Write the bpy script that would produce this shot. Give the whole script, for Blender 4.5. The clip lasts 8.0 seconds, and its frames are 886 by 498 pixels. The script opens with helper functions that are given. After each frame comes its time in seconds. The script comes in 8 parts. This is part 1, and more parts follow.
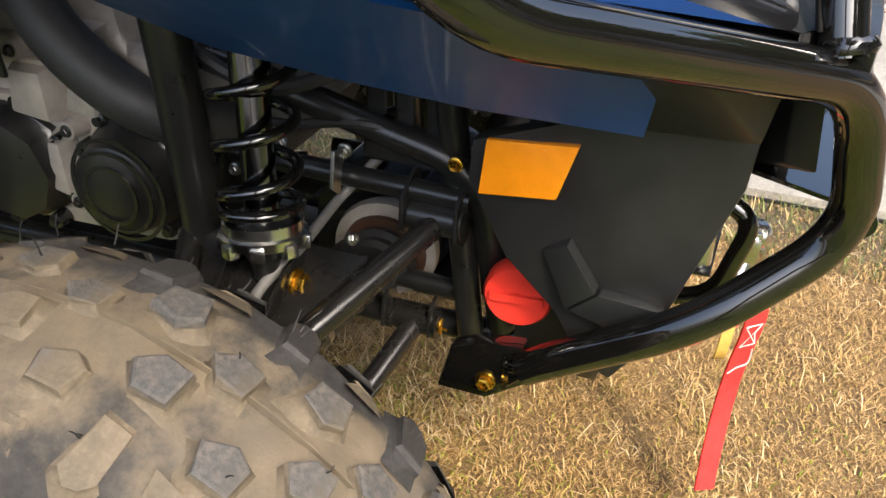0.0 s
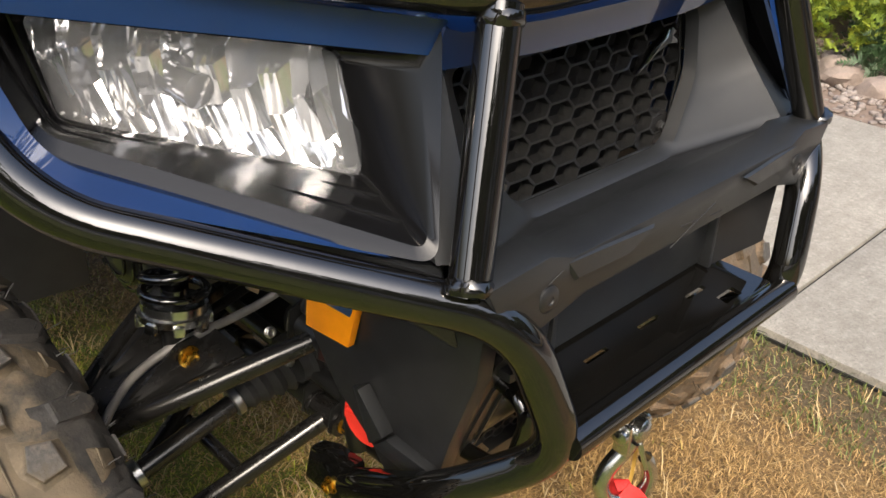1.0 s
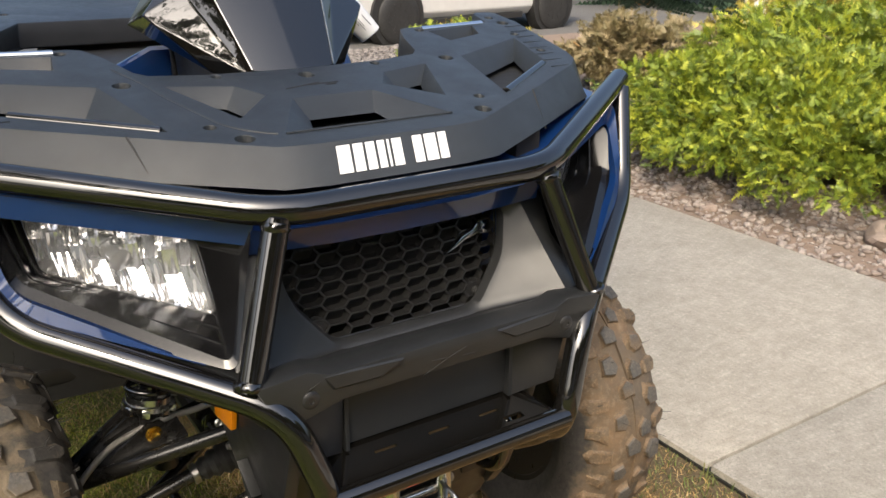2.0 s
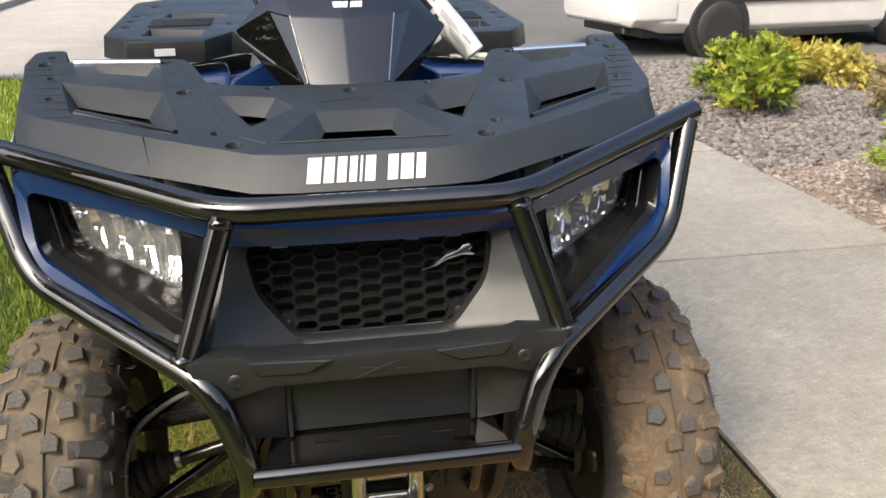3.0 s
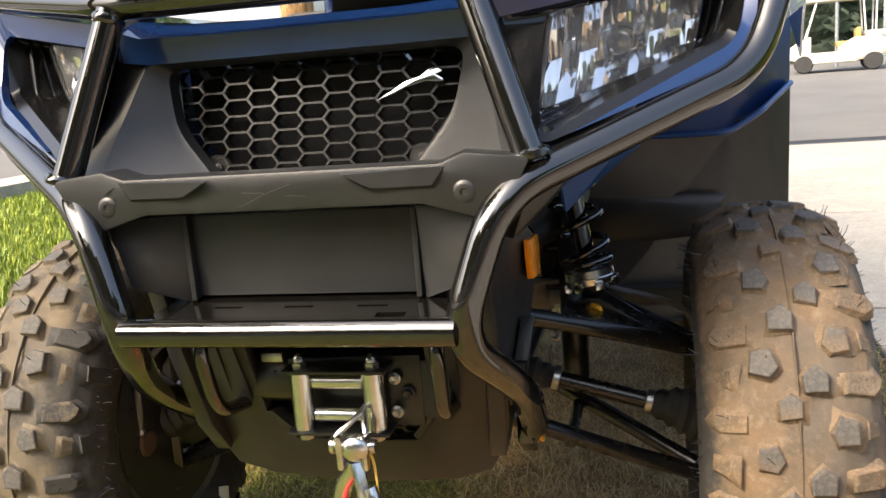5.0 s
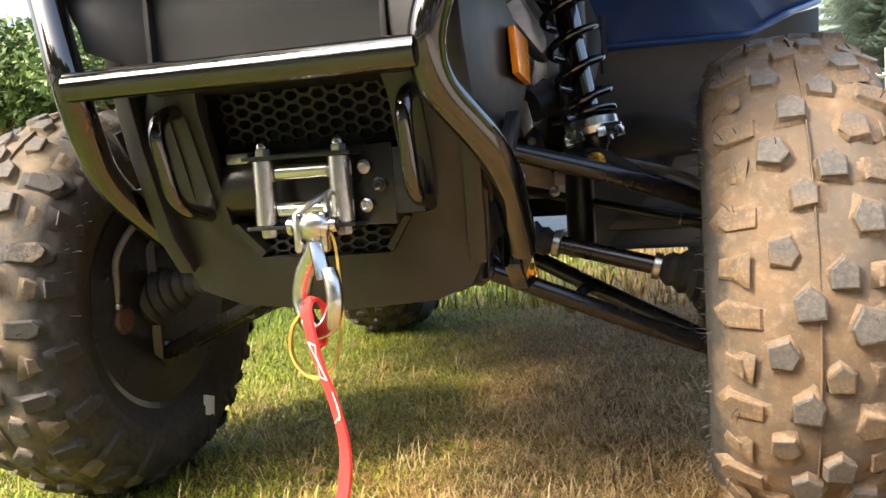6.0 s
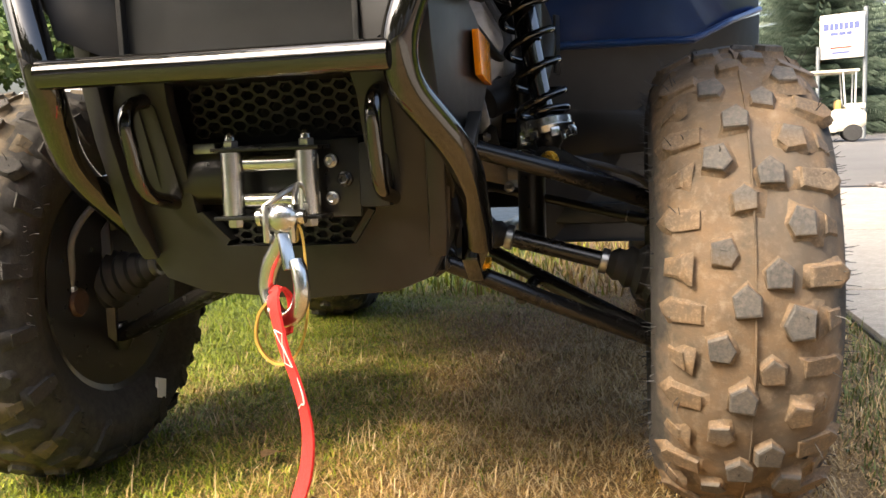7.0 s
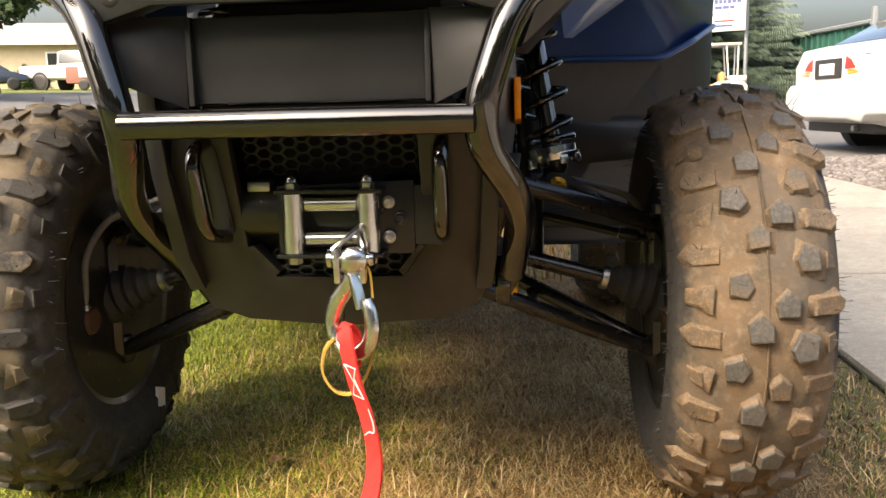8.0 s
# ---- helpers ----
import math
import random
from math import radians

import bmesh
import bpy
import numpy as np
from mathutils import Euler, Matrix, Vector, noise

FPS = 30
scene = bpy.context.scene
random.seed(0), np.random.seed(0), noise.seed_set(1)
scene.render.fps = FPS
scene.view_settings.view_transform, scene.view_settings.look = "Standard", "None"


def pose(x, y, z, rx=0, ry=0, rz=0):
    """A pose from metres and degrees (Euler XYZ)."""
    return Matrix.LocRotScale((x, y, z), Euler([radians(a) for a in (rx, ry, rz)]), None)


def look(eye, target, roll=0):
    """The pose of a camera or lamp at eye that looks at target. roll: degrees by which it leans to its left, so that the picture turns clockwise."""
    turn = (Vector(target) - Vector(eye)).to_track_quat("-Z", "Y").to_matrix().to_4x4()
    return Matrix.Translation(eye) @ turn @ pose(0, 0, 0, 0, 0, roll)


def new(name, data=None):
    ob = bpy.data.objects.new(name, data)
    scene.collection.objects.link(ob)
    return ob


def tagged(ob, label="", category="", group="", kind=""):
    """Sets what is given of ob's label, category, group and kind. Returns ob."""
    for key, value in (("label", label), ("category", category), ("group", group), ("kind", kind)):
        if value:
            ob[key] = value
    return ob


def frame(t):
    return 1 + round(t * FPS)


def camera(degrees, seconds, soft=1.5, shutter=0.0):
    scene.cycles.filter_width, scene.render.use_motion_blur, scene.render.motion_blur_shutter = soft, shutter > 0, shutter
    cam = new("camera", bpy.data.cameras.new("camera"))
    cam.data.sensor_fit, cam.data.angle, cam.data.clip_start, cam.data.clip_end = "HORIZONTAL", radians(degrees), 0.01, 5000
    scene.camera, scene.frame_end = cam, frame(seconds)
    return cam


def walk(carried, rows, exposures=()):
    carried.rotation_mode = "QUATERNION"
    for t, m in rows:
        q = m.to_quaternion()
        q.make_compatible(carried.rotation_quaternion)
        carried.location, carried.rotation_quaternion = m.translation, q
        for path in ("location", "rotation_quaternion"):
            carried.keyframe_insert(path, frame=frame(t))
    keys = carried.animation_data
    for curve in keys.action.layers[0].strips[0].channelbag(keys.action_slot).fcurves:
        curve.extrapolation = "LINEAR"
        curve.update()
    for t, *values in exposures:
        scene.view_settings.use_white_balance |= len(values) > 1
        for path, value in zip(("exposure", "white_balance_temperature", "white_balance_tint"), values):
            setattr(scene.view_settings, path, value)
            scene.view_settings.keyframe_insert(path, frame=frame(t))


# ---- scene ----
cam = camera(54.4, 8.0)
PATH = [
    (0, (-0.809, -0.392, 0.914), (0.748, 0.243, -0.169), 0.2),
    (0.3, (-0.742, -0.501, 0.929), (0.765, 0.219, -0.171), 2.8),
    (0.5, (-0.667, -0.606, 0.961), (0.717, 0.275, -0.182), 6.4),
    (0.8, (-0.628, -0.721, 1.019), (0.58, 0.457, -0.055), 2.8),
    (1, (-0.611, -0.769, 1.04), (0.611, 0.481, 0.068), 1.7),
    (1.2, (-0.612, -0.86, 1.081), (0.64, 0.44, 0.219), 1.2),
    (1.5, (-0.624, -1.032, 1.154), (0.647, 0.328, 0.423), 1.0),
    (1.8, (-0.591, -1.165, 1.2), (0.558, 0.307, 0.484), 1.0),
    (2, (-0.53, -1.242, 1.208), (0.495, 0.328, 0.512), 0.2),
    (2.2, (-0.43, -1.313, 1.225), (0.371, 0.385, 0.536), -0.4),
    (3.3, (0.066, -1.45, 1.242), (0.174, 0.428, 0.563), -1.9),
    (3.5, (0.193, -1.383, 1.252), (0.105, 0.499, 0.581), -3.4),
    (4, (0.334, -1.319, 1.246), (0.126, 0.566, 0.612), -4.6),
    (4.5, (0.357, -1.287, 1.089), (-0.078, 0.57, 0.486), -6.1),
    (4.6, (0.348, -1.276, 1.05), (-0.09, 0.58, 0.449), -6.0),
    (5, (0.355, -1.225, 0.814), (-0.114, 0.68, 0.423), -4.5),
    (5.2, (0.373, -1.219, 0.665), (-0.101, 0.711, 0.437), -3.7),
    (6.3, (0.398, -1.172, 0.477), (-0.192, 0.73, 0.287), -3.9),
    (6.5, (0.395, -1.179, 0.482), (-0.196, 0.72, 0.274), -3.8),
    (7, (0.384, -1.221, 0.497), (-0.046, 0.717, 0.26), -2.2),
    (7.5, (0.312, -1.263, 0.542), (0.022, 0.698, 0.279), -1.3),
    (8, (0.221, -1.308, 0.594), (0.038, 0.656, 0.263), -1.4),
]
walk(cam, [(t, look(eye, target, roll)) for t, eye, target, roll in PATH], [(0.0, 1.72, 5900, 8), (0.5, 1.68, 5900, 8), (1.0, 1.20, 6000, 8), (1.5, 1.10, 6150, 7), (2.0, 1.12, 6200, 7), (3.5, 1.32, 6080, 7), (4.0, 1.48, 6250, 7), (4.5, 1.78, 6450, 8), (5.0, 1.98, 6480, 8), (6.4, 2.56, 6350, 9), (7.0, 2.10, 6650, 9), (8.0, 1.82, 6800, 9)])

# ---- light ----
SUN_TO = Vector((-0.475, -0.50, 0.725)).normalized()
world = bpy.data.worlds.new("sky_world")
scene.world = world
world.use_nodes = True
wn = world.node_tree.nodes
sky = wn.new("ShaderNodeTexSky")
sky.sky_type = "NISHITA"
sky.sun_disc = False
sky.sun_elevation = math.asin(SUN_TO.z)
sky.sun_rotation = math.atan2(SUN_TO.x, SUN_TO.y)
sky.air_density, sky.dust_density, sky.ozone_density = 1.0, 9.0, 1.0
wn["Background"].inputs["Strength"].default_value = 0.15
world.node_tree.links.new(sky.outputs[0], wn["Background"].inputs["Color"])
sun_data = bpy.data.lights.new("sun", "SUN")
sun_data.energy, sun_data.angle, sun_data.color = 1.10, radians(6.0), (1.0, 0.80, 0.57)
sun = new("sun", sun_data)
sun.matrix_world = look((0, 0, 20), Vector((0, 0, 20)) - SUN_TO)


# ---- materials ----
class Mat:
    """A node material: a Principled shader with helpers for noise, ramps and bumps."""

    def __init__(self, name, color=(0.5, 0.5, 0.5), rough=0.5, metal=0.0, coat=0.0, spec=0.5):
        self.m = bpy.data.materials.new(name)
        self.m.use_nodes = True
        self.t = self.m.node_tree
        self.p = self.t.nodes["Principled BSDF"]
        self.set("Base Color", (*color, 1.0)), self.set("Roughness", rough), self.set("Metallic", metal)
        self.set("Coat Weight", coat), self.set("Specular IOR Level", spec)
        self.set("Coat Roughness", 0.06)
        self.coords = None

    def set(self, key, value):
        self.p.inputs[key].default_value = value

    def node(self, kind, **ins):
        n = self.t.nodes.new(kind)
        for k, v in ins.items():
            n.inputs[k.replace("_", " ")].default_value = v
        return n

    def link(self, a, b):
        self.t.links.new(a, b)

    def coord(self, world_space=False):
        if world_space:
            return self.t.nodes.new("ShaderNodeNewGeometry").outputs["Position"]
        return self.t.nodes.new("ShaderNodeTexCoord").outputs["Object"]

    def noise(self, scale, detail=4.0, rough=0.6, world_space=False, stretch=None):
        n = self.node("ShaderNodeTexNoise", Scale=scale, Detail=detail, Roughness=rough)
        src = self.coord(world_space)
        if stretch:
            mp = self.t.nodes.new("ShaderNodeMapping")
            mp.inputs["Scale"].default_value = stretch
            self.link(src, mp.inputs["Vector"])
            src = mp.outputs["Vector"]
        self.link(src, n.inputs["Vector"])
        return n.outputs["Fac"]

    def ramp(self, fac, stops):
        r = self.t.nodes.new("ShaderNodeValToRGB")
        while len(r.color_ramp.elements) < len(stops):
            r.color_ramp.elements.new(0.5)
        for e, (pos, col) in zip(r.color_ramp.elements, stops):
            e.position = pos
            e.color = (*col, 1.0) if len(col) == 3 else col
        self.link(fac, r.inputs["Fac"])
        return r.outputs["Color"]

    def mix(self, fac, a, b, mode="MIX"):
        n = self.t.nodes.new("ShaderNodeMix")
        n.data_type, n.blend_type = "RGBA", mode
        for sock, v in ((n.inputs[0], fac), (n.inputs[6], a), (n.inputs[7], b)):
            if isinstance(v, (int, float)):
                sock.default_value = v
            elif isinstance(v, tuple):
                sock.default_value = (*v, 1.0) if len(v) == 3 else v
            else:
                self.link(v, sock)
        return n.outputs[2]

    def math(self, op, a, b=0.5, clamp=False):
        n = self.t.nodes.new("ShaderNodeMath")
        n.operation, n.use_clamp = op, clamp
        for sock, v in zip(n.inputs, (a, b)):
            if isinstance(v, (int, float)):
                sock.default_value = v
            else:
                self.link(v, sock)
        return n.outputs[0]

    def base(self, sock):
        self.link(sock, self.p.inputs["Base Color"])
        return self

    def roughness(self, fac, lo, hi):
        n = self.t.nodes.new("ShaderNodeMapRange")
        n.inputs["To Min"].default_value, n.inputs["To Max"].default_value = lo, hi
        self.link(fac, n.inputs["Value"])
        self.link(n.outputs[0], self.p.inputs["Roughness"])
        return self

    def bump(self, fac, strength=0.3, dist=0.002):
        b = self.t.nodes.new("ShaderNodeBump")
        b.inputs["Strength"].default_value, b.inputs["Distance"].default_value = strength, dist
        prev = self.p.inputs["Normal"].links
        if prev:
            self.link(prev[0].from_socket, b.inputs["Normal"])
        self.link(fac, b.inputs["Height"])
        self.link(b.outputs[0], self.p.inputs["Normal"])
        return self


def plain(name, color, rough=0.5, metal=0.0, coat=0.0, spread=0.25, scale=30.0, grain=0.0, grain_scale=900.0, dist=0.0004):
    """A surface of one colour with soft variation, uneven gloss and a fine grain."""
    m = Mat(name, color, rough, metal, coat)
    f = m.noise(scale, 5.0, 0.65)
    dark = tuple(c * (1 - spread) for c in color)
    light = tuple(min(1.0, c * (1 + spread)) for c in color)
    m.base(m.ramp(f, ((0.3, dark), (0.7, light))))
    m.roughness(m.noise(scale * 2.3, 4.0), max(0.02, rough - 0.1), min(1.0, rough + 0.12))
    if grain:
        m.bump(m.noise(grain_scale, 2.0, 0.5), grain, dist)
    return m.m


black_gloss = Mat("black_gloss_paint", (0.004, 0.004, 0.004), 0.03)
black_gloss.base(black_gloss.ramp(black_gloss.noise(40, 4), ((0.3, (0.0035, 0.0035, 0.0032)), (0.7, (0.0055, 0.005, 0.0045)))))
black_gloss.bump(black_gloss.noise(90, 2, 0.4), 0.03, 0.002)
black_gloss.set("IOR", 1.62)
black_gloss.set("Specular IOR Level", 0.8)
black_paint = black_gloss.m
black_plastic = plain("black_plastic", (0.0150, 0.0150, 0.0155), 0.36, 0, 0, 0.25, 22, 0.35, 1400, 0.0003)
charcoal_plastic = plain("charcoal_plastic", (0.0165, 0.0175, 0.0185), 0.33, 0, 0, 0.18, 14, 0.5, 1600, 0.0004)
rack_plastic = plain("rack_plastic", (0.021, 0.0250, 0.0295), 0.44, 0, 0, 0.18, 14, 0.6, 1600, 0.0004)
grille_gloss = Mat("grille_black", (0.014, 0.014, 0.014), 0.2)
grille_gloss.roughness(grille_gloss.noise(60, 3), 0.14, 0.28)
grille_black = grille_gloss.m
radiator_black = plain("radiator_black", (0.004, 0.004, 0.004), 0.7, 0, 0, 0.3, 300, 0.3, 500)
inner_black = plain("dull_black", (0.012, 0.012, 0.012), 0.6, 0, 0, 0.3, 30, 0.2, 600)
frame_black = plain("frame_paint", (0.011, 0.011, 0.0105), 0.30, 0, 0.2, 0.2, 25, 0.15, 700)
satin_black = plain("satin_black_steel", (0.010, 0.0095, 0.009), 0.24, 0, 0.1, 0.3, 25, 0.2, 600)
blue_gloss = Mat("blue_paint", (0.004, 0.020, 0.080), 0.5, 0.0, 1.0, 0.15)
blue_gloss.set("Coat Roughness", 0.025)
blue_gloss.set("Coat IOR", 1.6)
blue_gloss.base(blue_gloss.ramp(blue_gloss.noise(9, 4), ((0.3, (0.0035, 0.020, 0.088)), (0.7, (0.0045, 0.026, 0.108)))))
blue_paint = blue_gloss.m
bezel = Mat("lamp_bezel_plastic", (0.006, 0.006, 0.0065), 0.16, 0.0, 0.0, 0.4)
bezel.roughness(bezel.noise(25, 3), 0.12, 0.22)
bezel_black = bezel.m
blue_moulded = plain("blue_moulded_plastic", (0.007, 0.050, 0.200), 0.36, 0.0, 0.2, 0.1, 10, 0.1, 900, 0.0002)
blue_plastic = plain("blue_plastic", (0.008, 0.032, 0.135), 0.32, 0.0, 0.5, 0.15, 12, 0.15, 900, 0.0002)
zinc = plain("zinc_plate", (0.62, 0.62, 0.60), 0.22, 1.0, 0, 0.12, 60, 0.1, 500)
chrome = plain("chrome", (0.80, 0.81, 0.82), 0.07, 1.0, 0, 0.05, 40)
dark_chrome = plain("dark_chrome", (0.14, 0.14, 0.145), 0.14, 1.0, 0, 0.1, 40)
steel = plain("brushed_steel", (0.45, 0.45, 0.44), 0.33, 1.0, 0, 0.2, 80, 0.2, 600)
cast_alu = plain("cast_aluminium", (0.40, 0.37, 0.33), 0.45, 0.45, 0, 0.25, 18, 0.6, 500, 0.0008)
gold_bolt = plain("yellow_zinc", (0.72, 0.42, 0.05), 0.28, 1.0, 0, 0.2, 90, 0.1, 500)
rust_brown = plain("primer_brown", (0.055, 0.026, 0.015), 0.5, 0, 0, 0.4, 40, 0.3, 500)
orange_lens = plain("orange_reflector", (0.90, 0.30, 0.004), 0.22, 0, 0.4, 0.06, 60, 0.5, 500, 0.0006)
red_plastic = plain("red_plastic", (0.62, 0.035, 0.02), 0.38, 0, 0, 0.12, 30, 0.2, 700)
red_web = plain("red_webbing", (0.66, 0.025, 0.022), 0.75, 0, 0, 0.2, 60, 0.8, 420, 0.001)
white_thread = plain("white_thread", (0.75, 0.70, 0.66), 0.8, 0, 0, 0.1, 90)
yellow_web = plain("yellow_webbing", (0.50, 0.32, 0.06), 0.7, 0, 0, 0.2, 60, 0.6, 420, 0.001)
white_ink = plain("white_print", (0.82, 0.82, 0.82), 0.45, 0, 0, 0.04, 50)
label_white = plain("white_label", (0.72, 0.72, 0.70), 0.5, 0, 0, 0.08, 40)
hose_grey = plain("grey_hose", (0.15, 0.145, 0.14), 0.45, 0, 0, 0.2, 60, 0.3, 500)
rubber = plain("black_rubber", (0.021, 0.021, 0.021), 0.55, 0, 0, 0.35, 35, 0.4, 400, 0.0006)
green_tag = plain("green_decal", (0.22, 0.55, 0.03), 0.35, 0, 0.5, 0.1, 40)


def mud_colour(m, n1, n2, pale=0.0):
    """Dried mud, orange-tan with paler crusts and darker patches."""
    mud = m.ramp(n1, ((0.28, (0.062, 0.050, 0.036)), (0.45, (0.102, 0.074, 0.047)), (0.60, (0.140, 0.092, 0.051)), (0.75, (0.175, 0.126, 0.080))))
    mud = m.mix(m.ramp(n2, ((0.50, (0, 0, 0)), (0.78, (0.4, 0.4, 0.4)))), mud, (0.29, 0.235, 0.175))
    return m.mix(pale, mud, m.ramp(n1, ((0.3, (0.080, 0.067, 0.046)), (0.7, (0.155, 0.127, 0.085)))))


def tyre_material(name, pale, from_r):
    """Black rubber that turns to dried tan mud towards the tread."""
    m = Mat(name, (0.02, 0.02, 0.02), 0.85)
    sep = m.t.nodes.new("ShaderNodeSeparateXYZ")
    m.link(m.coord(), sep.inputs[0])
    rr = m.math("SQRT", m.math("ADD", m.math("MULTIPLY", sep.outputs[1], sep.outputs[1]), m.math("MULTIPLY", sep.outputs[2], sep.outputs[2])))
    n1 = m.noise(15, 6, 0.68)
    n2 = m.noise(85, 5, 0.7)
    n3 = m.noise(7, 4, 0.6)
    edge = m.math("ADD", rr, m.math("MULTIPLY", m.math("SUBTRACT", n1, 0.5), 0.07))
    edge = m.math("ADD", edge, m.math("MULTIPLY", m.math("SUBTRACT", n3, 0.5), 0.05))
    mask = m.ramp(edge, ((from_r, (0, 0, 0)), (from_r + 0.014, (1, 1, 1))))
    rub = m.ramp(n2, ((0.3, (0.016, 0.016, 0.016)), (0.8, (0.055, 0.050, 0.044))))
    # large random patches of greyer mud
    grey_patch = m.ramp(m.noise(9, 3, 0.5), ((0.50, (0, 0, 0)), (0.64, (0.65, 0.65, 0.65))))
    m.base(m.mix(mask, rub, m.mix(grey_patch, mud_colour(m, n1, n2, pale), (0.075, 0.066, 0.056))))
    m.bump(n2, 0.35, 0.003)
    m.bump(m.noise(420, 3), 0.3, 0.001)
    return m.m


def knob_material(name, pale, side=False, caked=False):
    """Tread block: worn grey rubber on top, tan mud on the flanks; side lugs stay bare and black below."""
    m = Mat(name, (0.05, 0.05, 0.05), 0.75)
    sep = m.t.nodes.new("ShaderNodeSeparateXYZ")
    m.link(m.coord(), sep.inputs[0])
    rnd = m.t.nodes.new("ShaderNodeObjectInfo").outputs["Random"]
    n1 = m.noise(60, 6, 0.7)
    n2 = m.noise(240, 4, 0.7)
    edge = m.math("ADD", sep.outputs[2], m.math("MULTIPLY", m.math("SUBTRACT", n1, 0.5), 0.008))
    edge = m.math("ADD", edge, m.math("MULTIPLY", m.math("SUBTRACT", rnd, 0.35), -0.004))
    top = m.ramp(m.math("MULTIPLY", edge, 40.0), ((0.29, (0, 0, 0)), (0.37, (1, 1, 1))))
    grey = m.ramp(n2, ((0.3, (0.042, 0.041, 0.040)), (0.7, (0.085, 0.081, 0.075))))
    dust = m.ramp(n1, ((0.45, (0, 0, 0)), (0.7, (0.45, 0.45, 0.45))))
    grey = m.mix(dust, grey, (0.17, 0.135, 0.10))
    flank = mud_colour(m, n1, n2, pale)
    if side:
        bare = m.ramp(n2, ((0.3, (0.016, 0.016, 0.016)), (0.7, (0.040, 0.037, 0.034))))
        flank, grey = bare, m.mix(m.ramp(n1, ((0.42, (0, 0, 0)), (0.62, (0.8, 0.8, 0.8)))), bare, flank)
    if caked:
        grey = m.mix(m.ramp(n1, ((0.40, (0.5, 0.5, 0.5)), (0.60, (0, 0, 0)))), m.mix(0.35, flank, (0.20, 0.165, 0.12)), grey)
    m.base(m.mix(top, flank, grey))
    m.bump(n2, 0.4, 0.001)
    m.bump(n1, 0.35, 0.002)
    return m.m


def ground_material():
    """Soil and thatch under the grass: dry straw by the walk, greener towards the street."""
    m = Mat("lawn_soil", (0.2, 0.15, 0.08), 0.95)
    n1 = m.noise(1.6, 5, 0.6, True)
    n2 = m.noise(9, 6, 0.7, True)
    n3 = m.noise(130, 4, 0.7, True, (1, 1, 1))
    sep = m.t.nodes.new("ShaderNodeSeparateXYZ")
    m.link(m.coord(True), sep.inputs[0])
    dry = m.math("ADD", m.math("MULTIPLY", m.math("ADD", sep.outputs[0], 0.30), 1.5), m.math("MULTIPLY", m.math("SUBTRACT", n1, 0.5), 2.2))
    straw = m.ramp(n2, ((0.25, (0.13, 0.080, 0.034)), (0.5, (0.23, 0.145, 0.058)), (0.75, (0.34, 0.225, 0.095))))
    green = m.ramp(n2, ((0.25, (0.06, 0.082, 0.010)), (0.55, (0.13, 0.165, 0.016)), (0.8, (0.23, 0.22, 0.05))))
    c = m.mix(m.ramp(dry, ((0.15, (0, 0, 0)), (0.6, (1, 1, 1)))), green, straw)
    edge = m.math("ADD", m.math("MULTIPLY", m.math("SUBTRACT", sep.outputs[0], 0.68), 5.0), m.math("MULTIPLY", m.math("SUBTRACT", n2, 0.5), 2.0))
    dirt = m.ramp(n3, ((0.3, (0.055, 0.046, 0.024)), (0.7, (0.150, 0.115, 0.066))))
    c = m.mix(m.ramp(edge, ((0.0, (0, 0, 0)), (0.7, (0.9, 0.9, 0.9)))), c, dirt)
    m.base(m.mix(m.ramp(n3, ((0.35, (0.7, 0.7, 0.7)), (0.58, (0, 0, 0)))), c, (0.075, 0.052, 0.026)))
    m.bump(n3, 0.8, 0.012)
    return m.m


def blade_material(name, greens, straws, bias):
    """Grass blades: green and straw mixed blade by blade, with drier patches by the walk."""
    m = Mat(name, (0.1, 0.15, 0.03), 0.6)
    geo = m.t.nodes.new("ShaderNodeNewGeometry")
    rnd = geo.outputs["Random Per Island"]
    sep = m.t.nodes.new("ShaderNodeSeparateXYZ")
    m.link(geo.outputs["Position"], sep.inputs[0])
    n1 = m.noise(1.6, 5, 0.6, True)
    dry = m.math("ADD", m.math("MULTIPLY", m.math("ADD", sep.outputs[0], 0.30), 1.1), m.math("MULTIPLY", m.math("SUBTRACT", n1, 0.5), 2.4))
    dry = m.math("ADD", dry, m.math("MULTIPLY", m.math("SUBTRACT", rnd, 0.5), 1.1))
    fac = m.ramp(m.math("ADD", dry, bias), ((0.2, (0, 0, 0)), (0.75, (1, 1, 1))))
    r2 = m.math("FRACT", m.math("MULTIPLY", rnd, 37.7))
    g = m.ramp(r2, tuple(zip((0.0, 0.5, 1.0), greens)))
    s = m.ramp(r2, tuple(zip((0.0, 0.5, 1.0), straws)))
    m.base(m.mix(fac, g, s))
    m.set("Subsurface Weight", 0.0)
    m.set("Transmission Weight", 0.0)
    return m.m


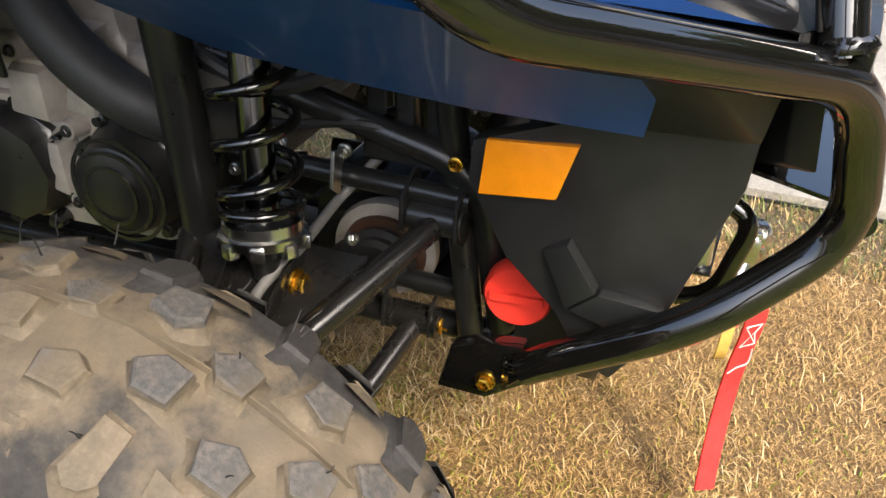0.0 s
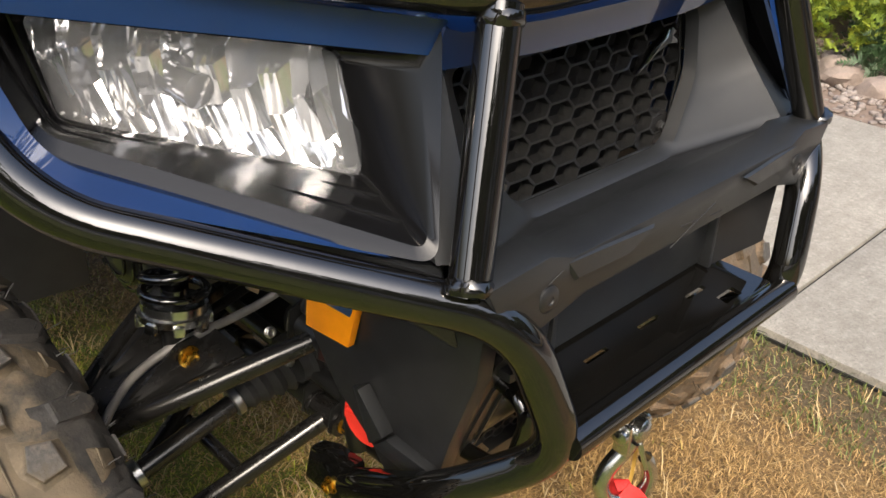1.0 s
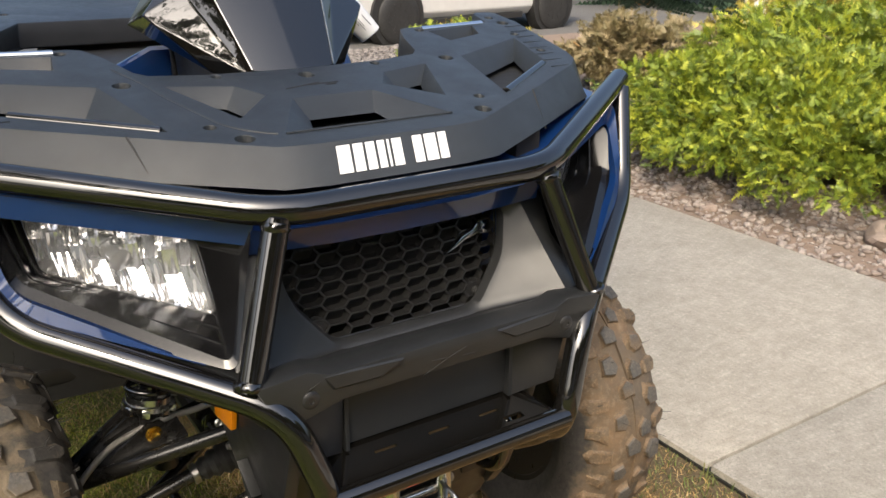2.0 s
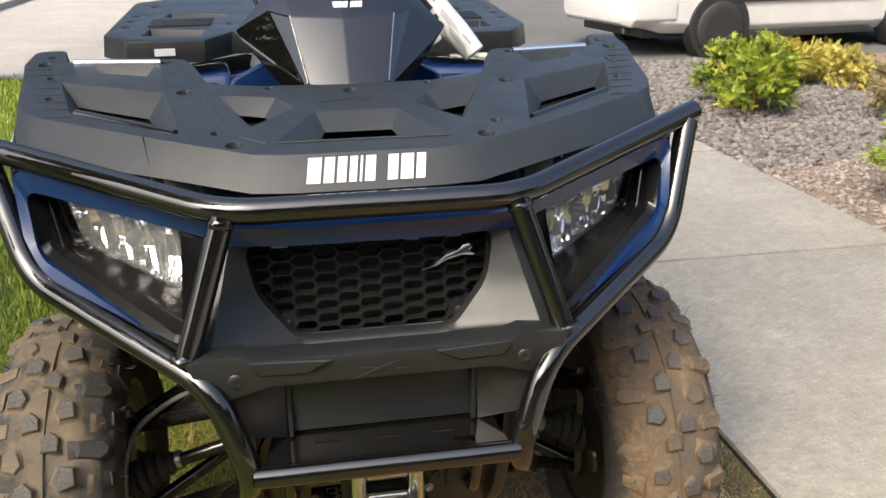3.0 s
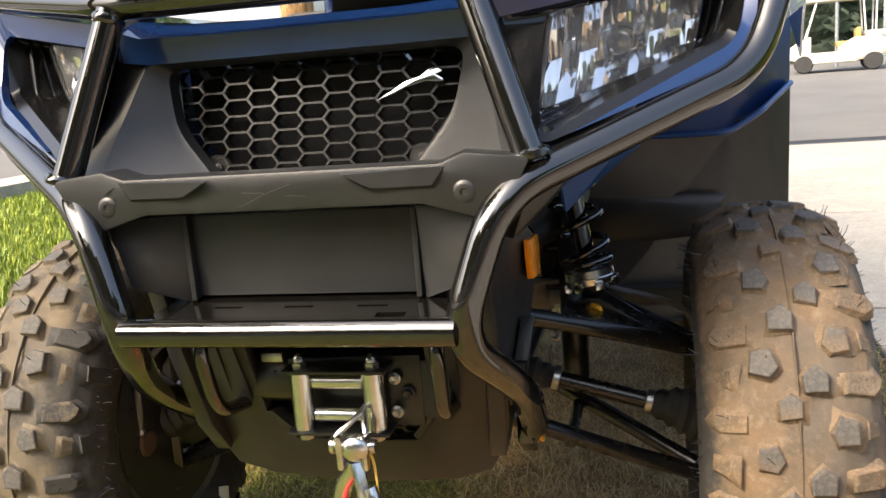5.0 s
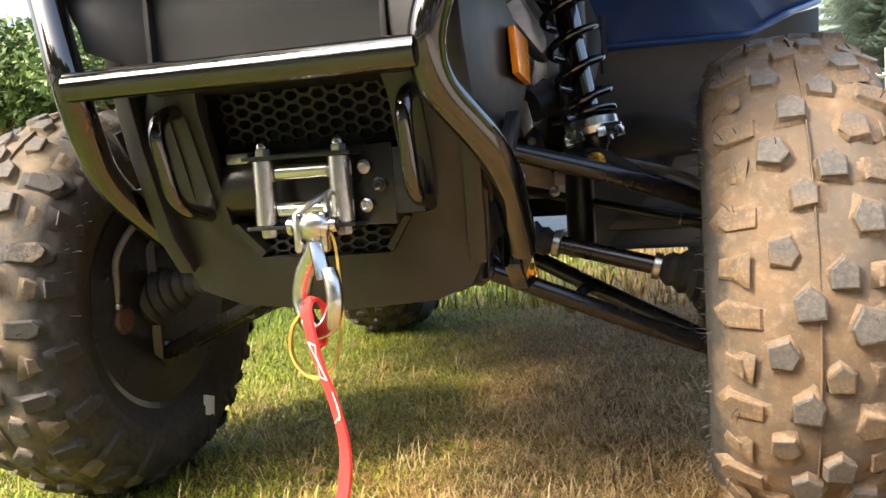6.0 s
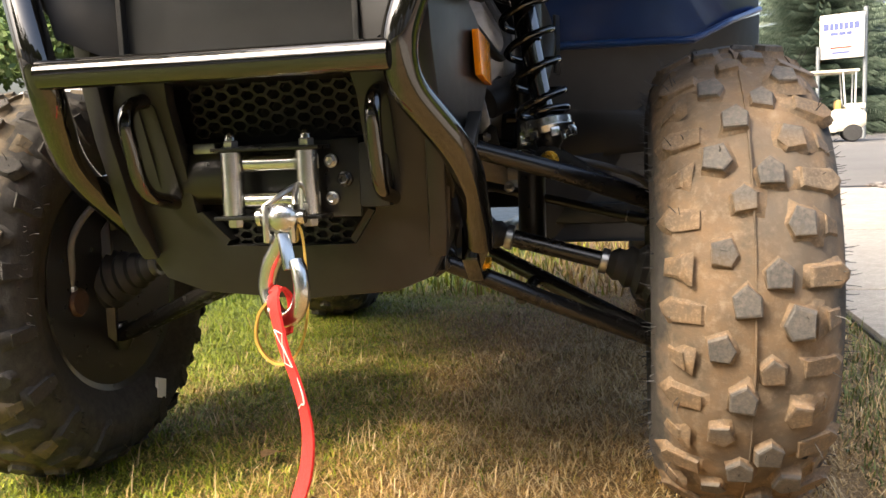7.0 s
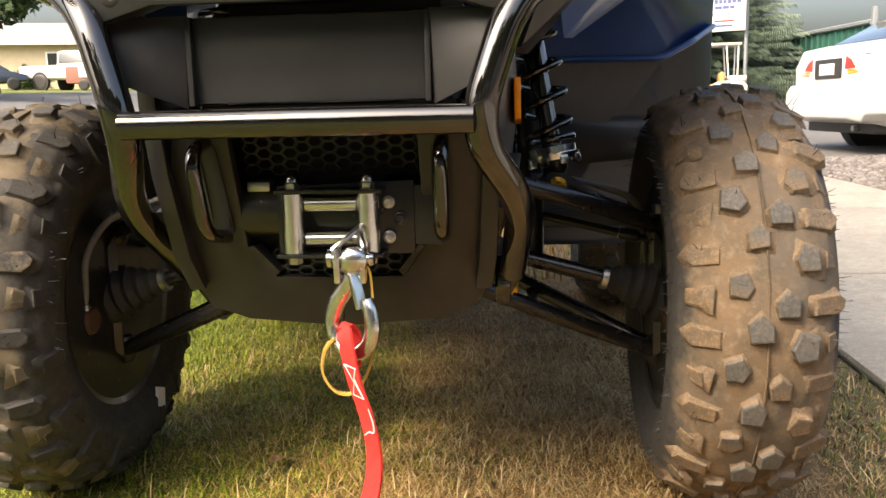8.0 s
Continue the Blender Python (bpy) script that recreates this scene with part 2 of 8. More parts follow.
def concrete_material(name, a, b):
    """Broomed, weathered concrete: cloudy patches, worn pits, dark specks and old drips."""
    m = Mat(name, a, 0.88)
    rnd = m.t.nodes.new("ShaderNodeObjectInfo").outputs["Random"]
    n1 = m.noise(1.7, 6, 0.65, True)
    n2 = m.noise(19, 7, 0.78, True)
    n3 = m.noise(210, 4, 0.8, True)
    n4 = m.noise(5.5, 5, 0.7, True)
    c = m.ramp(n1, ((0.3, tuple(v * 0.88 for v in a)), (0.5, a), (0.7, b)))
    c = m.mix(m.ramp(n2, ((0.36, (0.55, 0.55, 0.55)), (0.55, (0, 0, 0)))), c, tuple(v * 0.62 for v in a))
    c = m.mix(m.ramp(n2, ((0.56, (0, 0, 0)), (0.72, (0.5, 0.5, 0.5)))), c, tuple(min(1.0, v * 1.2) for v in b))
    c = m.mix(m.ramp(n3, ((0.36, (0.65, 0.65, 0.65)), (0.50, (0, 0, 0)))), c, tuple(v * 0.45 for v in a))
    c = m.mix(m.ramp(n4, ((0.66, (0, 0, 0)), (0.73, (0.35, 0.35, 0.35)))), c, tuple(v * 0.6 for v in a))
    n5 = m.noise(75, 3, 0.6, True)
    c = m.mix(m.ramp(n5, ((0.55, (0, 0, 0)), (0.68, (0.35, 0.35, 0.35)))), c, tuple(min(1.0, v * 1.3) for v in b))
    c = m.mix(m.ramp(n5, ((0.32, (0.5, 0.5, 0.5)), (0.42, (0, 0, 0)))), c, tuple(v * 0.6 for v in a))
    c = m.mix(m.math("MULTIPLY", rnd, 0.18), c, tuple(v * 0.72 for v in a))
    m.base(c)
    m.bump(n3, 0.6, 0.004)
    m.bump(n2, 0.45, 0.005)
    return m.m


def asphalt_material():
    m = Mat("asphalt", (0.1, 0.1, 0.1), 0.85)
    n1 = m.noise(0.5, 5, 0.65, True)
    n2 = m.noise(160, 4, 0.8, True)
    c = m.ramp(n1, ((0.3, (0.085, 0.083, 0.080)), (0.7, (0.125, 0.121, 0.115))))
    m.base(m.mix(m.ramp(n2, ((0.3, (0.5, 0.5, 0.5)), (0.55, (0, 0, 0)))), c, (0.05, 0.05, 0.05)))
    m.bump(n2, 0.5, 0.006)
    return m.m


def stone_material(name, a, b):
    m = Mat(name, a, 0.85)
    rnd = m.t.nodes.new("ShaderNodeNewGeometry").outputs["Random Per Island"]
    n = m.noise(22, 6, 0.7, True)
    c = m.mix(rnd, a, b)
    m.base(m.mix(m.ramp(n, ((0.35, (0.5, 0.5, 0.5)), (0.65, (0, 0, 0)))), c, tuple(v * 0.5 for v in a)))
    m.bump(n, 0.5, 0.01)
    return m.m


def leaf_material(name, cols):
    m = Mat(name, cols[1], 0.55)
    rnd = m.t.nodes.new("ShaderNodeNewGeometry").outputs["Random Per Island"]
    n = m.noise(3.5, 4, 0.6, True)
    f = m.math("ADD", m.math("MULTIPLY", rnd, 0.4), m.math("MULTIPLY", n, 0.5))
    f = m.math("ADD", f, m.math("MULTIPLY", m.noise(30, 3, 0.6, True), 0.22))
    m.base(m.ramp(f, tuple(zip((0.25, 0.55, 0.85), cols))))
    return m.m


def bark_material():
    m = Mat("bark", (0.3, 0.18, 0.08), 0.9)
    n1 = m.noise(26, 6, 0.7, False, (1, 1, 0.22))
    n2 = m.noise(70, 4, 0.7, False, (1, 1, 0.3))
    m.base(m.ramp(n1, ((0.32, (0.065, 0.035, 0.014)), (0.5, (0.27, 0.155, 0.06)), (0.68, (0.50, 0.34, 0.16)))))
    m.bump(n1, 1.0, 0.03)
    m.bump(n2, 0.6, 0.01)
    return m.m


tyre_rubber, knob_rubber = tyre_material("muddy_tyre_rubber", 0.0, 0.254), knob_material("tread_block_rubber", 0.0)
dusty_rubber, dusty_knob = tyre_material("dusty_tyre_rubber", 0.75, 0.282), knob_material("dusty_tread_block", 0.75)
dusty_lug = knob_material("dusty_side_lug", 0.75, True)
mud_lug = knob_material("mud_caked_lug", 0.0, False, True)
lawn_soil = ground_material()
concrete = concrete_material("walk_concrete", (0.315, 0.293, 0.252), (0.39, 0.362, 0.312))
kerb_concrete = concrete_material("kerb_concrete", (0.36, 0.335, 0.30), (0.45, 0.42, 0.38))
asphalt = asphalt_material()
clear_lens = Mat("clear_lens", (0.9, 0.92, 0.95), 0.03)
clear_lens.set("Alpha", 0.10)
lamp_glass = clear_lens.m


# ---- mesh helpers ----
def smooth_by_angle(bm, degrees=38):
    lim = radians(degrees)
    for f in bm.faces:
        f.smooth = True
    for e in bm.edges:
        if len(e.link_faces) != 2 or e.calc_face_angle(0.0) > lim:
            e.smooth = False


def link_mesh(name, bm, material, parent=None, label="", angle=38):
    bm.normal_update()
    smooth_by_angle(bm, angle)
    me = bpy.data.meshes.new(name)
    bm.to_mesh(me)
    bm.free()
    for mt in material if isinstance(material, (list, tuple)) else (material,):
        me.materials.append(mt)
    ob = new(name, me)
    if parent:
        ob.parent = parent
    if label:
        ob["label"] = label
    return ob


def part(name, bm, material, parent, label="", angle=38):
    return link_mesh(name, bm, material, parent, label, angle)


def thing(name, at=(0, 0, 0), **tags):
    ob = new(name)
    ob.empty_display_size = 0.1
    ob.matrix_basis = Matrix.Translation(at)
    return tagged(ob, **tags)


def arrays_mesh(name, verts, faces, material, parent=None, smooth=False):
    """A mesh object from numpy vertices and triangles or quads."""
    me = bpy.data.meshes.new(name)
    n, k = faces.shape
    me.vertices.add(len(verts))
    me.vertices.foreach_set("co", np.ascontiguousarray(verts, dtype=np.float32).ravel())
    me.loops.add(n * k)
    me.loops.foreach_set("vertex_index", np.ascontiguousarray(faces, dtype=np.int32).ravel())
    me.polygons.add(n)
    me.polygons.foreach_set("loop_start", np.arange(0, n * k, k, dtype=np.int32))
    me.update(calc_edges=True)
    if smooth:
        me.polygons.foreach_set("use_smooth", np.ones(n, dtype=bool))
    me.materials.append(material)
    ob = new(name, me)
    if parent:
        ob.parent = parent
    return ob


def fillet(pts, radius, steps=6):
    """Round the inner corners of a polyline."""
    pts = [Vector(p) for p in pts]
    out = [pts[0]]
    for a, b, c in zip(pts, pts[1:], pts[2:]):
        u, v = (a - b), (c - b)
        lu, lv = u.length, v.length
        d = min(radius, lu * 0.48, lv * 0.48)
        p, q = b + u / lu * d, b + v / lv * d
        for i in range(steps + 1):
            t = i / steps
            out.append(p * (1 - t) ** 2 + b * 2 * t * (1 - t) + q * t * t)
    out.append(pts[-1])
    return out


def curve_pts(pts, steps=8):
    """A smooth line (Catmull-Rom) through points."""
    p = [Vector(q) for q in pts]
    p = [p[0] * 2 - p[1]] + p + [p[-1] * 2 - p[-2]]
    out = []
    for a, b, c, d in zip(p, p[1:], p[2:], p[3:]):
        for i in range(steps):
            t = i / steps
            out.append(0.5 * ((2 * b) + (c - a) * t + (2 * a - 5 * b + 4 * c - d) * t * t + (3 * b - a - 3 * c + d) * t ** 3))
    out.append(p[-2])
    return out


def sweep(bm, pts, r, n=16, r_end=None, flat=1.0, up=None):
    """A tube (or a flattened band) along points, with closed ends."""
    pts = [Vector(p) for p in pts]
    r_end = r if r_end is None else r_end
    rings = []
    tang = [(pts[min(i + 1, len(pts) - 1)] - pts[max(i - 1, 0)]).normalized() for i in range(len(pts))]
    side = Vector(up) if up else (Vector((0, 0, 1)) if abs(tang[0].z) < 0.9 else Vector((1, 0, 0)))
    for i, (p, t) in enumerate(zip(pts, tang)):
        side = (side - t * side.dot(t)).normalized()
        other = t.cross(side)
        rr = r + (r_end - r) * i / (len(pts) - 1)
        rings.append([bm.verts.new(p + side * (rr * flat * math.cos(a)) + other * (rr * math.sin(a))) for a in (2 * math.pi * k / n for k in range(n))])
    for a, b in zip(rings, rings[1:]):
        for k in range(n):
            bm.faces.new((a[k], a[(k + 1) % n], b[(k + 1) % n], b[k]))
    bm.faces.new(rings[0][::-1])
    bm.faces.new(rings[-1])
    return bm


def tube(pts, r, n=16, **kw):
    return sweep(bmesh.new(), pts, r, n, **kw)


def bevel(bm, width, segments=2, angle=30):
    bm.normal_update()
    edges = [e for e in bm.edges if len(e.link_faces) == 2 and e.calc_face_angle(0.0) > radians(angle)]
    if edges:
        bmesh.ops.bevel(bm, geom=edges, offset=width, segments=segments, affect="EDGES", profile=0.6, clamp_overlap=True)
    return bm


def boxed(bm, x0, x1, y0, y1, z0, z1, m=None):
    mat = pose((x0 + x1) / 2, (y0 + y1) / 2, (z0 + z1) / 2) @ Matrix.Diagonal((x1 - x0, y1 - y0, z1 - z0, 1))
    bmesh.ops.create_cube(bm, size=1, matrix=(m @ mat) if m else mat)
    return bm


def block(x0, x1, y0, y1, z0, z1, b=0.004, m=None, seg=2):
    bm = boxed(bmesh.new(), x0, x1, y0, y1, z0, z1, m)
    return bevel(bm, b, seg) if b else bm


def hull(bm, pts):
    vs = [bm.verts.new(p) for p in pts]
    r = bmesh.ops.convex_hull(bm, input=vs)
    junk = list({g for g in r["geom_interior"] + r["geom_unused"] if isinstance(g, bmesh.types.BMVert)})
    if junk:
        bmesh.ops.delete(bm, geom=junk, context="VERTS")
    bmesh.ops.dissolve_limit(bm, angle_limit=radians(1), verts=bm.verts, edges=bm.edges)
    return bm


def slab_of(front, back, b=0.0, seg=2):
    """A solid between two outlines with equal numbers of points."""
    bm = bmesh.new()
    a = [bm.verts.new(p) for p in front]
    c = [bm.verts.new(p) for p in back]
    n = len(a)
    bm.faces.new(a)
    bm.faces.new(c[::-1])
    for i in range(n):
        bm.faces.new((a[(i + 1) % n], a[i], c[i], c[(i + 1) % n]))
    bmesh.ops.recalc_face_normals(bm, faces=bm.faces)
    return bevel(bm, b, seg) if b else bm


def extrude(outline, depth, b=0.0, seg=2):
    d = Vector(depth)
    return slab_of([Vector(p) for p in outline], [Vector(p) + d for p in outline], b, seg)


def lathe(profile, n=32, axis="X", closed=False, m=None):
    """Turn (along, radius) points round an axis."""
    bm = bmesh.new()
    rings = []
    for u, r in profile:
        ring = []
        for k in range(n):
            a = 2 * math.pi * k / n
            c, s = r * math.cos(a), r * math.sin(a)
            v = {"X": (u, c, s), "Y": (c, u, s), "Z": (c, s, u)}[axis]
            ring.append(bm.verts.new((m @ Vector(v)) if m else v))
        rings.append(ring)
    pairs = list(zip(rings, rings[1:])) + ([(rings[-1], rings[0])] if closed else [])
    for a, b in pairs:
        for k in range(n):
            bm.faces.new((a[k], a[(k + 1) % n], b[(k + 1) % n], b[k]))
    if not closed:
        for ring in (rings[0], rings[-1]):
            if min(abs(p[1]) for p in (profile[0], profile[-1])) >= 0:
                bm.faces.new(ring)
    bmesh.ops.remove_doubles(bm, verts=bm.verts, dist=1e-6)
    bmesh.ops.recalc_face_normals(bm, faces=bm.faces)
    return bm


def aim(a, b):
    """A frame at a whose z axis points to b."""
    a, b = Vector(a), Vector(b)
    return Matrix.Translation(a) @ (b - a).to_track_quat("Z", "Y").to_matrix().to_4x4()


def rod_profile(a, b, profile, n=20):
    """Turn a profile of (part of the way, radius) round the line from a to b."""
    length = (Vector(b) - Vector(a)).length
    return lathe([(t * length, r) for t, r in profile], n, "Z", m=aim(a, b))


def bolt(parent, at, way, r=0.009, material=None, name="bolt", label=""):
    """A flange bolt: a washer face, a hexagon head and a dimple."""
    way = Vector(way).normalized()
    m = aim(at, Vector(at) + way)
    bm = lathe([(-0.004, r * 0.9), (0.0, r * 1.25), (0.0022, r * 1.2), (0.003, r * 0.95)], 18, "Z", m=m)
    ring = [[bm.verts.new(m @ Vector((q * math.cos(a), q * math.sin(a), z))) for a in (math.pi / 3 * k for k in range(6))] for z, q in ((0.003, r * 0.92), (r * 0.95, r * 0.92), (r * 1.1, r * 0.75), (r * 1.0, r * 0.45), (r * 0.85, r * 0.4))]
    for a, b in zip(ring, ring[1:]):
        for k in range(6):
            bm.faces.new((a[k], a[(k + 1) % 6], b[(k + 1) % 6], b[k]))
    bm.faces.new(ring[-1])
    return part(name, bm, material or gold_bolt, parent, label)


def mirror(pts, s):
    return [(s * p[0], p[1], p[2]) for p in pts]


def honeycomb(bm, inside, place, u0, u1, v0, v1, a, squash, wall, depth, flat=0.5):
    """Hexagonal cells laid over a surface: place(u, v, w) gives the point, w being the depth."""
    du, dv = 1.5 * a, math.sqrt(3) * a * squash
    i = 0
    u = u0
    while u <= u1:
        v = v0 + (dv / 2 if i % 2 else 0)
        while v <= v1:
            if inside(u, v):
                outer = [(u + math.copysign(a * (1.5 - flat if k % 3 == 0 else flat), math.cos(k * math.pi / 3)), v + a * squash * math.sin(k * math.pi / 3)) for k in range(6)]
                ka, kb = (a - wall) / a, (a * squash - wall * 0.8) / (a * squash)
                inner = [(u + (p - u) * ka, v + (q - v) * kb) for p, q in outer]
                o = [bm.verts.new(place(p, q, 0)) for p, q in outer]
                f = [bm.verts.new(place(p, q, 0)) for p, q in inner]
                g = [bm.verts.new(place(u + (p - u) * 0.96, v + (q - v) * 0.96, depth)) for p, q in inner]
                for k in range(6):
                    j = (k + 1) % 6
                    bm.faces.new((o[k], o[j], f[j], f[k]))
                    bm.faces.new((f[k], f[j], g[j], g[k]))
            v += dv
        u += du
        i += 1
    return bm


def in_poly(poly):
    def test(x, y):
        c = False
        for (x1, y1), (x2, y2) in zip(poly, poly[1:] + poly[:1]):
            if (y1 > y) != (y2 > y) and x < (x2 - x1) * (y - y1) / (y2 - y1) + x1:
                c = not c
        return c
    return test


def ring3(corners, radius, n=5):
    """A closed rounded outline through corner points, always with the same number of points."""
    pts = [Vector(p) for p in corners]
    out = []
    for i, b in enumerate(pts):
        a, c = pts[i - 1], pts[(i + 1) % len(pts)]
        u, v = a - b, c - b
        d = min(radius, u.length * 0.45, v.length * 0.45)
        p, q = b + u.normalized() * d, b + v.normalized() * d
        out += [p * (1 - t) ** 2 + b * 2 * t * (1 - t) + q * t * t for t in (k / n for k in range(n + 1))]
    return out


def strips(rings, cap_first=False, cap_last=False):
    """Faces between successive outlines."""
    bm = bmesh.new()
    vs = [[bm.verts.new(p) for p in r] for r in rings]
    n = len(vs[0])
    for a, b in zip(vs, vs[1:]):
        for k in range(n):
            bm.faces.new((a[k], a[(k + 1) % n], b[(k + 1) % n], b[k]))
    if cap_first:
        bm.faces.new(vs[0])
    if cap_last:
        bm.faces.new(vs[-1])
    bmesh.ops.recalc_face_normals(bm, faces=bm.faces)
    return bm


def plate_with_holes(outline, holes, z_of, drop, taper=0.0, bottom_z=None):
    """A plate in plan with openings: a top sheet, walls round every loop and a lower rim. holes: (loop, taper)."""
    bm = bmesh.new()
    loops = []
    for loop, shrink, *deep in [(outline, taper)] + holes:
        top = [bm.verts.new((x, y, z_of(x, y))) for x, y in loop]
        edges = [bm.edges.new((top[i], top[(i + 1) % len(top)])) for i in range(len(top))]
        loops.append((loop, shrink, top, edges, deep))
    bmesh.ops.triangle_fill(bm, use_beauty=True, edges=[e for l in loops for e in l[3]], normal=(0, 0, 1))
    for loop, shrink, top, edges, deep in loops:
        cx, cy = sum(p[0] for p in loop) / len(loop), sum(p[1] for p in loop) / len(loop)
        low = []
        for x, y in loop:
            d = math.hypot(x - cx, y - cy)
            k = max(0.15, 1 - (0.0 if isinstance(shrink, list) else shrink) / d)
            zz = z_of(x, y) - deep[0] if deep else bottom_z(x, y) if bottom_z else z_of(x, y) - drop
            low.append(bm.verts.new((cx + (x - cx) * k, cy + (y - cy) * k, zz)))
        if isinstance(shrink, list):
            for v, (x, y) in zip(low, shrink):
                v.co.x, v.co.y = x, y
        n = len(top)
        for i in range(n):
            bm.faces.new((top[i], top[(i + 1) % n], low[(i + 1) % n], low[i]))
    bmesh.ops.recalc_face_normals(bm, faces=bm.faces)
    return bm


# ---- the ground ----
def softplus(v, k):
    return v if v > 30 * k else k * math.log1p(math.exp(max(-30.0, min(30.0, v / k))))


def terrain(x, y):
    """Height of the land: level round the vehicle, rising towards the street and down the road."""
    return (0.06 * softplus(-x - 1.5, 0.3) - 0.032 * softplus(-x - 17.0, 0.3)) * min(1.0, 45.0 / max(45.0, abs(x))) + 0.02 * softplus(y - 8.0, 0.5) * min(1.0, 60.0 / max(60.0, abs(y)))


def land(name, xs, ys, material, lift=0.0, **tags):
    v = np.array([(x, y, terrain(x, y) + lift) for y in ys for x in xs])
    nx = len(xs)
    f = np.array([(j * nx + i, j * nx + i + 1, (j + 1) * nx + i + 1, (j + 1) * nx + i) for j in range(len(ys) - 1) for i in range(nx - 1)])
    return tagged(arrays_mesh(name, v, f, material, smooth=True), **tags)


def steps(*stops):
    """Rising coordinates from (start, step) pairs and a last end."""
    out = []
    for (a, d), nxt in zip(stops, stops[1:]):
        b = nxt[0] if isinstance(nxt, tuple) else nxt
        n = max(1, round((b - a) / d))
        out += [a + (b - a) * i / n for i in range(n)]
    return out + [stops[-1]]


far_x = steps((-1500, 200), (-100, 15), (-20, 2), (-6, 0.4), (-4.35, 0.25), (1, 0.6), (6, 2), (20, 15), (100, 200), 1500)
far_y = steps((-1500, 200), (-100, 15), (-20, 3), (-4, 0.5), (6.9, 0.5), (12, 2), (40, 10), (100, 200), 1500)
land("ground", far_x, far_y, lawn_soil, 0.0, label="dry lawn and bare soil running to the horizon", kind="structure")
land("road", steps((-17, 2), (-6, 0.4), -4.95), steps((-40, 4), (0, 1), (30, 3), 90), asphalt, 0.006, label="grey worn asphalt street beside the lawn", kind="structure")
land("road", steps((-0.6, 0.6), (6, 2), 60), steps((7.0, 0.5), (16, 2), 75), asphalt, 0.010, label="grey asphalt parking road behind the walk", kind="structure")
land("pavement", steps((-4.3, 0.3), -0.6), steps((6.95, 0.5), (14, 2), 75), kerb_concrete, 0.012, label="pale worn concrete pavement along the street", kind="structure")

kerb = thing("kerb", label="weathered pale concrete street kerb", kind="structure")
for i in range(24):
    y0 = -14 + i * 2.0
    bm = bmesh.new()
    za, zb = terrain(-4.6, y0), terrain(-4.6, y0 + 1.985)
    prof = [(-4.95, -0.05), (-4.95, 0.03), (-4.90, 0.075), (-4.3, 0.085), (-4.3, -0.05)]
    bm = slab_of([(x, y0, za + z) for x, z in prof], [(x, y0 + 1.985, zb + z) for x, z in prof], 0.008)
    part("kerb_stone", bm, kerb_concrete, kerb)

walk_base = thing("pavement", label="pale concrete garden walk of large cast slabs", kind="structure")
for k in range(-5, 4):
    y0 = -0.135 + 1.675 * k
    y1 = min(y0 + 1.675, 6.98)
    part("slab", block(0.945, 2.375, y0 + 0.006, y1 - 0.006, -0.08, 0.022 + 0.002 * ((k * 7) % 3), 0.006), concrete, walk_base)
bm = block(0.94, 2.38, -8.5, 6.98, -0.09, 0.008, 0)
part("joint_bed", bm, inner_black, walk_base, "dark soil filled joints")


# ---- the quad bike ----
atv = thing("quad_bike", label="blue and black quad bike with muddy tyres parked on a lawn", category="quad bike")

# brush guard at the nose
R_TUBE = 0.0172
top_line = fillet([(-0.538, -0.157, 0.968), (-0.19, -0.388, 0.914), (0.19, -0.388, 0.914), (0.538, -0.157, 0.968)], 0.05)
guard = part("brush_guard", tube(top_line, R_TUBE, 20), black_paint, atv, "glossy black tubular steel brush guard")
for s in (-1, 1):
    loop = fillet(mirror([(0.520, -0.178, 0.956), (0.464, -0.257, 0.797), (0.218, -0.446, 0.703), (0.174, -0.470, 0.570), (0.222, -0.372, 0.486), (0.212, -0.255, 0.405), (0.2085, -0.230, 0.385)], s), 0.05, 10)
    part("side_tube", tube(loop, R_TUBE, 20), black_paint, guard)
    part("post", tube(mirror([(0.190, -0.386, 0.908), (0.250, -0.426, 0.728)], s), 0.0155, 20), black_paint, guard)
    foot = [(s * 0.206, y, z) for y, z in ((-0.139, 0.330), (-0.153, 0.383), (-0.184, 0.398), (-0.226, 0.403), (-0.232, 0.362), (-0.191, 0.331))]
    part("foot_plate", extrude(foot, (-s * 0.020, 0, 0), 0.004), black_paint, guard)
    # the tube is pressed flat into the plate
    neck = [(s * (0.2095 + 0.0168 * math.cos(a)), -0.236 + 0.0125 * math.sin(a), 0.390 - 0.0125 * math.sin(a)) for a in (k * math.pi / 8 for k in range(16))]
    neck += [(s * x, y, z) for x in (0.187, 0.205) for y, z in ((-0.206, 0.345), (-0.206, 0.392))]
    part("foot_neck", bevel(hull(bmesh.new(), neck), 0.002, 2), black_paint, guard)
    bolt(guard, (s * 0.206, -0.191, 0.354), (s, 0, 0), 0.0085)
    for at, d in (((0.252, -0.428, 0.737), (0.25, -0.2, -1)), ((0.193, -0.389, 0.899), (-0.25, 0.2, 1)), ((0.520, -0.180, 0.947), (0.2, 0.2, 1))):
        m = aim(mirror([at], s)[0], Vector(mirror([at], s)[0]) + Vector((d[0] * s, d[1], d[2])))
        bm = lathe([(-0.005, 0.0150), (-0.002, 0.0170), (0.001, 0.0172), (0.005, 0.0158)], 22, "Z", m=m)
        for v in bm.verts:
            v.co += Vector((random.uniform(-1, 1), random.uniform(-1, 1), random.uniform(-1, 1))) * 0.0009
        part("weld", bm, black_paint, guard, "rippled painted weld bead")
part("lower_bar", tube([(-0.176, -0.470, 0.580), (0.176, -0.470, 0.580)], 0.0145, 20), black_paint, guard)
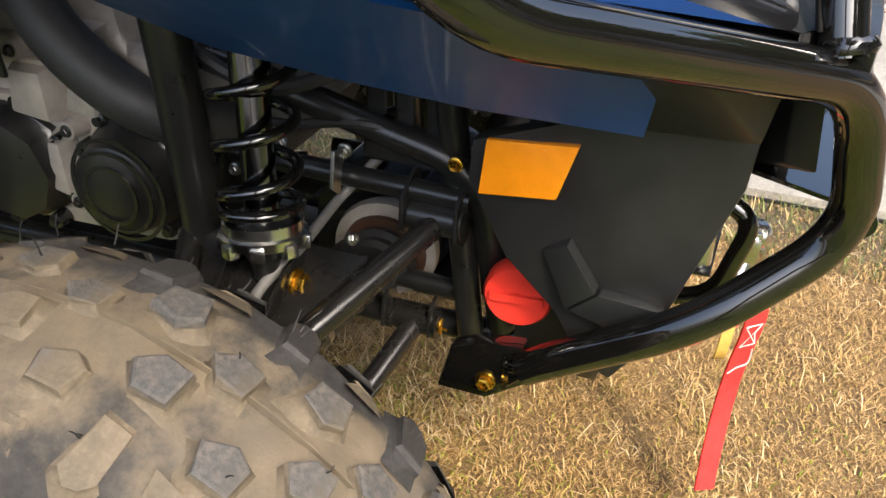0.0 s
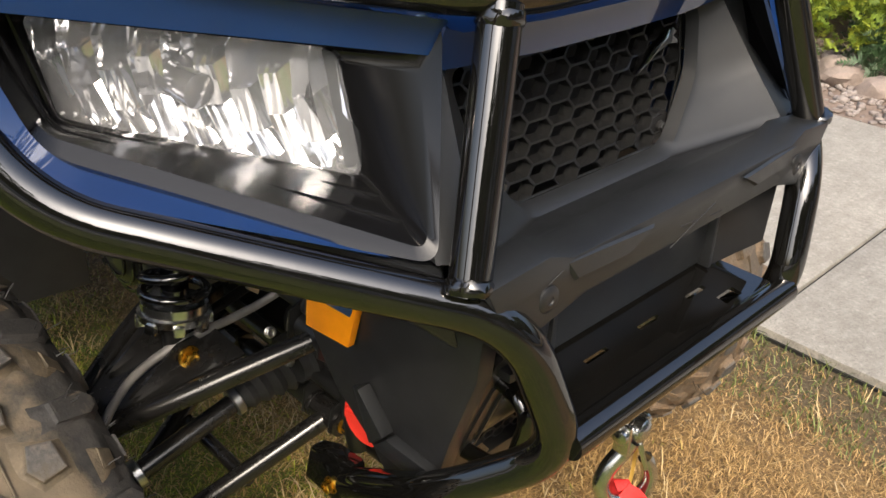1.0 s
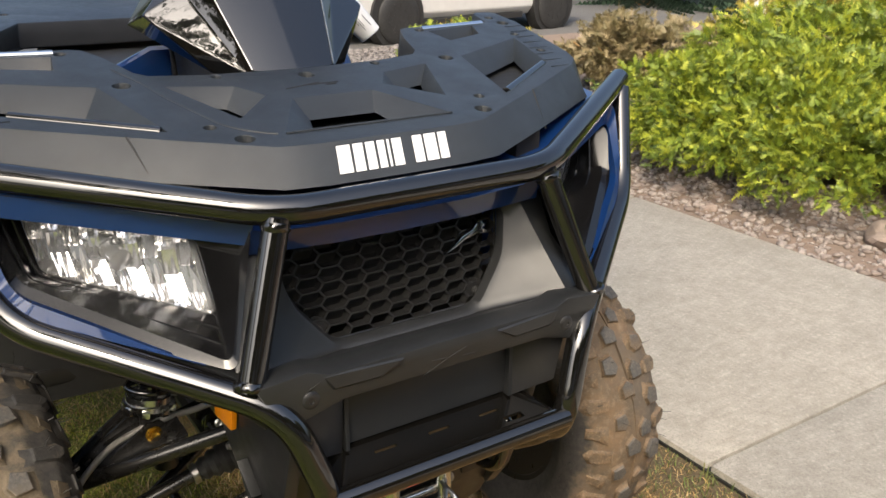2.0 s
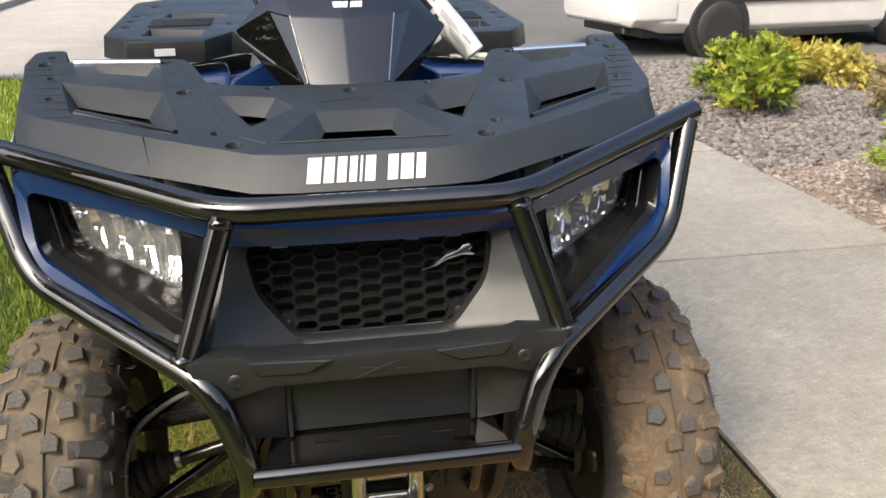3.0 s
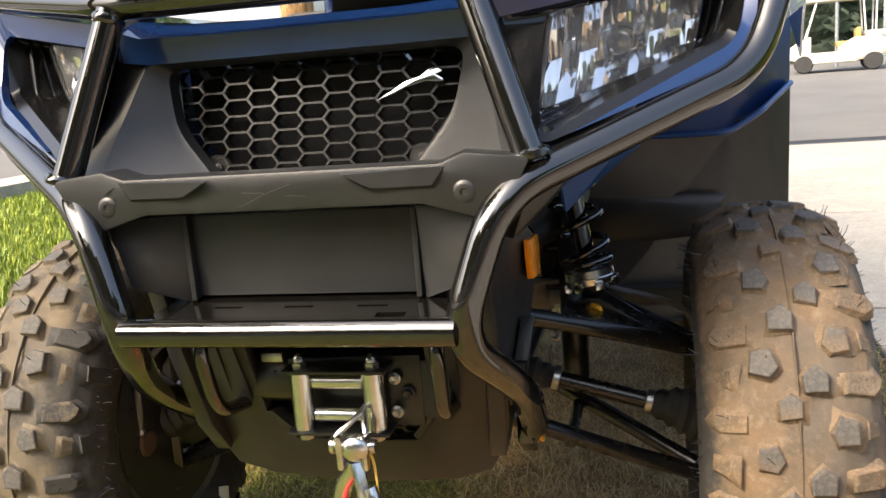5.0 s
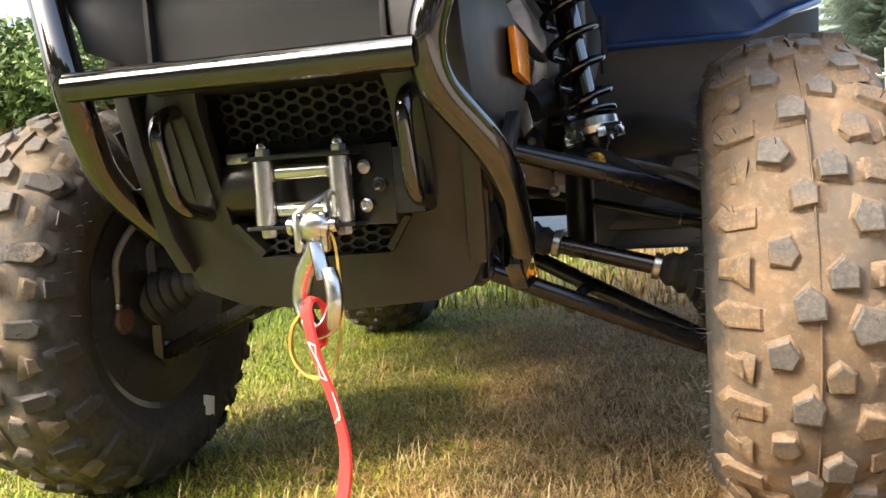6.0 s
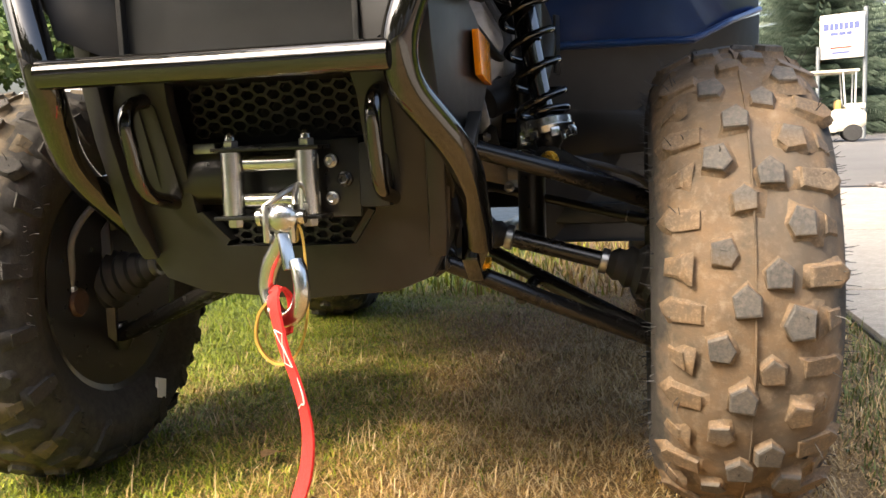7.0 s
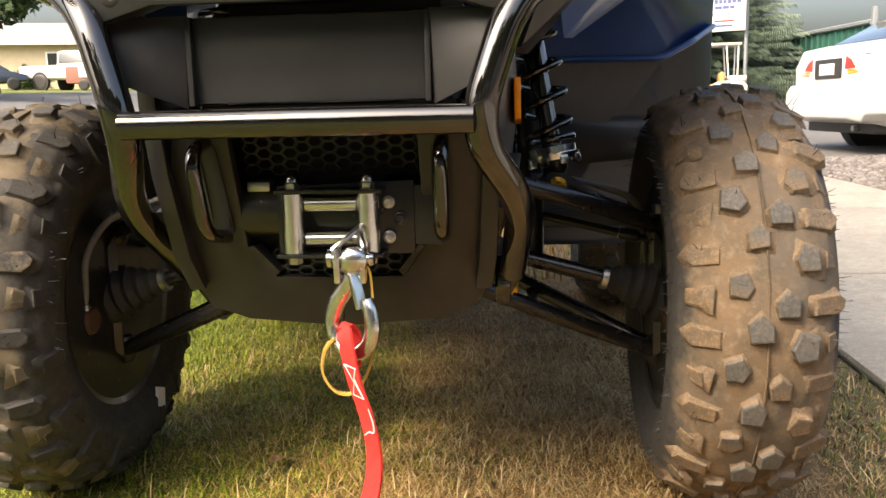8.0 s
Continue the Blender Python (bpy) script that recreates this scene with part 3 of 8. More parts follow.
# tray behind the lower bar with three slots
tray_holes = [([(x - 0.016, -0.425), (x + 0.016, -0.425), (x + 0.016, -0.420), (x - 0.016, -0.420)], 0.0) for x in (-0.08, 0.0, 0.08)]
tray_holes.append(([(-0.015 + 0.105, -0.452), (0.015 + 0.105, -0.452), (0.015 + 0.105, -0.440), (-0.015 + 0.105, -0.440)], 0.0))
bm = plate_with_holes([(-0.165, -0.466), (0.165, -0.466), (0.150, -0.385), (-0.150, -0.385)], tray_holes, lambda x, y: 0.588 + (y + 0.466) * 0.12, 0.004)
part("tray", bm, black_paint, guard)
# plastic cover across the guard
xs = [(-0.252, 0.738), (-0.19, 0.745), (-0.165, 0.736), (0.165, 0.736), (0.19, 0.745), (0.252, 0.738), (0.240, 0.715), (0.205, 0.681), (0.146, 0.698), (-0.146, 0.698), (-0.205, 0.681), (-0.240, 0.715)]
bm = slab_of([(x, -0.456 + abs(x) * 0.045, z) for x, z in xs], [(x * 0.97, -0.408, z + (0.004 if z < 0.71 else 0)) for x, z in xs], 0.004)
cover = part("guard_cover", bm, charcoal_plastic, guard, "matt charcoal plastic bumper cover")
for s in (-1, 1):
    bm = slab_of([(s * x, -0.4570 + x * 0.045, z) for x, z in ((0.171, 0.733), (0.072, 0.730), (0.099, 0.716), (0.158, 0.716))], [(s * x, -0.4545 + x * 0.045, z) for x, z in ((0.174, 0.7345), (0.068, 0.7315), (0.098, 0.7135), (0.160, 0.7135))])
    part("cover_facet", bm, charcoal_plastic, guard)
    m = aim((s * 0.188, -0.446, 0.708), (s * 0.188, -0.56, 0.708))
    bm = lathe([(-0.004, 0.0120), (0.0012, 0.0112), (0.0026, 0.0095), (0.0034, 0.006), (0.0032, 0.0035), (0.002, 0.003)], 20, "Z", m=m)
    part("push_rivet", bm, black_plastic, guard)

for line in (((-0.042, 0.701), (-0.010, 0.715), (0.019, 0.724)), ((-0.032, 0.7175), (-0.010, 0.7165)), ((0.014, 0.713), (0.033, 0.7115)), ((-0.19, 0.722), (-0.176, 0.729))):
    part("cover_scuff", tube([(x, -0.4561 + abs(x) * 0.045, z) for x, z in line], 0.0005, 6), inner_black, guard)

# nose: recess panel under the cover
nose = part("nose_panel", slab_of([(-0.124, -0.402, 0.690), (0.124, -0.402, 0.690), (0.128, -0.398, 0.600), (-0.128, -0.398, 0.600)], [(-0.124, -0.36, 0.690), (0.124, -0.36, 0.690), (0.128, -0.36, 0.600), (-0.128, -0.36, 0.600)], 0.003), charcoal_plastic, atv, "dark plastic nose panel")
for s in (-1, 1):
    bm = slab_of([(s * 0.127, -0.408, 0.692), (s * 0.208, -0.426, 0.690), (s * 0.184, -0.434, 0.618), (s * 0.131, -0.404, 0.594)], [(s * 0.127, -0.38, 0.692), (s * 0.200, -0.405, 0.690), (s * 0.178, -0.41, 0.618), (s * 0.131, -0.38, 0.594)], 0.003)
    part("nose_wing", bm, black_plastic, nose)
    part("nose_rib", block(s * 0.126 - 0.003, s * 0.126 + 0.003, -0.409, -0.395, 0.598, 0.69, 0.001), charcoal_plastic, nose)
part("nose_floor", block(-0.15, 0.15, -0.385, -0.25, 0.575, 0.585, 0.002), black_plastic, nose)

# skid plate with the winch opening
def skid_y(z):
    return -0.298 - max(0.0, z - 0.40) * 0.40 + max(0.0, 0.37 - z) * 0.5


leg = [(0.150, 0.600), (0.172, 0.560), (0.196, 0.465), (0.188, 0.395), (0.164, 0.352), (0.120, 0.334), (0.0, 0.323), (0.0, 0.390), (0.079, 0.392), (0.107, 0.430), (0.107, 0.555), (0.100, 0.600)]
skid = None
for s in (-1, 1):
    bm = slab_of([(s * x, skid_y(z), z) for x, z in leg], [(s * x, skid_y(z) + 0.02, z) for x, z in leg], 0.003)
    if skid is None:
        skid = part("skid_plate", bm, black_plastic, atv, "black moulded plastic skid plate")
    else:
        part("skid_half", bm, black_plastic, skid)
    slot = ring3([(s * 0.122, skid_y(0.555) - 0.003, 0.555), (s * 0.142, skid_y(0.555) - 0.003, 0.555), (s * 0.142, skid_y(0.446) - 0.003, 0.446), (s * 0.118, skid_y(0.446) - 0.003, 0.446)], 0.011)
    slot_in = [p + Vector((0, 0.004, 0)) for p in slot]
    small = [p * 0.9 + sum(slot, Vector()) / len(slot) * 0.1 + Vector((0, 0.02, 0)) for p in slot]
    part("skid_slot", strips([slot_in, slot, small], cap_last=True), radiator_black, skid)
    part("tow_loop", tube(fillet(mirror([(0.132, -0.32, 0.565), (0.136, -0.402, 0.55), (0.133, -0.378, 0.455), (0.130, -0.29, 0.44)], s), 0.03), 0.0085, 14), black_paint, skid)
    bev = [(0.107, 0.430), (0.079, 0.392), (0.073, 0.398), (0.100, 0.432)]
    part("skid_chamfer", slab_of([(s * x, skid_y(z) - 0.0015, z) for x, z in bev], [(s * x * 0.97, skid_y(z) + 0.02, z) for x, z in bev]), charcoal_plastic, skid)
    # side cheek of the nose
    rim = [(-0.175, 0.612), (-0.172, 0.575), (-0.205, 0.500), (-0.250, 0.448), (-0.276, 0.392), (-0.304, 0.376), (-0.330, 0.420), (-0.362, 0.520), (-0.388, 0.600), (-0.392, 0.650), (-0.330, 0.662), (-0.250, 0.640)]
    cheek_x = lambda y, z: 0.216 - max(0, 0.56 - z) * 0.17 - max(0.0, -0.33 - y) * 0.35
    bm = slab_of([(s * cheek_x(y, z), y, z) for y, z in rim], [(s * (cheek_x(y, z) - 0.02), y, z) for y, z in rim], 0.003)
    part("cheek_panel", bm, black_plastic, skid)
    fac = [(-0.262, 0.535), (-0.238, 0.518), (-0.262, 0.462), (-0.288, 0.488)]
    part("cheek_facet", slab_of([(s * (cheek_x(y, z) + 0.010 - 0.010 * (i == 1)), y, z) for i, (y, z) in enumerate(fac)], [(s * (cheek_x(y, z) - 0.006), y, z) for y, z in fac], 0.002), charcoal_plastic, skid)
    fac = [(-0.290, 0.486), (-0.264, 0.460), (-0.305, 0.440), (-0.345, 0.478)]
    part("cheek_facet", slab_of([(s * (cheek_x(y, z) + 0.008 - 0.008 * (i == 2)), y, z) for i, (y, z) in enumerate(fac)], [(s * (cheek_x(y, z) - 0.006), y, z) for y, z in fac], 0.002), charcoal_plastic, skid)
    ref = [(-0.189, 0.617), (-0.264, 0.624), (-0.249, 0.575), (-0.183, 0.567)]
    part("side_reflector", slab_of([(s * (cheek_x(y, z) + 0.005), y, z) for y, z in ref], [(s * (cheek_x(y, z) - 0.003), y, z) for y, z in ref], 0.001), orange_lens, skid, "orange plastic side reflector")
    # corner housing between cheek and lamp
    hp = [(0.222, -0.392, 0.650), (0.255, -0.405, 0.735), (0.350, -0.315, 0.775), (0.258, -0.30, 0.690), (0.228, -0.27, 0.648), (0.2, -0.34, 0.73), (0.2, -0.36, 0.65)]
    part("corner_housing", bevel(hull(bmesh.new(), mirror(hp, s)), 0.003), charcoal_plastic, skid)
# mesh panels over and under the winch
bm = honeycomb(bmesh.new(), lambda u, v: True, lambda u, v, w: (u, -0.300 + w - (v - 0.52) * 0.3, v), -0.098, 0.10, 0.522, 0.575, 0.0105, 0.72, 0.0022, 0.008)
part("upper_mesh", bm, inner_black, skid)
bm = honeycomb(bmesh.new(), lambda u, v: True, lambda u, v, w: (u, -0.285 + w, v), -0.075, 0.075, 0.396, 0.424, 0.0105, 0.62, 0.0022, 0.008)
part("lower_mesh", bm, black_plastic, skid)
part("winch_shroud", block(-0.15, 0.15, -0.27, -0.2, 0.36, 0.60, 0.004), inner_black, skid)
m = aim((-0.160, -0.206, 0.433), (-0.30, -0.222, 0.440))
bm = lathe([(-0.01, 0.034), (0.006, 0.034), (0.010, 0.031), (0.0105, 0.006), (0.006, 0.004)], 28, "Z", m=m)
boxed(bm, -0.026, 0.026, -0.004, 0.004, 0.009, 0.015, m)
part("red_cap", bm, red_plastic, skid, "bright red round plastic cap")

# winch, fairlead, hook
winch = part("winch", rod_profile((-0.13, -0.29, 0.475), (0.14, -0.29, 0.475), ((0, 0.03), (0.02, 0.036), (0.3, 0.036), (0.31, 0.024), (0.69, 0.024), (0.7, 0.038), (0.98, 0.038), (1, 0.03))), frame_black, atv, "black electric winch with zinc roller fairlead")
part("mount_plate", extrude([(-0.062, -0.332, 0.505), (0.098, -0.332, 0.510), (0.098, -0.332, 0.425), (-0.062, -0.332, 0.425)], (0, 0.006, 0), 0.001), frame_black, winch)
part("relay_block", block(0.098, 0.132, -0.335, -0.29, 0.435, 0.505, 0.004), black_plastic, winch)
part("motor_end", block(-0.100, -0.072, -0.325, -0.28, 0.498, 0.510, 0.003), steel, winch)
for x in (-0.037, 0.049):
    part("upright_roller", rod_profile((x, -0.357, 0.430), (x, -0.357, 0.500), ((0, 0.0105), (0.02, 0.0125), (0.98, 0.0125), (1, 0.0105)), 24), zinc, winch)
    for z0, z1 in ((0.500, 0.512), (0.418, 0.430)):
        part("roller_pin", rod_profile((x, -0.357, z0), (x, -0.357, z1), ((0, 0.0075), (0.15, 0.0085), (0.85, 0.0085), (1, 0.006)), 6), steel, winch)
    part("roller_stud", rod_profile((x, -0.357, 0.510), (x, -0.357, 0.520), ((0, 0.0065), (0.5, 0.0065), (0.75, 0.005), (1, 0.002)), 10), zinc, winch)
for z in (0.446, 0.486):
    part("cross_roller", rod_profile((-0.024, -0.352, z), (0.036, -0.352, z), ((0, 0.008), (0.02, 0.0095), (0.98, 0.0095), (1, 0.008)), 22), zinc, winch)
    bolt(winch, (0.070, -0.342, z), (0, -1, 0), 0.006, steel, "fairlead_bolt")
for z in (0.4285, 0.5015):
    part("fairlead_bar", block(-0.055, 0.067, -0.371, -0.335, z - 0.002, z + 0.002, 0.0008), frame_black, winch)
bolt(winch, (0.083, -0.336, 0.466), (0, -1, 0), 0.007, frame_black, "plate_bolt")
rope = curve_pts([(0.040, -0.34, 0.462), (0.041, -0.372, 0.462), (0.030, -0.392, 0.452), (0.016, -0.401, 0.440), (0.018, -0.404, 0.424), (0.034, -0.404, 0.418)])
rope_b = curve_pts([(0.041, -0.372, 0.462), (0.046, -0.39, 0.452), (0.050, -0.401, 0.437), (0.044, -0.404, 0.420)])
part("wire_rope", sweep(tube(rope, 0.0032, 8), rope_b, 0.0032, 8), steel, winch, "twisted steel winch rope")
# clevis hook with a safety latch
hook = part("clevis_hook", bevel(boxed(boxed(bmesh.new(), 0.018, 0.026, -0.413, -0.393, 0.405, 0.445), 0.046, 0.054, -0.413, -0.393, 0.405, 0.445), 0.004), zinc, winch, "zinc plated clevis hook with safety latch")
part("clevis_pin", rod_profile((0.010, -0.404, 0.432), (0.062, -0.404, 0.432), ((0, 0.006), (0.03, 0.0095), (0.12, 0.0095), (0.13, 0.006), (0.9, 0.006), (0.91, 0.0085), (1, 0.007)), 18), zinc, winch)
part("pin_head", rod_profile((0.040, -0.405, 0.432), (0.042, -0.421, 0.431), ((0, 0.014), (0.6, 0.0145), (0.8, 0.012), (1, 0.005)), 20), zinc, winch)
shank = curve_pts([(0.037, -0.403, 0.414), (0.028, -0.404, 0.400), (0.013, -0.405, 0.380), (0.007, -0.406, 0.356), (0.018, -0.407, 0.334), (0.038, -0.408, 0.327), (0.057, -0.408, 0.338), (0.065, -0.407, 0.357), (0.062, -0.406, 0.376), (0.056, -0.405, 0.388)], 6)
twist = Matrix.Translation((0.036, -0.406, 0)) @ Matrix.Rotation(radians(-30), 4, "Z") @ Matrix.Translation((-0.036, 0.406, 0))
shank = [twist @ Vector(p) for p in shank]
bm = bmesh.new()
sweep(bm, shank, 0.0105, 16, 0.0080)
part("hook_bend", bm, zinc, winch)
part("safety_latch", block(-0.0065, 0.0065, -0.003, 0.003, 0, 0.038, 0.0015, m=aim((0.049, -0.420, 0.380), (0.040, -0.412, 0.418))), zinc, winch)
# red pull strap sewn round the hook
strap_line = curve_pts([(0.026, -0.412, 0.356), (0.031, -0.424, 0.347), (0.034, -0.426, 0.330), (0.039, -0.424, 0.300), (0.049, -0.420, 0.262), (0.056, -0.416, 0.215), (0.051, -0.414, 0.170), (0.034, -0.413, 0.120), (0.016, -0.414, 0.066)], 6)


def band(line, widths, thick, across):
    bm = bmesh.new()
    rows = []
    for i, p in enumerate(line):
        t = (line[min(i + 1, len(line) - 1)] - line[max(i - 1, 0)]).normalized()
        a = Vector(across(i / (len(line) - 1)))
        a = (a - t * a.dot(t)).normalized()
        nrm = t.cross(a)
        w = widths(i / (len(line) - 1)) / 2
        rows.append([bm.verts.new(p + a * w + nrm * thick / 2), bm.verts.new(p - a * w + nrm * thick / 2), bm.verts.new(p - a * w - nrm * thick / 2), bm.verts.new(p + a * w - nrm * thick / 2)])
    for a, b in zip(rows, rows[1:]):
        for k in range(4):
            bm.faces.new((a[k], a[(k + 1) % 4], b[(k + 1) % 4], b[k]))
    bm.faces.new(rows[0])
    bm.faces.new(rows[-1][::-1])
    bmesh.ops.recalc_face_normals(bm, faces=bm.faces)
    return bm


turn = lambda t: (0.68, -0.73, 0.0)
strap = part("pull_strap", band(strap_line, lambda t: 0.017 + 0.012 * min(1.0, t * 5), 0.0026, turn), red_web, winch, "red nylon pull strap with white stitching")
eye_loop = curve_pts([(0.027, -0.413, 0.356), (0.031, -0.404, 0.359), (0.036, -0.396, 0.350), (0.038, -0.396, 0.335), (0.038, -0.410, 0.312)], 6)
part("strap_loop", band(eye_loop, lambda t: 0.017, 0.003, turn), red_web, winch)
stitch = bmesh.new()


def on_strap(u, z):
    """A point on the outer face of the strap, u across it."""
    i = min(range(len(strap_line)), key=lambda k: abs(strap_line[k].z - z) + (9 if k < 6 else 0))
    c = strap_line[i]
    return (c.x + 0.68 * u - 0.73 * 0.0018, c.y - 0.73 * u - 0.68 * 0.0018, z)


for row in (((-0.011, 0.318), (0.011, 0.318), (-0.010, 0.283), (0.011, 0.283), (-0.011, 0.318)), ((0.011, 0.318), (0.004, 0.305), (0.011, 0.283))):
    sweep(stitch, [on_strap(u, z) for u, z in row], 0.0008, 6)
sweep(stitch, curve_pts([on_strap(0.012, 0.272), on_strap(0.0142, 0.255), on_strap(0.012, 0.244), on_strap(0.0, 0.241), on_strap(-0.012, 0.234)], 4), 0.0009, 6)
part("stitching", stitch, white_thread, winch)
loop_line = curve_pts([(0.046, -0.405, 0.430), (0.056, -0.403, 0.418), (0.058, -0.401, 0.385), (0.058, -0.400, 0.340), (0.048, -0.398, 0.300), (0.030, -0.396, 0.278), (0.010, -0.396, 0.281), (-0.002, -0.398, 0.302), (0.002, -0.400, 0.328), (0.014, -0.402, 0.344)], 6)
part("yellow_loop", band(loop_line, lambda t: 0.004 + 0.008 * min(1, max(0, (t - 0.45) * 5)), 0.0025, lambda t: (0.3, -1, 0.1)), yellow_web, winch, "thin yellow webbing loop")

# front cover round the grille
outer = [(-0.190, -0.332, 0.853), (0.190, -0.332, 0.853), (0.206, -0.372, 0.790), (0.220, -0.410, 0.735), (-0.220, -0.410, 0.735), (-0.206, -0.372, 0.790)]
inner = [(-0.174, -0.320, 0.845), (0.174, -0.320, 0.845), (0.160, -0.338, 0.778), (0.108, -0.353, 0.714), (-0.108, -0.353, 0.714), (-0.160, -0.338, 0.778)]
deep = [(x * 0.985, y + 0.014, z - (0 if z > 0.8 else -0.003)) for x, y, z in inner]
bm = strips([ring3(outer, 0.012), ring3([(x * 1.03, y - 0.004, z + (0.002 if z > 0.8 else -0.004)) for x, y, z in inner], 0.02), ring3(inner, 0.02), ring3(deep, 0.02)])
cowl = part("front_cowl", bm, charcoal_plastic, atv, "charcoal plastic front cowl")


def grille_at(u, v, w):
    return (u, -0.350 + (v - 0.715) * 0.25 + 0.25 * u * u + 0.012 + w, v)


poly = [(-0.172, 0.848), (0.172, 0.848), (0.162, 0.78), (0.118, 0.716), (-0.118, 0.716), (-0.162, 0.78)]
bm = honeycomb(bmesh.new(), in_poly(poly), grille_at, -0.186, 0.19, 0.698, 0.856, 0.02033, 0.511, 0.0016, 0.014, 0.58)
part("grille_mesh", bm, grille_black, cowl, "black honeycomb radiator grille")
part("radiator", slab_of([grille_at(x * 1.05, z, 0.04) for x, z in poly], [grille_at(x * 1.05, z, 0.07) for x, z in poly]), radiator_black, cowl)
part("grille_rim", tube([grille_at(x, z, -0.001) for x, z in ((-0.170, 0.835), (-0.162, 0.78), (-0.118, 0.716), (0.118, 0.716), (0.162, 0.78), (0.170, 0.835))], 0.0016, 8), grille_black, cowl)
for s in (-1, 1):
    bolt(cowl, grille_at(s * 0.121, 0.731, 0.002), (0, -1, 0), 0.005, inner_black, "grille_screw")
    part("grille_tab", lathe([(0, 0.016), (0.012, 0.014)], 16, "Y", m=Matrix.Translation(grille_at(s * 0.121, 0.731, 0.003))), black_plastic, cowl)
    # wall from the cowl back to the lamp
    bm = bmesh.new()
    a = [bm.verts.new((s * x, y, z)) for x, y, z in ((0.190, -0.332, 0.853), (0.206, -0.372, 0.790), (0.220, -0.410, 0.735))]
    b = [bm.verts.new((s * x, y, z)) for x, y, z in ((0.228, -0.330, 0.858), (0.238, -0.348, 0.800), (0.256, -0.400, 0.742))]
    c = [bm.verts.new((s * x, y, z)) for x, y, z in ((0.262, -0.285, 0.868), (0.252, -0.285, 0.815), (0.243, -0.285, 0.765))]
    for p, q in ((a, b), (b, c)):
        for k in range(2):
            bm.faces.new((p[k], p[k + 1], q[k + 1], q[k]))
    bmesh.ops.recalc_face_normals(bm, faces=bm.faces)
    bmesh.ops.solidify(bm, geom=bm.faces[:], thickness=0.004)
    part("cowl_side", bm, charcoal_plastic, cowl)
# leaping chrome emblem, a plain streamlined shape
emb = [(0.070, 0.793), (0.090, 0.803), (0.104, 0.812), (0.122, 0.817), (0.130, 0.824), (0.140, 0.825), (0.146, 0.820), (0.139, 0.817), (0.147, 0.812), (0.146, 0.809), (0.128, 0.811), (0.106, 0.806), (0.090, 0.799)]
bm = slab_of([grille_at(x, z, -0.010) for x, z in emb], [grille_at(x, z, -0.002) for x, z in emb], 0.0012)
part("emblem", bm, chrome, cowl, "small chrome leaping emblem shape")

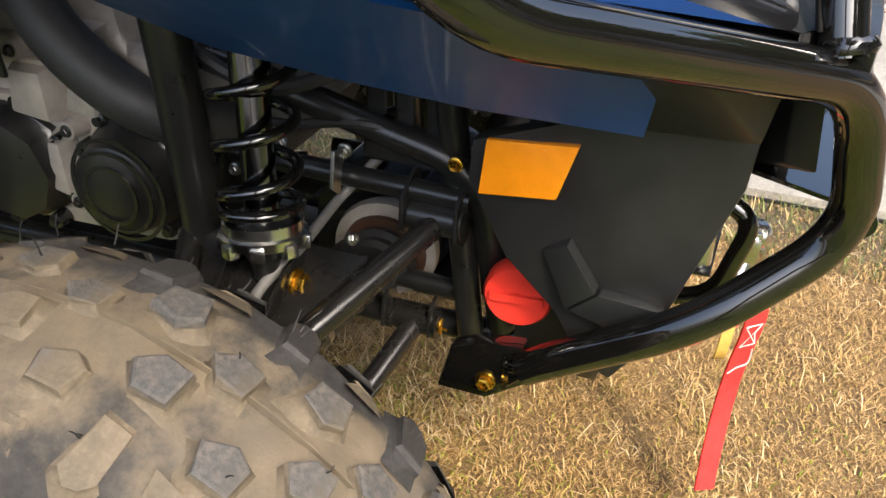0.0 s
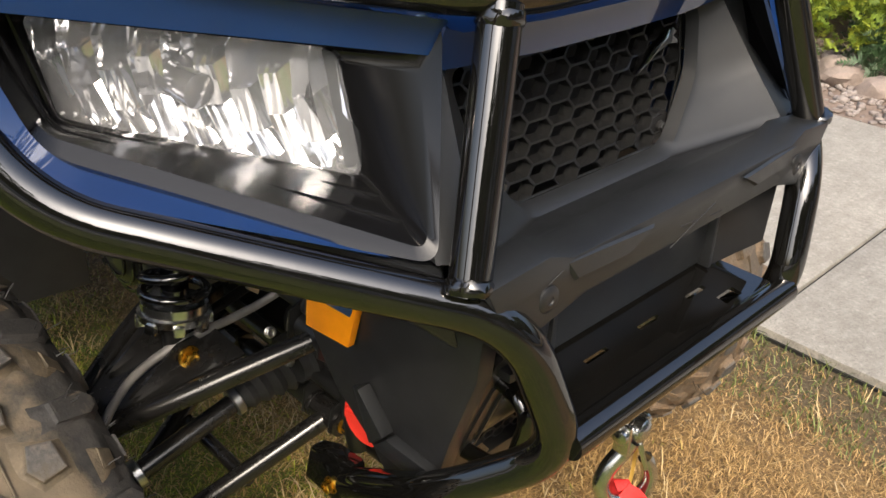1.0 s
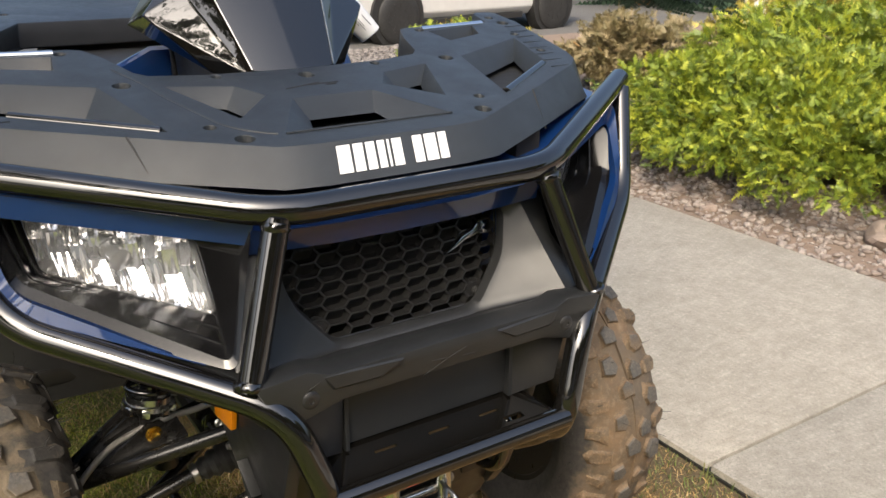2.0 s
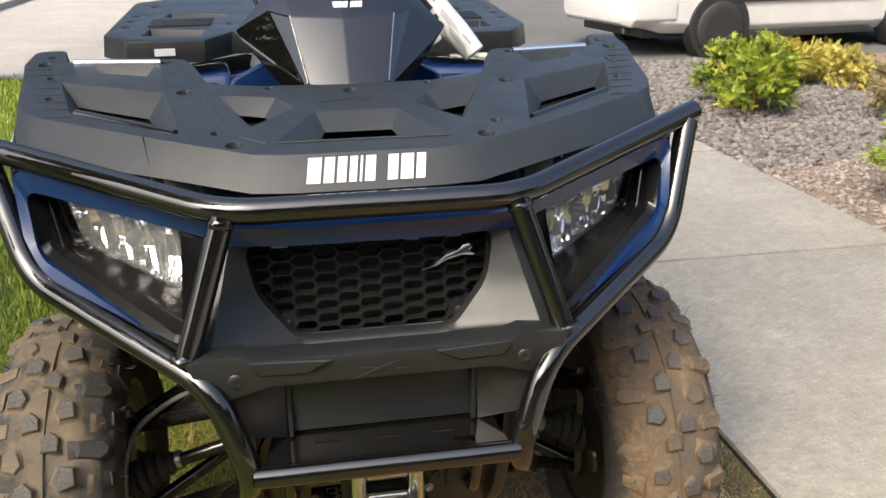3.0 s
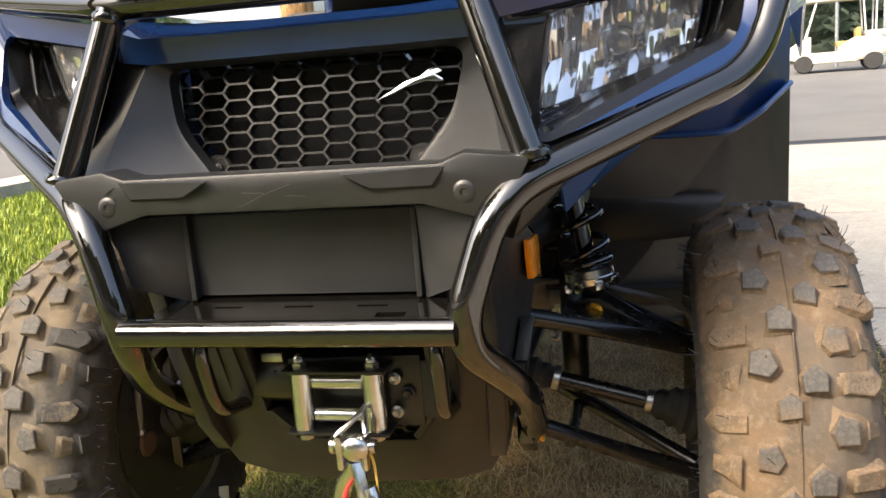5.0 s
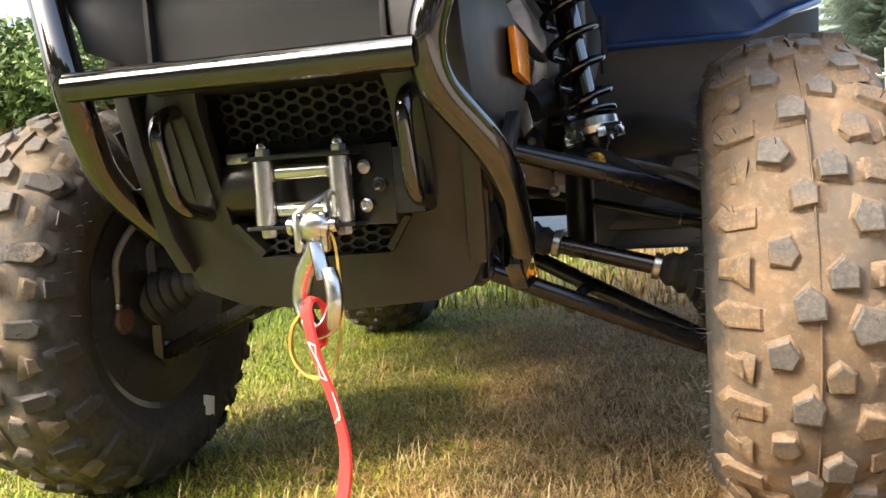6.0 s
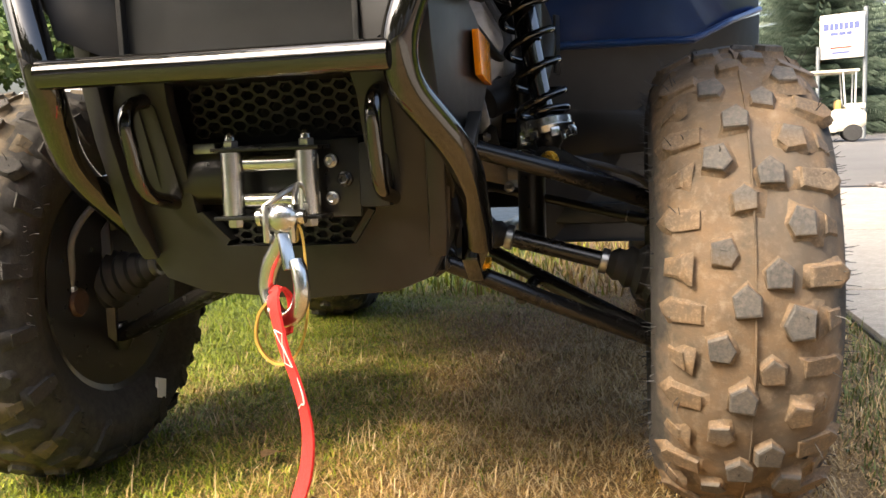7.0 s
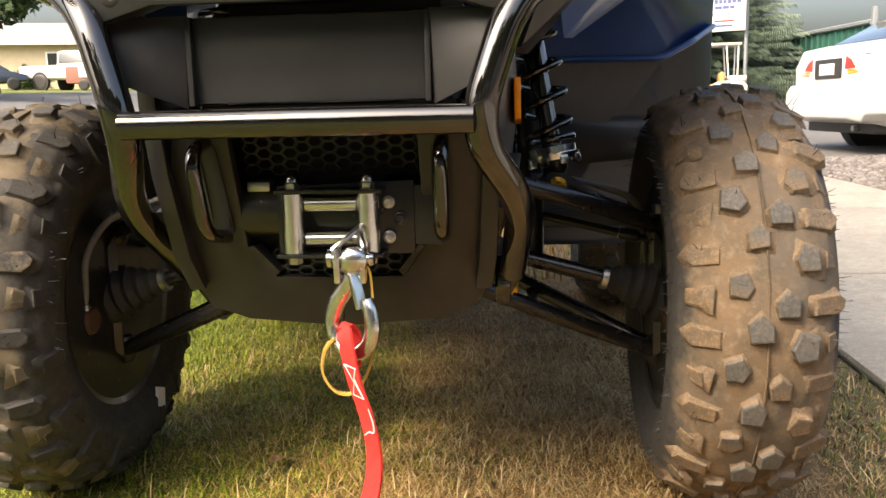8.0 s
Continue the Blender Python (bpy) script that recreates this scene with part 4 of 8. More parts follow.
# head lamps with blue surrounds
reflector = Mat("lamp_reflector", (0.90, 0.90, 0.90), 0.07, 0.95)
wv = reflector.node("ShaderNodeTexWave", Scale=34.0, Distortion=0.8, Detail=1.0)
wv.bands_direction = "X"
reflector.link(reflector.coord(), wv.inputs["Vector"])
reflector.bump(wv.outputs["Fac"], 0.10, 0.002)
reflector.bump(reflector.noise(30, 1, 0.4), 0.10, 0.01)
reflector = reflector.m
bulb_glass = plain("bulb", (0.25, 0.25, 0.26), 0.15, 0.6, 0.5)
for s in (-1, 1):
    O = [(0.206, -0.352, 0.893), (0.482, -0.206, 0.942), (0.464, -0.258, 0.812), (0.254, -0.404, 0.742)]
    I = [(0.209, -0.345, 0.866), (0.468, -0.207, 0.912), (0.452, -0.256, 0.826), (0.256, -0.402, 0.747)]
    J = [(0.216, -0.336, 0.866), (0.458, -0.190, 0.906), (0.440, -0.235, 0.834), (0.257, -0.392, 0.751)]
    K = [(0.256, -0.300, 0.870), (0.424, -0.186, 0.898), (0.410, -0.180, 0.820), (0.241, -0.308, 0.770)]
    rg = lambda c, r: ring3(mirror(c, s), r)
    blue_back = [(x, y + 0.03, z) for x, y, z in O]
    lamp = part("head_lamp", strips([rg([(x, y + 0.004, z) for x, y, z in O], 0.016), rg(J, 0.012), rg(K, 0.010), rg([(x, y + 0.012, z) for x, y, z in K], 0.012)]), bezel_black, atv, "clear head lamp in a black bezel")
    # blue lip: broad over the lamp, narrow round the outer corner, running out under it
    mid = lambda p, q, f, dz=0.0: (p[0] + (q[0] - p[0]) * f, p[1] + (q[1] - p[1]) * f, p[2] + (q[2] - p[2]) * f + dz)
    edge_o = [O[0], O[1], O[2], mid(O[2], O[3], 0.86)]
    edge_i = [mid(O[0], I[0], 0.95), I[1], (0.450, -0.257, 0.828), mid(O[2], O[3], 0.72, 0.003)]
    fo, fi = fillet(mirror(edge_o, s), 0.026, 8), fillet(mirror(edge_i, s), 0.026, 8)
    for first, last, title, mat in ((0, 6, "lamp_surround", blue_paint), (5, len(fo), "lamp_trim", blue_paint)):
        bm = bmesh.new()
        lines = [[bm.verts.new(p + Vector((0, d, 0))) for p in l[first:last]] for l, d in ((fo, 0.03), (fo, -0.001), (fi, -0.002), (fi, 0.012))]
        for p, q in zip(lines, lines[1:]):
            for n in range(len(p) - 1):
                bm.faces.new((p[n], p[n + 1], q[n + 1], q[n]))
        bmesh.ops.recalc_face_normals(bm, faces=bm.faces)
        part(title, bm, mat, lamp, "blue lamp surround")
    kc = sum((Vector(p) for p in mirror(K, s)), Vector()) / 4
    shape = lambda k, d: [kc + (p - kc) * k + Vector((0, d, 0)) for p in rg(K, 0.012)]
    corner = [Vector(p) for p in mirror(K, s)]
    bm = strips([shape(0.99, 0.008), shape(1.0, 0.050)])
    COLS, ROWS = 9, 6
    before = None
    for c in range(COLS):
        grid = []
        for e, lean in ((0.0, 0.010), (0.97, -0.006)):
            u = (c + e) / COLS
            line = []
            for r in range(ROWS + 1):
                v = r / ROWS
                low, high = corner[3].lerp(corner[2], u), corner[0].lerp(corner[1], u)
                bowl = 0.036 - 0.020 * (2 * v - 1) ** 2 + 0.006 * math.cos(3.0 * u)
                line.append(bm.verts.new(low.lerp(high, v) + Vector((0, bowl + lean + 0.003 * ((r + c) % 2), 0))))
            grid.append(line)
        for r in range(ROWS):
            bm.faces.new((grid[0][r], grid[1][r], grid[1][r + 1], grid[0][r + 1]))
            if before:
                bm.faces.new((before[r], grid[0][r], grid[0][r + 1], before[r + 1]))
        before = grid[1]
    bmesh.ops.recalc_face_normals(bm, faces=bm.faces)
    part("reflector", bm, reflector, lamp, "faceted chrome lamp reflector", 20)
    for k, lift in ((0.25, 0.0), (0.62, 0.001)):
        rail = [p + (q - p) * k + Vector((0, -0.001 - lift, 0)) for p, q in zip((Vector(x) for x in mirror((K[3], K[2], K[1]), s)), (Vector(x) for x in mirror((J[3], J[2], J[1]), s)))]
        part("bezel_step", tube(fillet(rail, 0.012), 0.0026, 8), bezel_black, lamp)
    part("bulb", rod_profile(kc + Vector((0, 0.05, 0)), kc + Vector((-s * 0.006, 0.015, -0.004)), ((0, 0.012), (0.5, 0.012), (0.55, 0.0135), (0.95, 0.0135), (1, 0.011))), bulb_glass, lamp)
    lens = part("lens", strips([shape(1.0, 0.006), shape(0.96, -0.002), shape(0.6, -0.006), shape(0.2, -0.008)], cap_last=True), lamp_glass, lamp, "clear plastic lens")
    lens.visible_shadow = False

# blue bonnet lip and bonnet under the rack
def row(y_off, pts):
    return [(-x, y, z) for x, y, z in pts[::-1] if x > 0] + list(pts)


low = row(0, [(0.0, -0.350, 0.851), (0.10, -0.348, 0.851), (0.185, -0.338, 0.852), (0.212, -0.344, 0.856)])
upp = row(0, [(0.0, -0.354, 0.877), (0.10, -0.352, 0.877), (0.185, -0.348, 0.880), (0.208, -0.353, 0.888)])
back = row(0, [(0.0, -0.325, 0.890), (0.10, -0.322, 0.890), (0.185, -0.31, 0.895), (0.212, -0.31, 0.902)])
rear = row(0, [(0.0, -0.15, 0.905), (0.10, -0.15, 0.905), (0.185, -0.15, 0.905), (0.22, -0.15, 0.905)])
bm = bmesh.new()
vs = [[bm.verts.new(p) for p in r] for r in (low, upp, back, rear)]
for a, b in zip(vs, vs[1:]):
    for k in range(len(a) - 1):
        bm.faces.new((a[k], a[k + 1], b[k + 1], b[k]))
bmesh.ops.recalc_face_normals(bm, faces=bm.faces)
bmesh.ops.solidify(bm, geom=bm.faces[:], thickness=0.004)
bonnet = part("bonnet", bm, blue_paint, atv, "glossy blue painted bonnet")
for s in (-1, 1):
    bm = bmesh.new()
    rows = [mirror([(0.206, -0.350, 0.893), (0.34, -0.282, 0.918), (0.482, -0.204, 0.943)], s), mirror([(0.21, -0.28, 0.893), (0.36, -0.22, 0.925), (0.505, -0.12, 0.945)], s), mirror([(0.22, 0.0, 0.905), (0.38, 0.05, 0.94), (0.545, 0.08, 0.962)], s), mirror([(0.22, 0.20, 0.900), (0.40, 0.28, 0.945), (0.573, 0.30, 0.974)], s), mirror([(0.22, 0.46, 0.86), (0.40, 0.50, 0.90), (0.620, 0.58, 0.90)], s)]
    vs = [[bm.verts.new(p) for p in r] for r in rows]
    skirt = [bm.verts.new(p) for p in mirror([(0.490, -0.19, 0.82), (0.520, -0.10, 0.85), (0.572, 0.08, 0.875), (0.606, 0.30, 0.87), (0.650, 0.60, 0.80)], s)]
    for a, b in zip(vs, vs[1:]):
        for k in range(2):
            bm.faces.new((a[k], a[k + 1], b[k + 1], b[k]))
    for k in range(4):
        bm.faces.new((vs[k][2], skirt[k], skirt[k + 1], vs[k + 1][2]))
    bmesh.ops.recalc_face_normals(bm, faces=bm.faces)
    bmesh.ops.solidify(bm, geom=bm.faces[:], thickness=0.004)
    fender = part("front_fender", bm, blue_paint, atv, "glossy blue front fender")
    # lower flare that ends in a point beside the cheek
    lip = [(0.266, -0.316, 0.666), (0.283, -0.20, 0.674), (0.292, -0.10, 0.684), (0.300, 0.0, 0.697), (0.32, 0.10, 0.74), (0.36, 0.2, 0.80)]
    upr = [(0.262, -0.322, 0.702), (0.345, -0.285, 0.752), (0.43, -0.20, 0.79), (0.485, -0.10, 0.815), (0.52, 0.05, 0.84), (0.55, 0.2, 0.86)]
    bm = bmesh.new()
    a, b = [bm.verts.new(p) for p in mirror(lip, s)], [bm.verts.new(p) for p in mirror(upr, s)]
    for k in range(5):
        bm.faces.new((a[k], a[k + 1], b[k + 1], b[k]))
    bmesh.ops.recalc_face_normals(bm, faces=bm.faces)
    bmesh.ops.solidify(bm, geom=bm.faces[:], thickness=0.004)
    part("fender_flare", bm, blue_moulded, fender)
    pan = [(0.200, 0.44, 0.668), (0.500, 0.455, 0.668), (0.565, 0.50, 0.702), (0.640, 0.68, 0.745), (0.640, 0.66, 0.90), (0.40, 0.48, 0.92), (0.20, 0.42, 0.90)]
    bm = slab_of(mirror(pan, s), [(x, y + 0.02, z) for x, y, z in mirror(pan, s)], 0.003)
    part("inner_panel", bm, blue_plastic, fender, "dark blue inner fender panel")
    part("panel_lip", tube(fillet(mirror([(0.215, 0.425, 0.70), (0.235, 0.432, 0.676), (0.500, 0.447, 0.674), (0.562, 0.49, 0.706), (0.640, 0.67, 0.748)], s), 0.02), 0.006, 10), blue_moulded, fender)
    mud = [(0.190, 0.47, 0.685), (0.500, 0.477, 0.685), (0.565, 0.523, 0.706), (0.645, 0.705, 0.744), (0.640, 0.705, 0.32), (0.46, 0.50, 0.298), (0.190, 0.47, 0.300)]
    bm = slab_of(mirror(mud, s), [(x, y + 0.015, z) for x, y, z in mirror(mud, s)], 0.003)
    part("mud_guard", bm, black_plastic, fender, "black plastic mud guard")
    part("guard_crease", slab_of(mirror([(0.22, 0.462, 0.55), (0.48, 0.468, 0.535), (0.48, 0.469, 0.50), (0.22, 0.463, 0.475)], s), mirror([(0.20, 0.475, 0.57), (0.50, 0.480, 0.555), (0.50, 0.480, 0.48), (0.20, 0.475, 0.455)], s)), black_plastic, fender)
    def on_skirt(y, z, lift):
        return (s * (0.545 + (y - 0.08) * 0.132 + (0.962 + (y - 0.08) * 0.05 - z) * 0.33 + lift), y, z)

    for mat, quad in ((green_tag, ((0.20, 0.962), (0.235, 0.955), (0.165, 0.892), (0.095, 0.905))), (white_ink, ((0.150, 0.960), (0.190, 0.962), (0.088, 0.906), (0.070, 0.912))), (white_ink, ((0.248, 0.955), (0.258, 0.953), (0.192, 0.888), (0.178, 0.891)))):
        part("decal", slab_of([on_skirt(y, z, 0.003) for y, z in quad], [on_skirt(y, z, -0.004) for y, z in quad]), mat, fender, "green and white side decal")

# front rack: one sloping plate with sunken windows
def rack_z(x, y):
    return 1.017 + 0.171 * y


half = [(0.0, -0.306), (0.10, -0.306), (0.150, -0.300), (0.301, -0.217), (0.455, -0.128), (0.484, -0.100), (0.500, -0.06), (0.521, 0.07), (0.534, 0.13), (0.530, 0.196), (0.520, 0.206), (0.492, 0.208), (0.480, 0.200), (0.468, 0.140), (0.455, 0.136), (0.290, 0.137), (0.272, 0.130), (0.252, 0.086), (0.230, 0.010), (0.215, -0.008), (0.138, -0.024), (0.0, -0.03)]
half_low = [(0.0, -0.338), (0.10, -0.336), (0.155, -0.330), (0.286, -0.268), (0.465, -0.160), (0.496, -0.115), (0.512, -0.06), (0.532, 0.07), (0.546, 0.13), (0.542, 0.20), (0.528, 0.214), (0.486, 0.216), (0.472, 0.204), (0.462, 0.146), (0.452, 0.142), (0.288, 0.143), (0.268, 0.134), (0.248, 0.088), (0.226, 0.014), (0.212, -0.004), (0.138, -0.020), (0.0, -0.026)]
both = lambda h: h + [(-x, y) for x, y in h[::-1] if x > 0]
outline, outline_low = both(half), both(half_low)
holes = [([(-0.122, -0.262), (0.122, -0.262), (0.062, -0.148), (-0.062, -0.148)], [(-0.072, -0.250), (0.072, -0.250), (0.050, -0.176), (-0.050, -0.176)], 0.027)]
for s in (-1, 1):
    side = lambda pts: [(s * x, y) for x, y in pts]
    holes.append((side(((0.208, -0.058), (0.118, -0.081), (0.091, -0.127), (0.155, -0.199))), side(((0.182, -0.086), (0.138, -0.096), (0.122, -0.120), (0.152, -0.160))), 0.028))
    holes.append((side(((0.290, -0.038), (0.457, 0.034), (0.418, -0.108), (0.252, -0.216))), side(((0.314, -0.062), (0.428, -0.004), (0.404, -0.100), (0.264, -0.196))), 0.036))
    holes.append((side(((0.318, 0.108), (0.425, 0.125), (0.406, 0.074), (0.326, 0.047))), side(((0.322, 0.098), (0.420, 0.112), (0.403, 0.078), (0.332, 0.058))), 0.026))


def disc(x, y, r, n=12, k=1.0):
    return [(x + r * math.cos(2 * math.pi * i / n), y + r * k * math.sin(2 * math.pi * i / n)) for i in range(n)]


drill = [(0.175, -0.264, 0.0125), (0.201, -0.217, 0.0085), (0.259, -0.040, 0.0125), (0.304, 0.117, 0.009), (0.128, -0.036, 0.008), (0.455, -0.045, 0.009), (0.473, 0.054, 0.009), (0.499, 0.127, 0.0125), (0.494, 0.166, 0.009)]
for s in (-1, 1):
    holes += [(disc(s * x, y, r), 0.0005, 0.016) for x, y, r in drill]
holes.append((disc(0.0, -0.060, 0.0125), 0.0005, 0.016))


def rack_low(x, y):
    return rack_z(x, y) - 0.045 - 0.006 * (y > -0.2)


bm = plate_with_holes(outline, holes, rack_z, 0.05, outline_low, rack_low)
bevel(bm, 0.0028, 2, 28)
rack = part("front_rack", bm, rack_plastic, atv, "matt charcoal plastic cargo rack", 24)
bm = plate_with_holes([(x * 0.97, y * 0.97 - 0.003) for x, y in outline], [], lambda x, y: rack_z(x, y) - 0.040, 0.004)
part("rack_floor", bm, inner_black, rack)
# near-black discs added in the drilled holes to stand for the shade inside
for x, y, r in [(0.0, -0.060, 0.0125)] + [(s * x, y, r) for s in (-1, 1) for x, y, r in drill]:
    part("hole_shade", lathe([(-0.012, r * 1.02), (-0.0085, r * 1.02), (-0.008, r * 0.5), (-0.0095, 0.001)], 14, "Z", m=pose(x, y, rack_z(x, y), 9.7)), radiator_black, rack)
for s in (-1, 1):
    line = [(s * 0.258, -0.207, rack_z(0, -0.207) - 0.003), (s * 0.408, -0.107, rack_z(0, -0.107) - 0.003)]
    part("rack_rail", tube(line, 0.007, 14), black_paint, rack)
    line = [(s * 0.312, 0.124, rack_z(0, 0.124) - 0.002), (s * 0.455, 0.137, rack_z(0, 0.137) - 0.002)]
    part("rack_rail", tube(line, 0.0065, 14), chrome, rack)
    for i in range(8):
        y = -0.128 + i * 0.033
        bm = block(-0.020, 0.020, -0.0016, 0.0016, -0.003, 0.0010, 0.0006, m=pose(s * (0.430 + (y + 0.127) * 0.33), y, rack_z(0, y), 9.7, 0, s * 4))
        part("grip_ridge", bm, rack_plastic, rack)
    part("rack_seam", tube([(s * 0.301, -0.2175, rack_z(0, -0.217) + 0.0004), (s * 0.2865, -0.2690, 0.931)], 0.0013, 6), inner_black, rack)
    part("rack_foot", block(-0.022, 0.022, -0.02, 0.02, -0.05, 0.0, 0.004, m=pose(s * 0.25, -0.255, 0.935)), black_plastic, rack)
part("rack_ridge", tube(fillet([(-x, y, rack_z(x, y) - 0.0008) for x, y in ((0.254, 0.03), (0.233, -0.031), (0.220, -0.097), (0.184, -0.216), (0.160, -0.244), (0.132, -0.262))], 0.02), 0.0024, 8), rack_plastic, rack)
part("window_lip", tube([(x, -0.2645, rack_z(0, -0.2645) + 0.0006) for x in (-0.122, 0.122)], 0.0018, 8), rack_plastic, rack)
for a, b in (((-0.055, -0.112), (0.002, -0.098)), ((-0.020, -0.104), (0.030, -0.103)), ((0.008, -0.110), (0.024, -0.109))):
    part("moulded_mark", tube([(a[0], a[1], rack_z(*a)), (b[0], b[1], rack_z(*b))], 0.0011, 6), inner_black, rack)
# white maker's lettering kept as plain slanted bars
def front_y(x, z):
    return -0.338 + (z - 0.9195) * 0.711 + 0.1 * x * x


x = -0.083
for i, w in enumerate((0.019, 0.015, 0.014, 0.012, 0.006, 0.015, 0.0, 0.015, 0.018, 0.014)):
    if w:
        g = 0.0042
        lo_l, lo_r = x, x + w * 1.17 - g
        sk = 0.005
        pts = [(lo_l, 0.9300 + 0.000 * i), (lo_r, 0.9300), (lo_r + sk, 0.9595), (lo_l + sk, 0.9595)]
        yy = lambda px, pz: front_y(px, pz) - 0.0012
        part("print_bar", slab_of([(px, yy(px, pz), pz) for px, pz in pts], [(px, yy(px, pz) + 0.006, pz) for px, pz in pts]), white_ink, rack, "white printed bar")
    x += w * 1.17 if w else 0.013

# instrument pod
pv = {"top": (0.104, 0.157, 1.172), "crease": (0.086, 0.066, 1.112), "foot": (0.064, -0.018, 1.012), "shoulder": (0.124, 0.104, 1.120), "low": (0.074, -0.004, 1.010), "wing": (0.184, 0.108, 1.086), "wing_low": (0.110, 0.03, 1.005), "back": (0.10, 0.26, 1.165), "wback": (0.17, 0.26, 1.06), "brow": (0.132, 0.135, 1.138)}
cen = {"top": (0.0, 0.143, 1.182), "mid": (0.0, 0.052, 1.108), "low": (0.0, -0.038, 1.004), "back": (0.0, 0.26, 1.175)}
bm = bmesh.new()
C = {k: bm.verts.new(p) for k, p in cen.items()}
for s in (-1, 1):
    V = {k: bm.verts.new((s * p[0], p[1], p[2])) for k, p in pv.items()}
    quads = ((C["top"], V["top"], V["crease"], C["mid"]), (C["mid"], V["crease"], V["foot"], C["low"]), (V["top"], V["brow"], V["shoulder"], V["crease"]), (V["crease"], V["shoulder"], V["low"], V["foot"]), (V["brow"], V["wing"], V["shoulder"]), (V["shoulder"], V["wing"], V["low"]), (V["wing"], V["wing_low"], V["low"]), (C["top"], C["back"], V["back"], V["top"]), (V["top"], V["back"], V["wback"], V["brow"]), (V["brow"], V["wback"], V["wing"]), (V["wing"], V["wback"], V["wing_low"]))
    for f in quads:
        bm.faces.new(f)
bmesh.ops.recalc_face_normals(bm, faces=bm.faces)
bevel(bm, 0.0025, 2, 8)
gloss_black = black_paint
pod = part("instrument_pod", bm, gloss_black, atv, "gloss black faceted instrument pod", 9)
for s in (-1, 1):
    part("pod_seam", tube([(s * 0.088, 0.068, 1.1135), (s * 0.066, -0.017, 1.0128)], 0.0012, 6), steel, pod)
part("pod_neck", block(-0.10, 0.10, 0.03, 0.30, 0.89, 1.05, 0.02), black_plastic, pod)
logo = [(-0.045, 1.134), (-0.028, 1.142), (-0.005, 1.150), (0.012, 1.154), (0.020, 1.150), (0.010, 1.148), (0.022, 1.143), (0.002, 1.143), (-0.02, 1.139)]
pod_y = lambda z, x=0.0: 0.052 + (z - 1.108) * 1.23 + abs(x) * 0.163
bm = slab_of([(px + 0.008, pod_y(pz, px) - 0.002, pz) for px, pz in logo], [(px + 0.008, pod_y(pz, px) + 0.006, pz) for px, pz in logo])
part("pod_mark", bm, white_ink, pod, "white leaping mark shape")
x = -0.036
for w in (0.008, 0.007, 0.007, 0.006, 0.003, 0.007, 0.004, 0.007, 0.008, 0.006):
    if w > 0.0042 or w < 0.0035:
        pts = [(x, 1.1245), (x + w - 0.001, 1.1245), (x + w + 0.001, 1.1335), (x + 0.002, 1.1335)]
        part("pod_mark", slab_of([(px + 0.008, pod_y(pz, px) - 0.002, pz) for px, pz in pts], [(px + 0.008, pod_y(pz, px) + 0.006, pz) for px, pz in pts]), white_ink, pod, "white printed bar")
    x += w

# handlebar
bars = curve_pts([(-0.40, 0.44, 1.160), (-0.30, 0.38, 1.185), (-0.18, 0.32, 1.195), (-0.09, 0.30, 1.14), (0.09, 0.30, 1.14), (0.18, 0.32, 1.195), (0.30, 0.38, 1.185), (0.40, 0.44, 1.160)], 6)
bar = part("handlebar", tube(bars, 0.011, 12), black_paint, atv, "black steel handlebar with rubber grips")
for s in (-1, 1):
    part("grip", rod_profile((s * 0.28, 0.368, 1.187), (s * 0.41, 0.446, 1.158), ((0, 0.02), (0.05, 0.0175), (0.9, 0.0175), (1, 0.014))), rubber, bar)
    part("switch_box", block(-0.028, 0.028, -0.022, 0.022, -0.022, 0.022, 0.006, m=pose(s * 0.245, 0.345, 1.19, 0, 0, s * 30)), black_plastic, bar)
    part("lever", tube(curve_pts(mirror([(0.235, 0.32, 1.19), (0.27, 0.30, 1.188), (0.33, 0.325, 1.18), (0.42, 0.39, 1.155)], s)), 0.005, 8), black_paint, bar)
    part("master_cylinder", block(-0.03, 0.03, -0.02, 0.02, 0.0, 0.035, 0.005, m=pose(s * 0.225, 0.318, 1.185, 0, 0, s * 25)), black_plastic, bar)
    part("cable", tube(curve_pts(mirror([(0.23, 0.33, 1.18), (0.17, 0.24, 1.17), (0.12, 0.22, 1.05), (0.1, 0.25, 0.92)], s)), 0.004, 8), rubber, bar)

def rr_z(x, y):
    return 1.005 + (y - 1.0) * 0.06


# tank, seat, rear bodywork and rear rack
bm = hull(bmesh.new(), [(sx * x, y, z) for sx in (-1, 1) for x, y, z in ((0.13, 0.29, 1.020), (0.215, 0.31, 0.975), (0.21, 0.32, 0.80), (0.15, 0.62, 0.93), (0.17, 0.64, 0.80), (0.09, 0.60, 0.96))])
tank = part("tank_cover", bevel(bm, 0.018, 3), blue_paint, atv, "glossy blue tank cover")
for s in (-1, 1):
    bm = hull(bmesh.new(), mirror([(0.19, 0.30, 0.90), (0.34, 0.40, 0.92), (0.36, 0.52, 0.88), (0.19, 0.60, 0.90), (0.20, 0.58, 0.74), (0.36, 0.50, 0.74)], s))
    part("side_cover", bevel(bm, 0.012, 2), charcoal_plastic, tank)
bm = hull(bmesh.new(), [(sx * x, y, z) for sx in (-1, 1) for x, y, z in ((0.12, 0.60, 0.93), (0.16, 0.60, 0.84), (0.17, 1.25, 0.93), (0.19, 1.25, 0.82), (0.10, 0.75, 0.90))])
part("seat", bevel(bm, 0.025, 3), rubber, atv, "black vinyl seat")
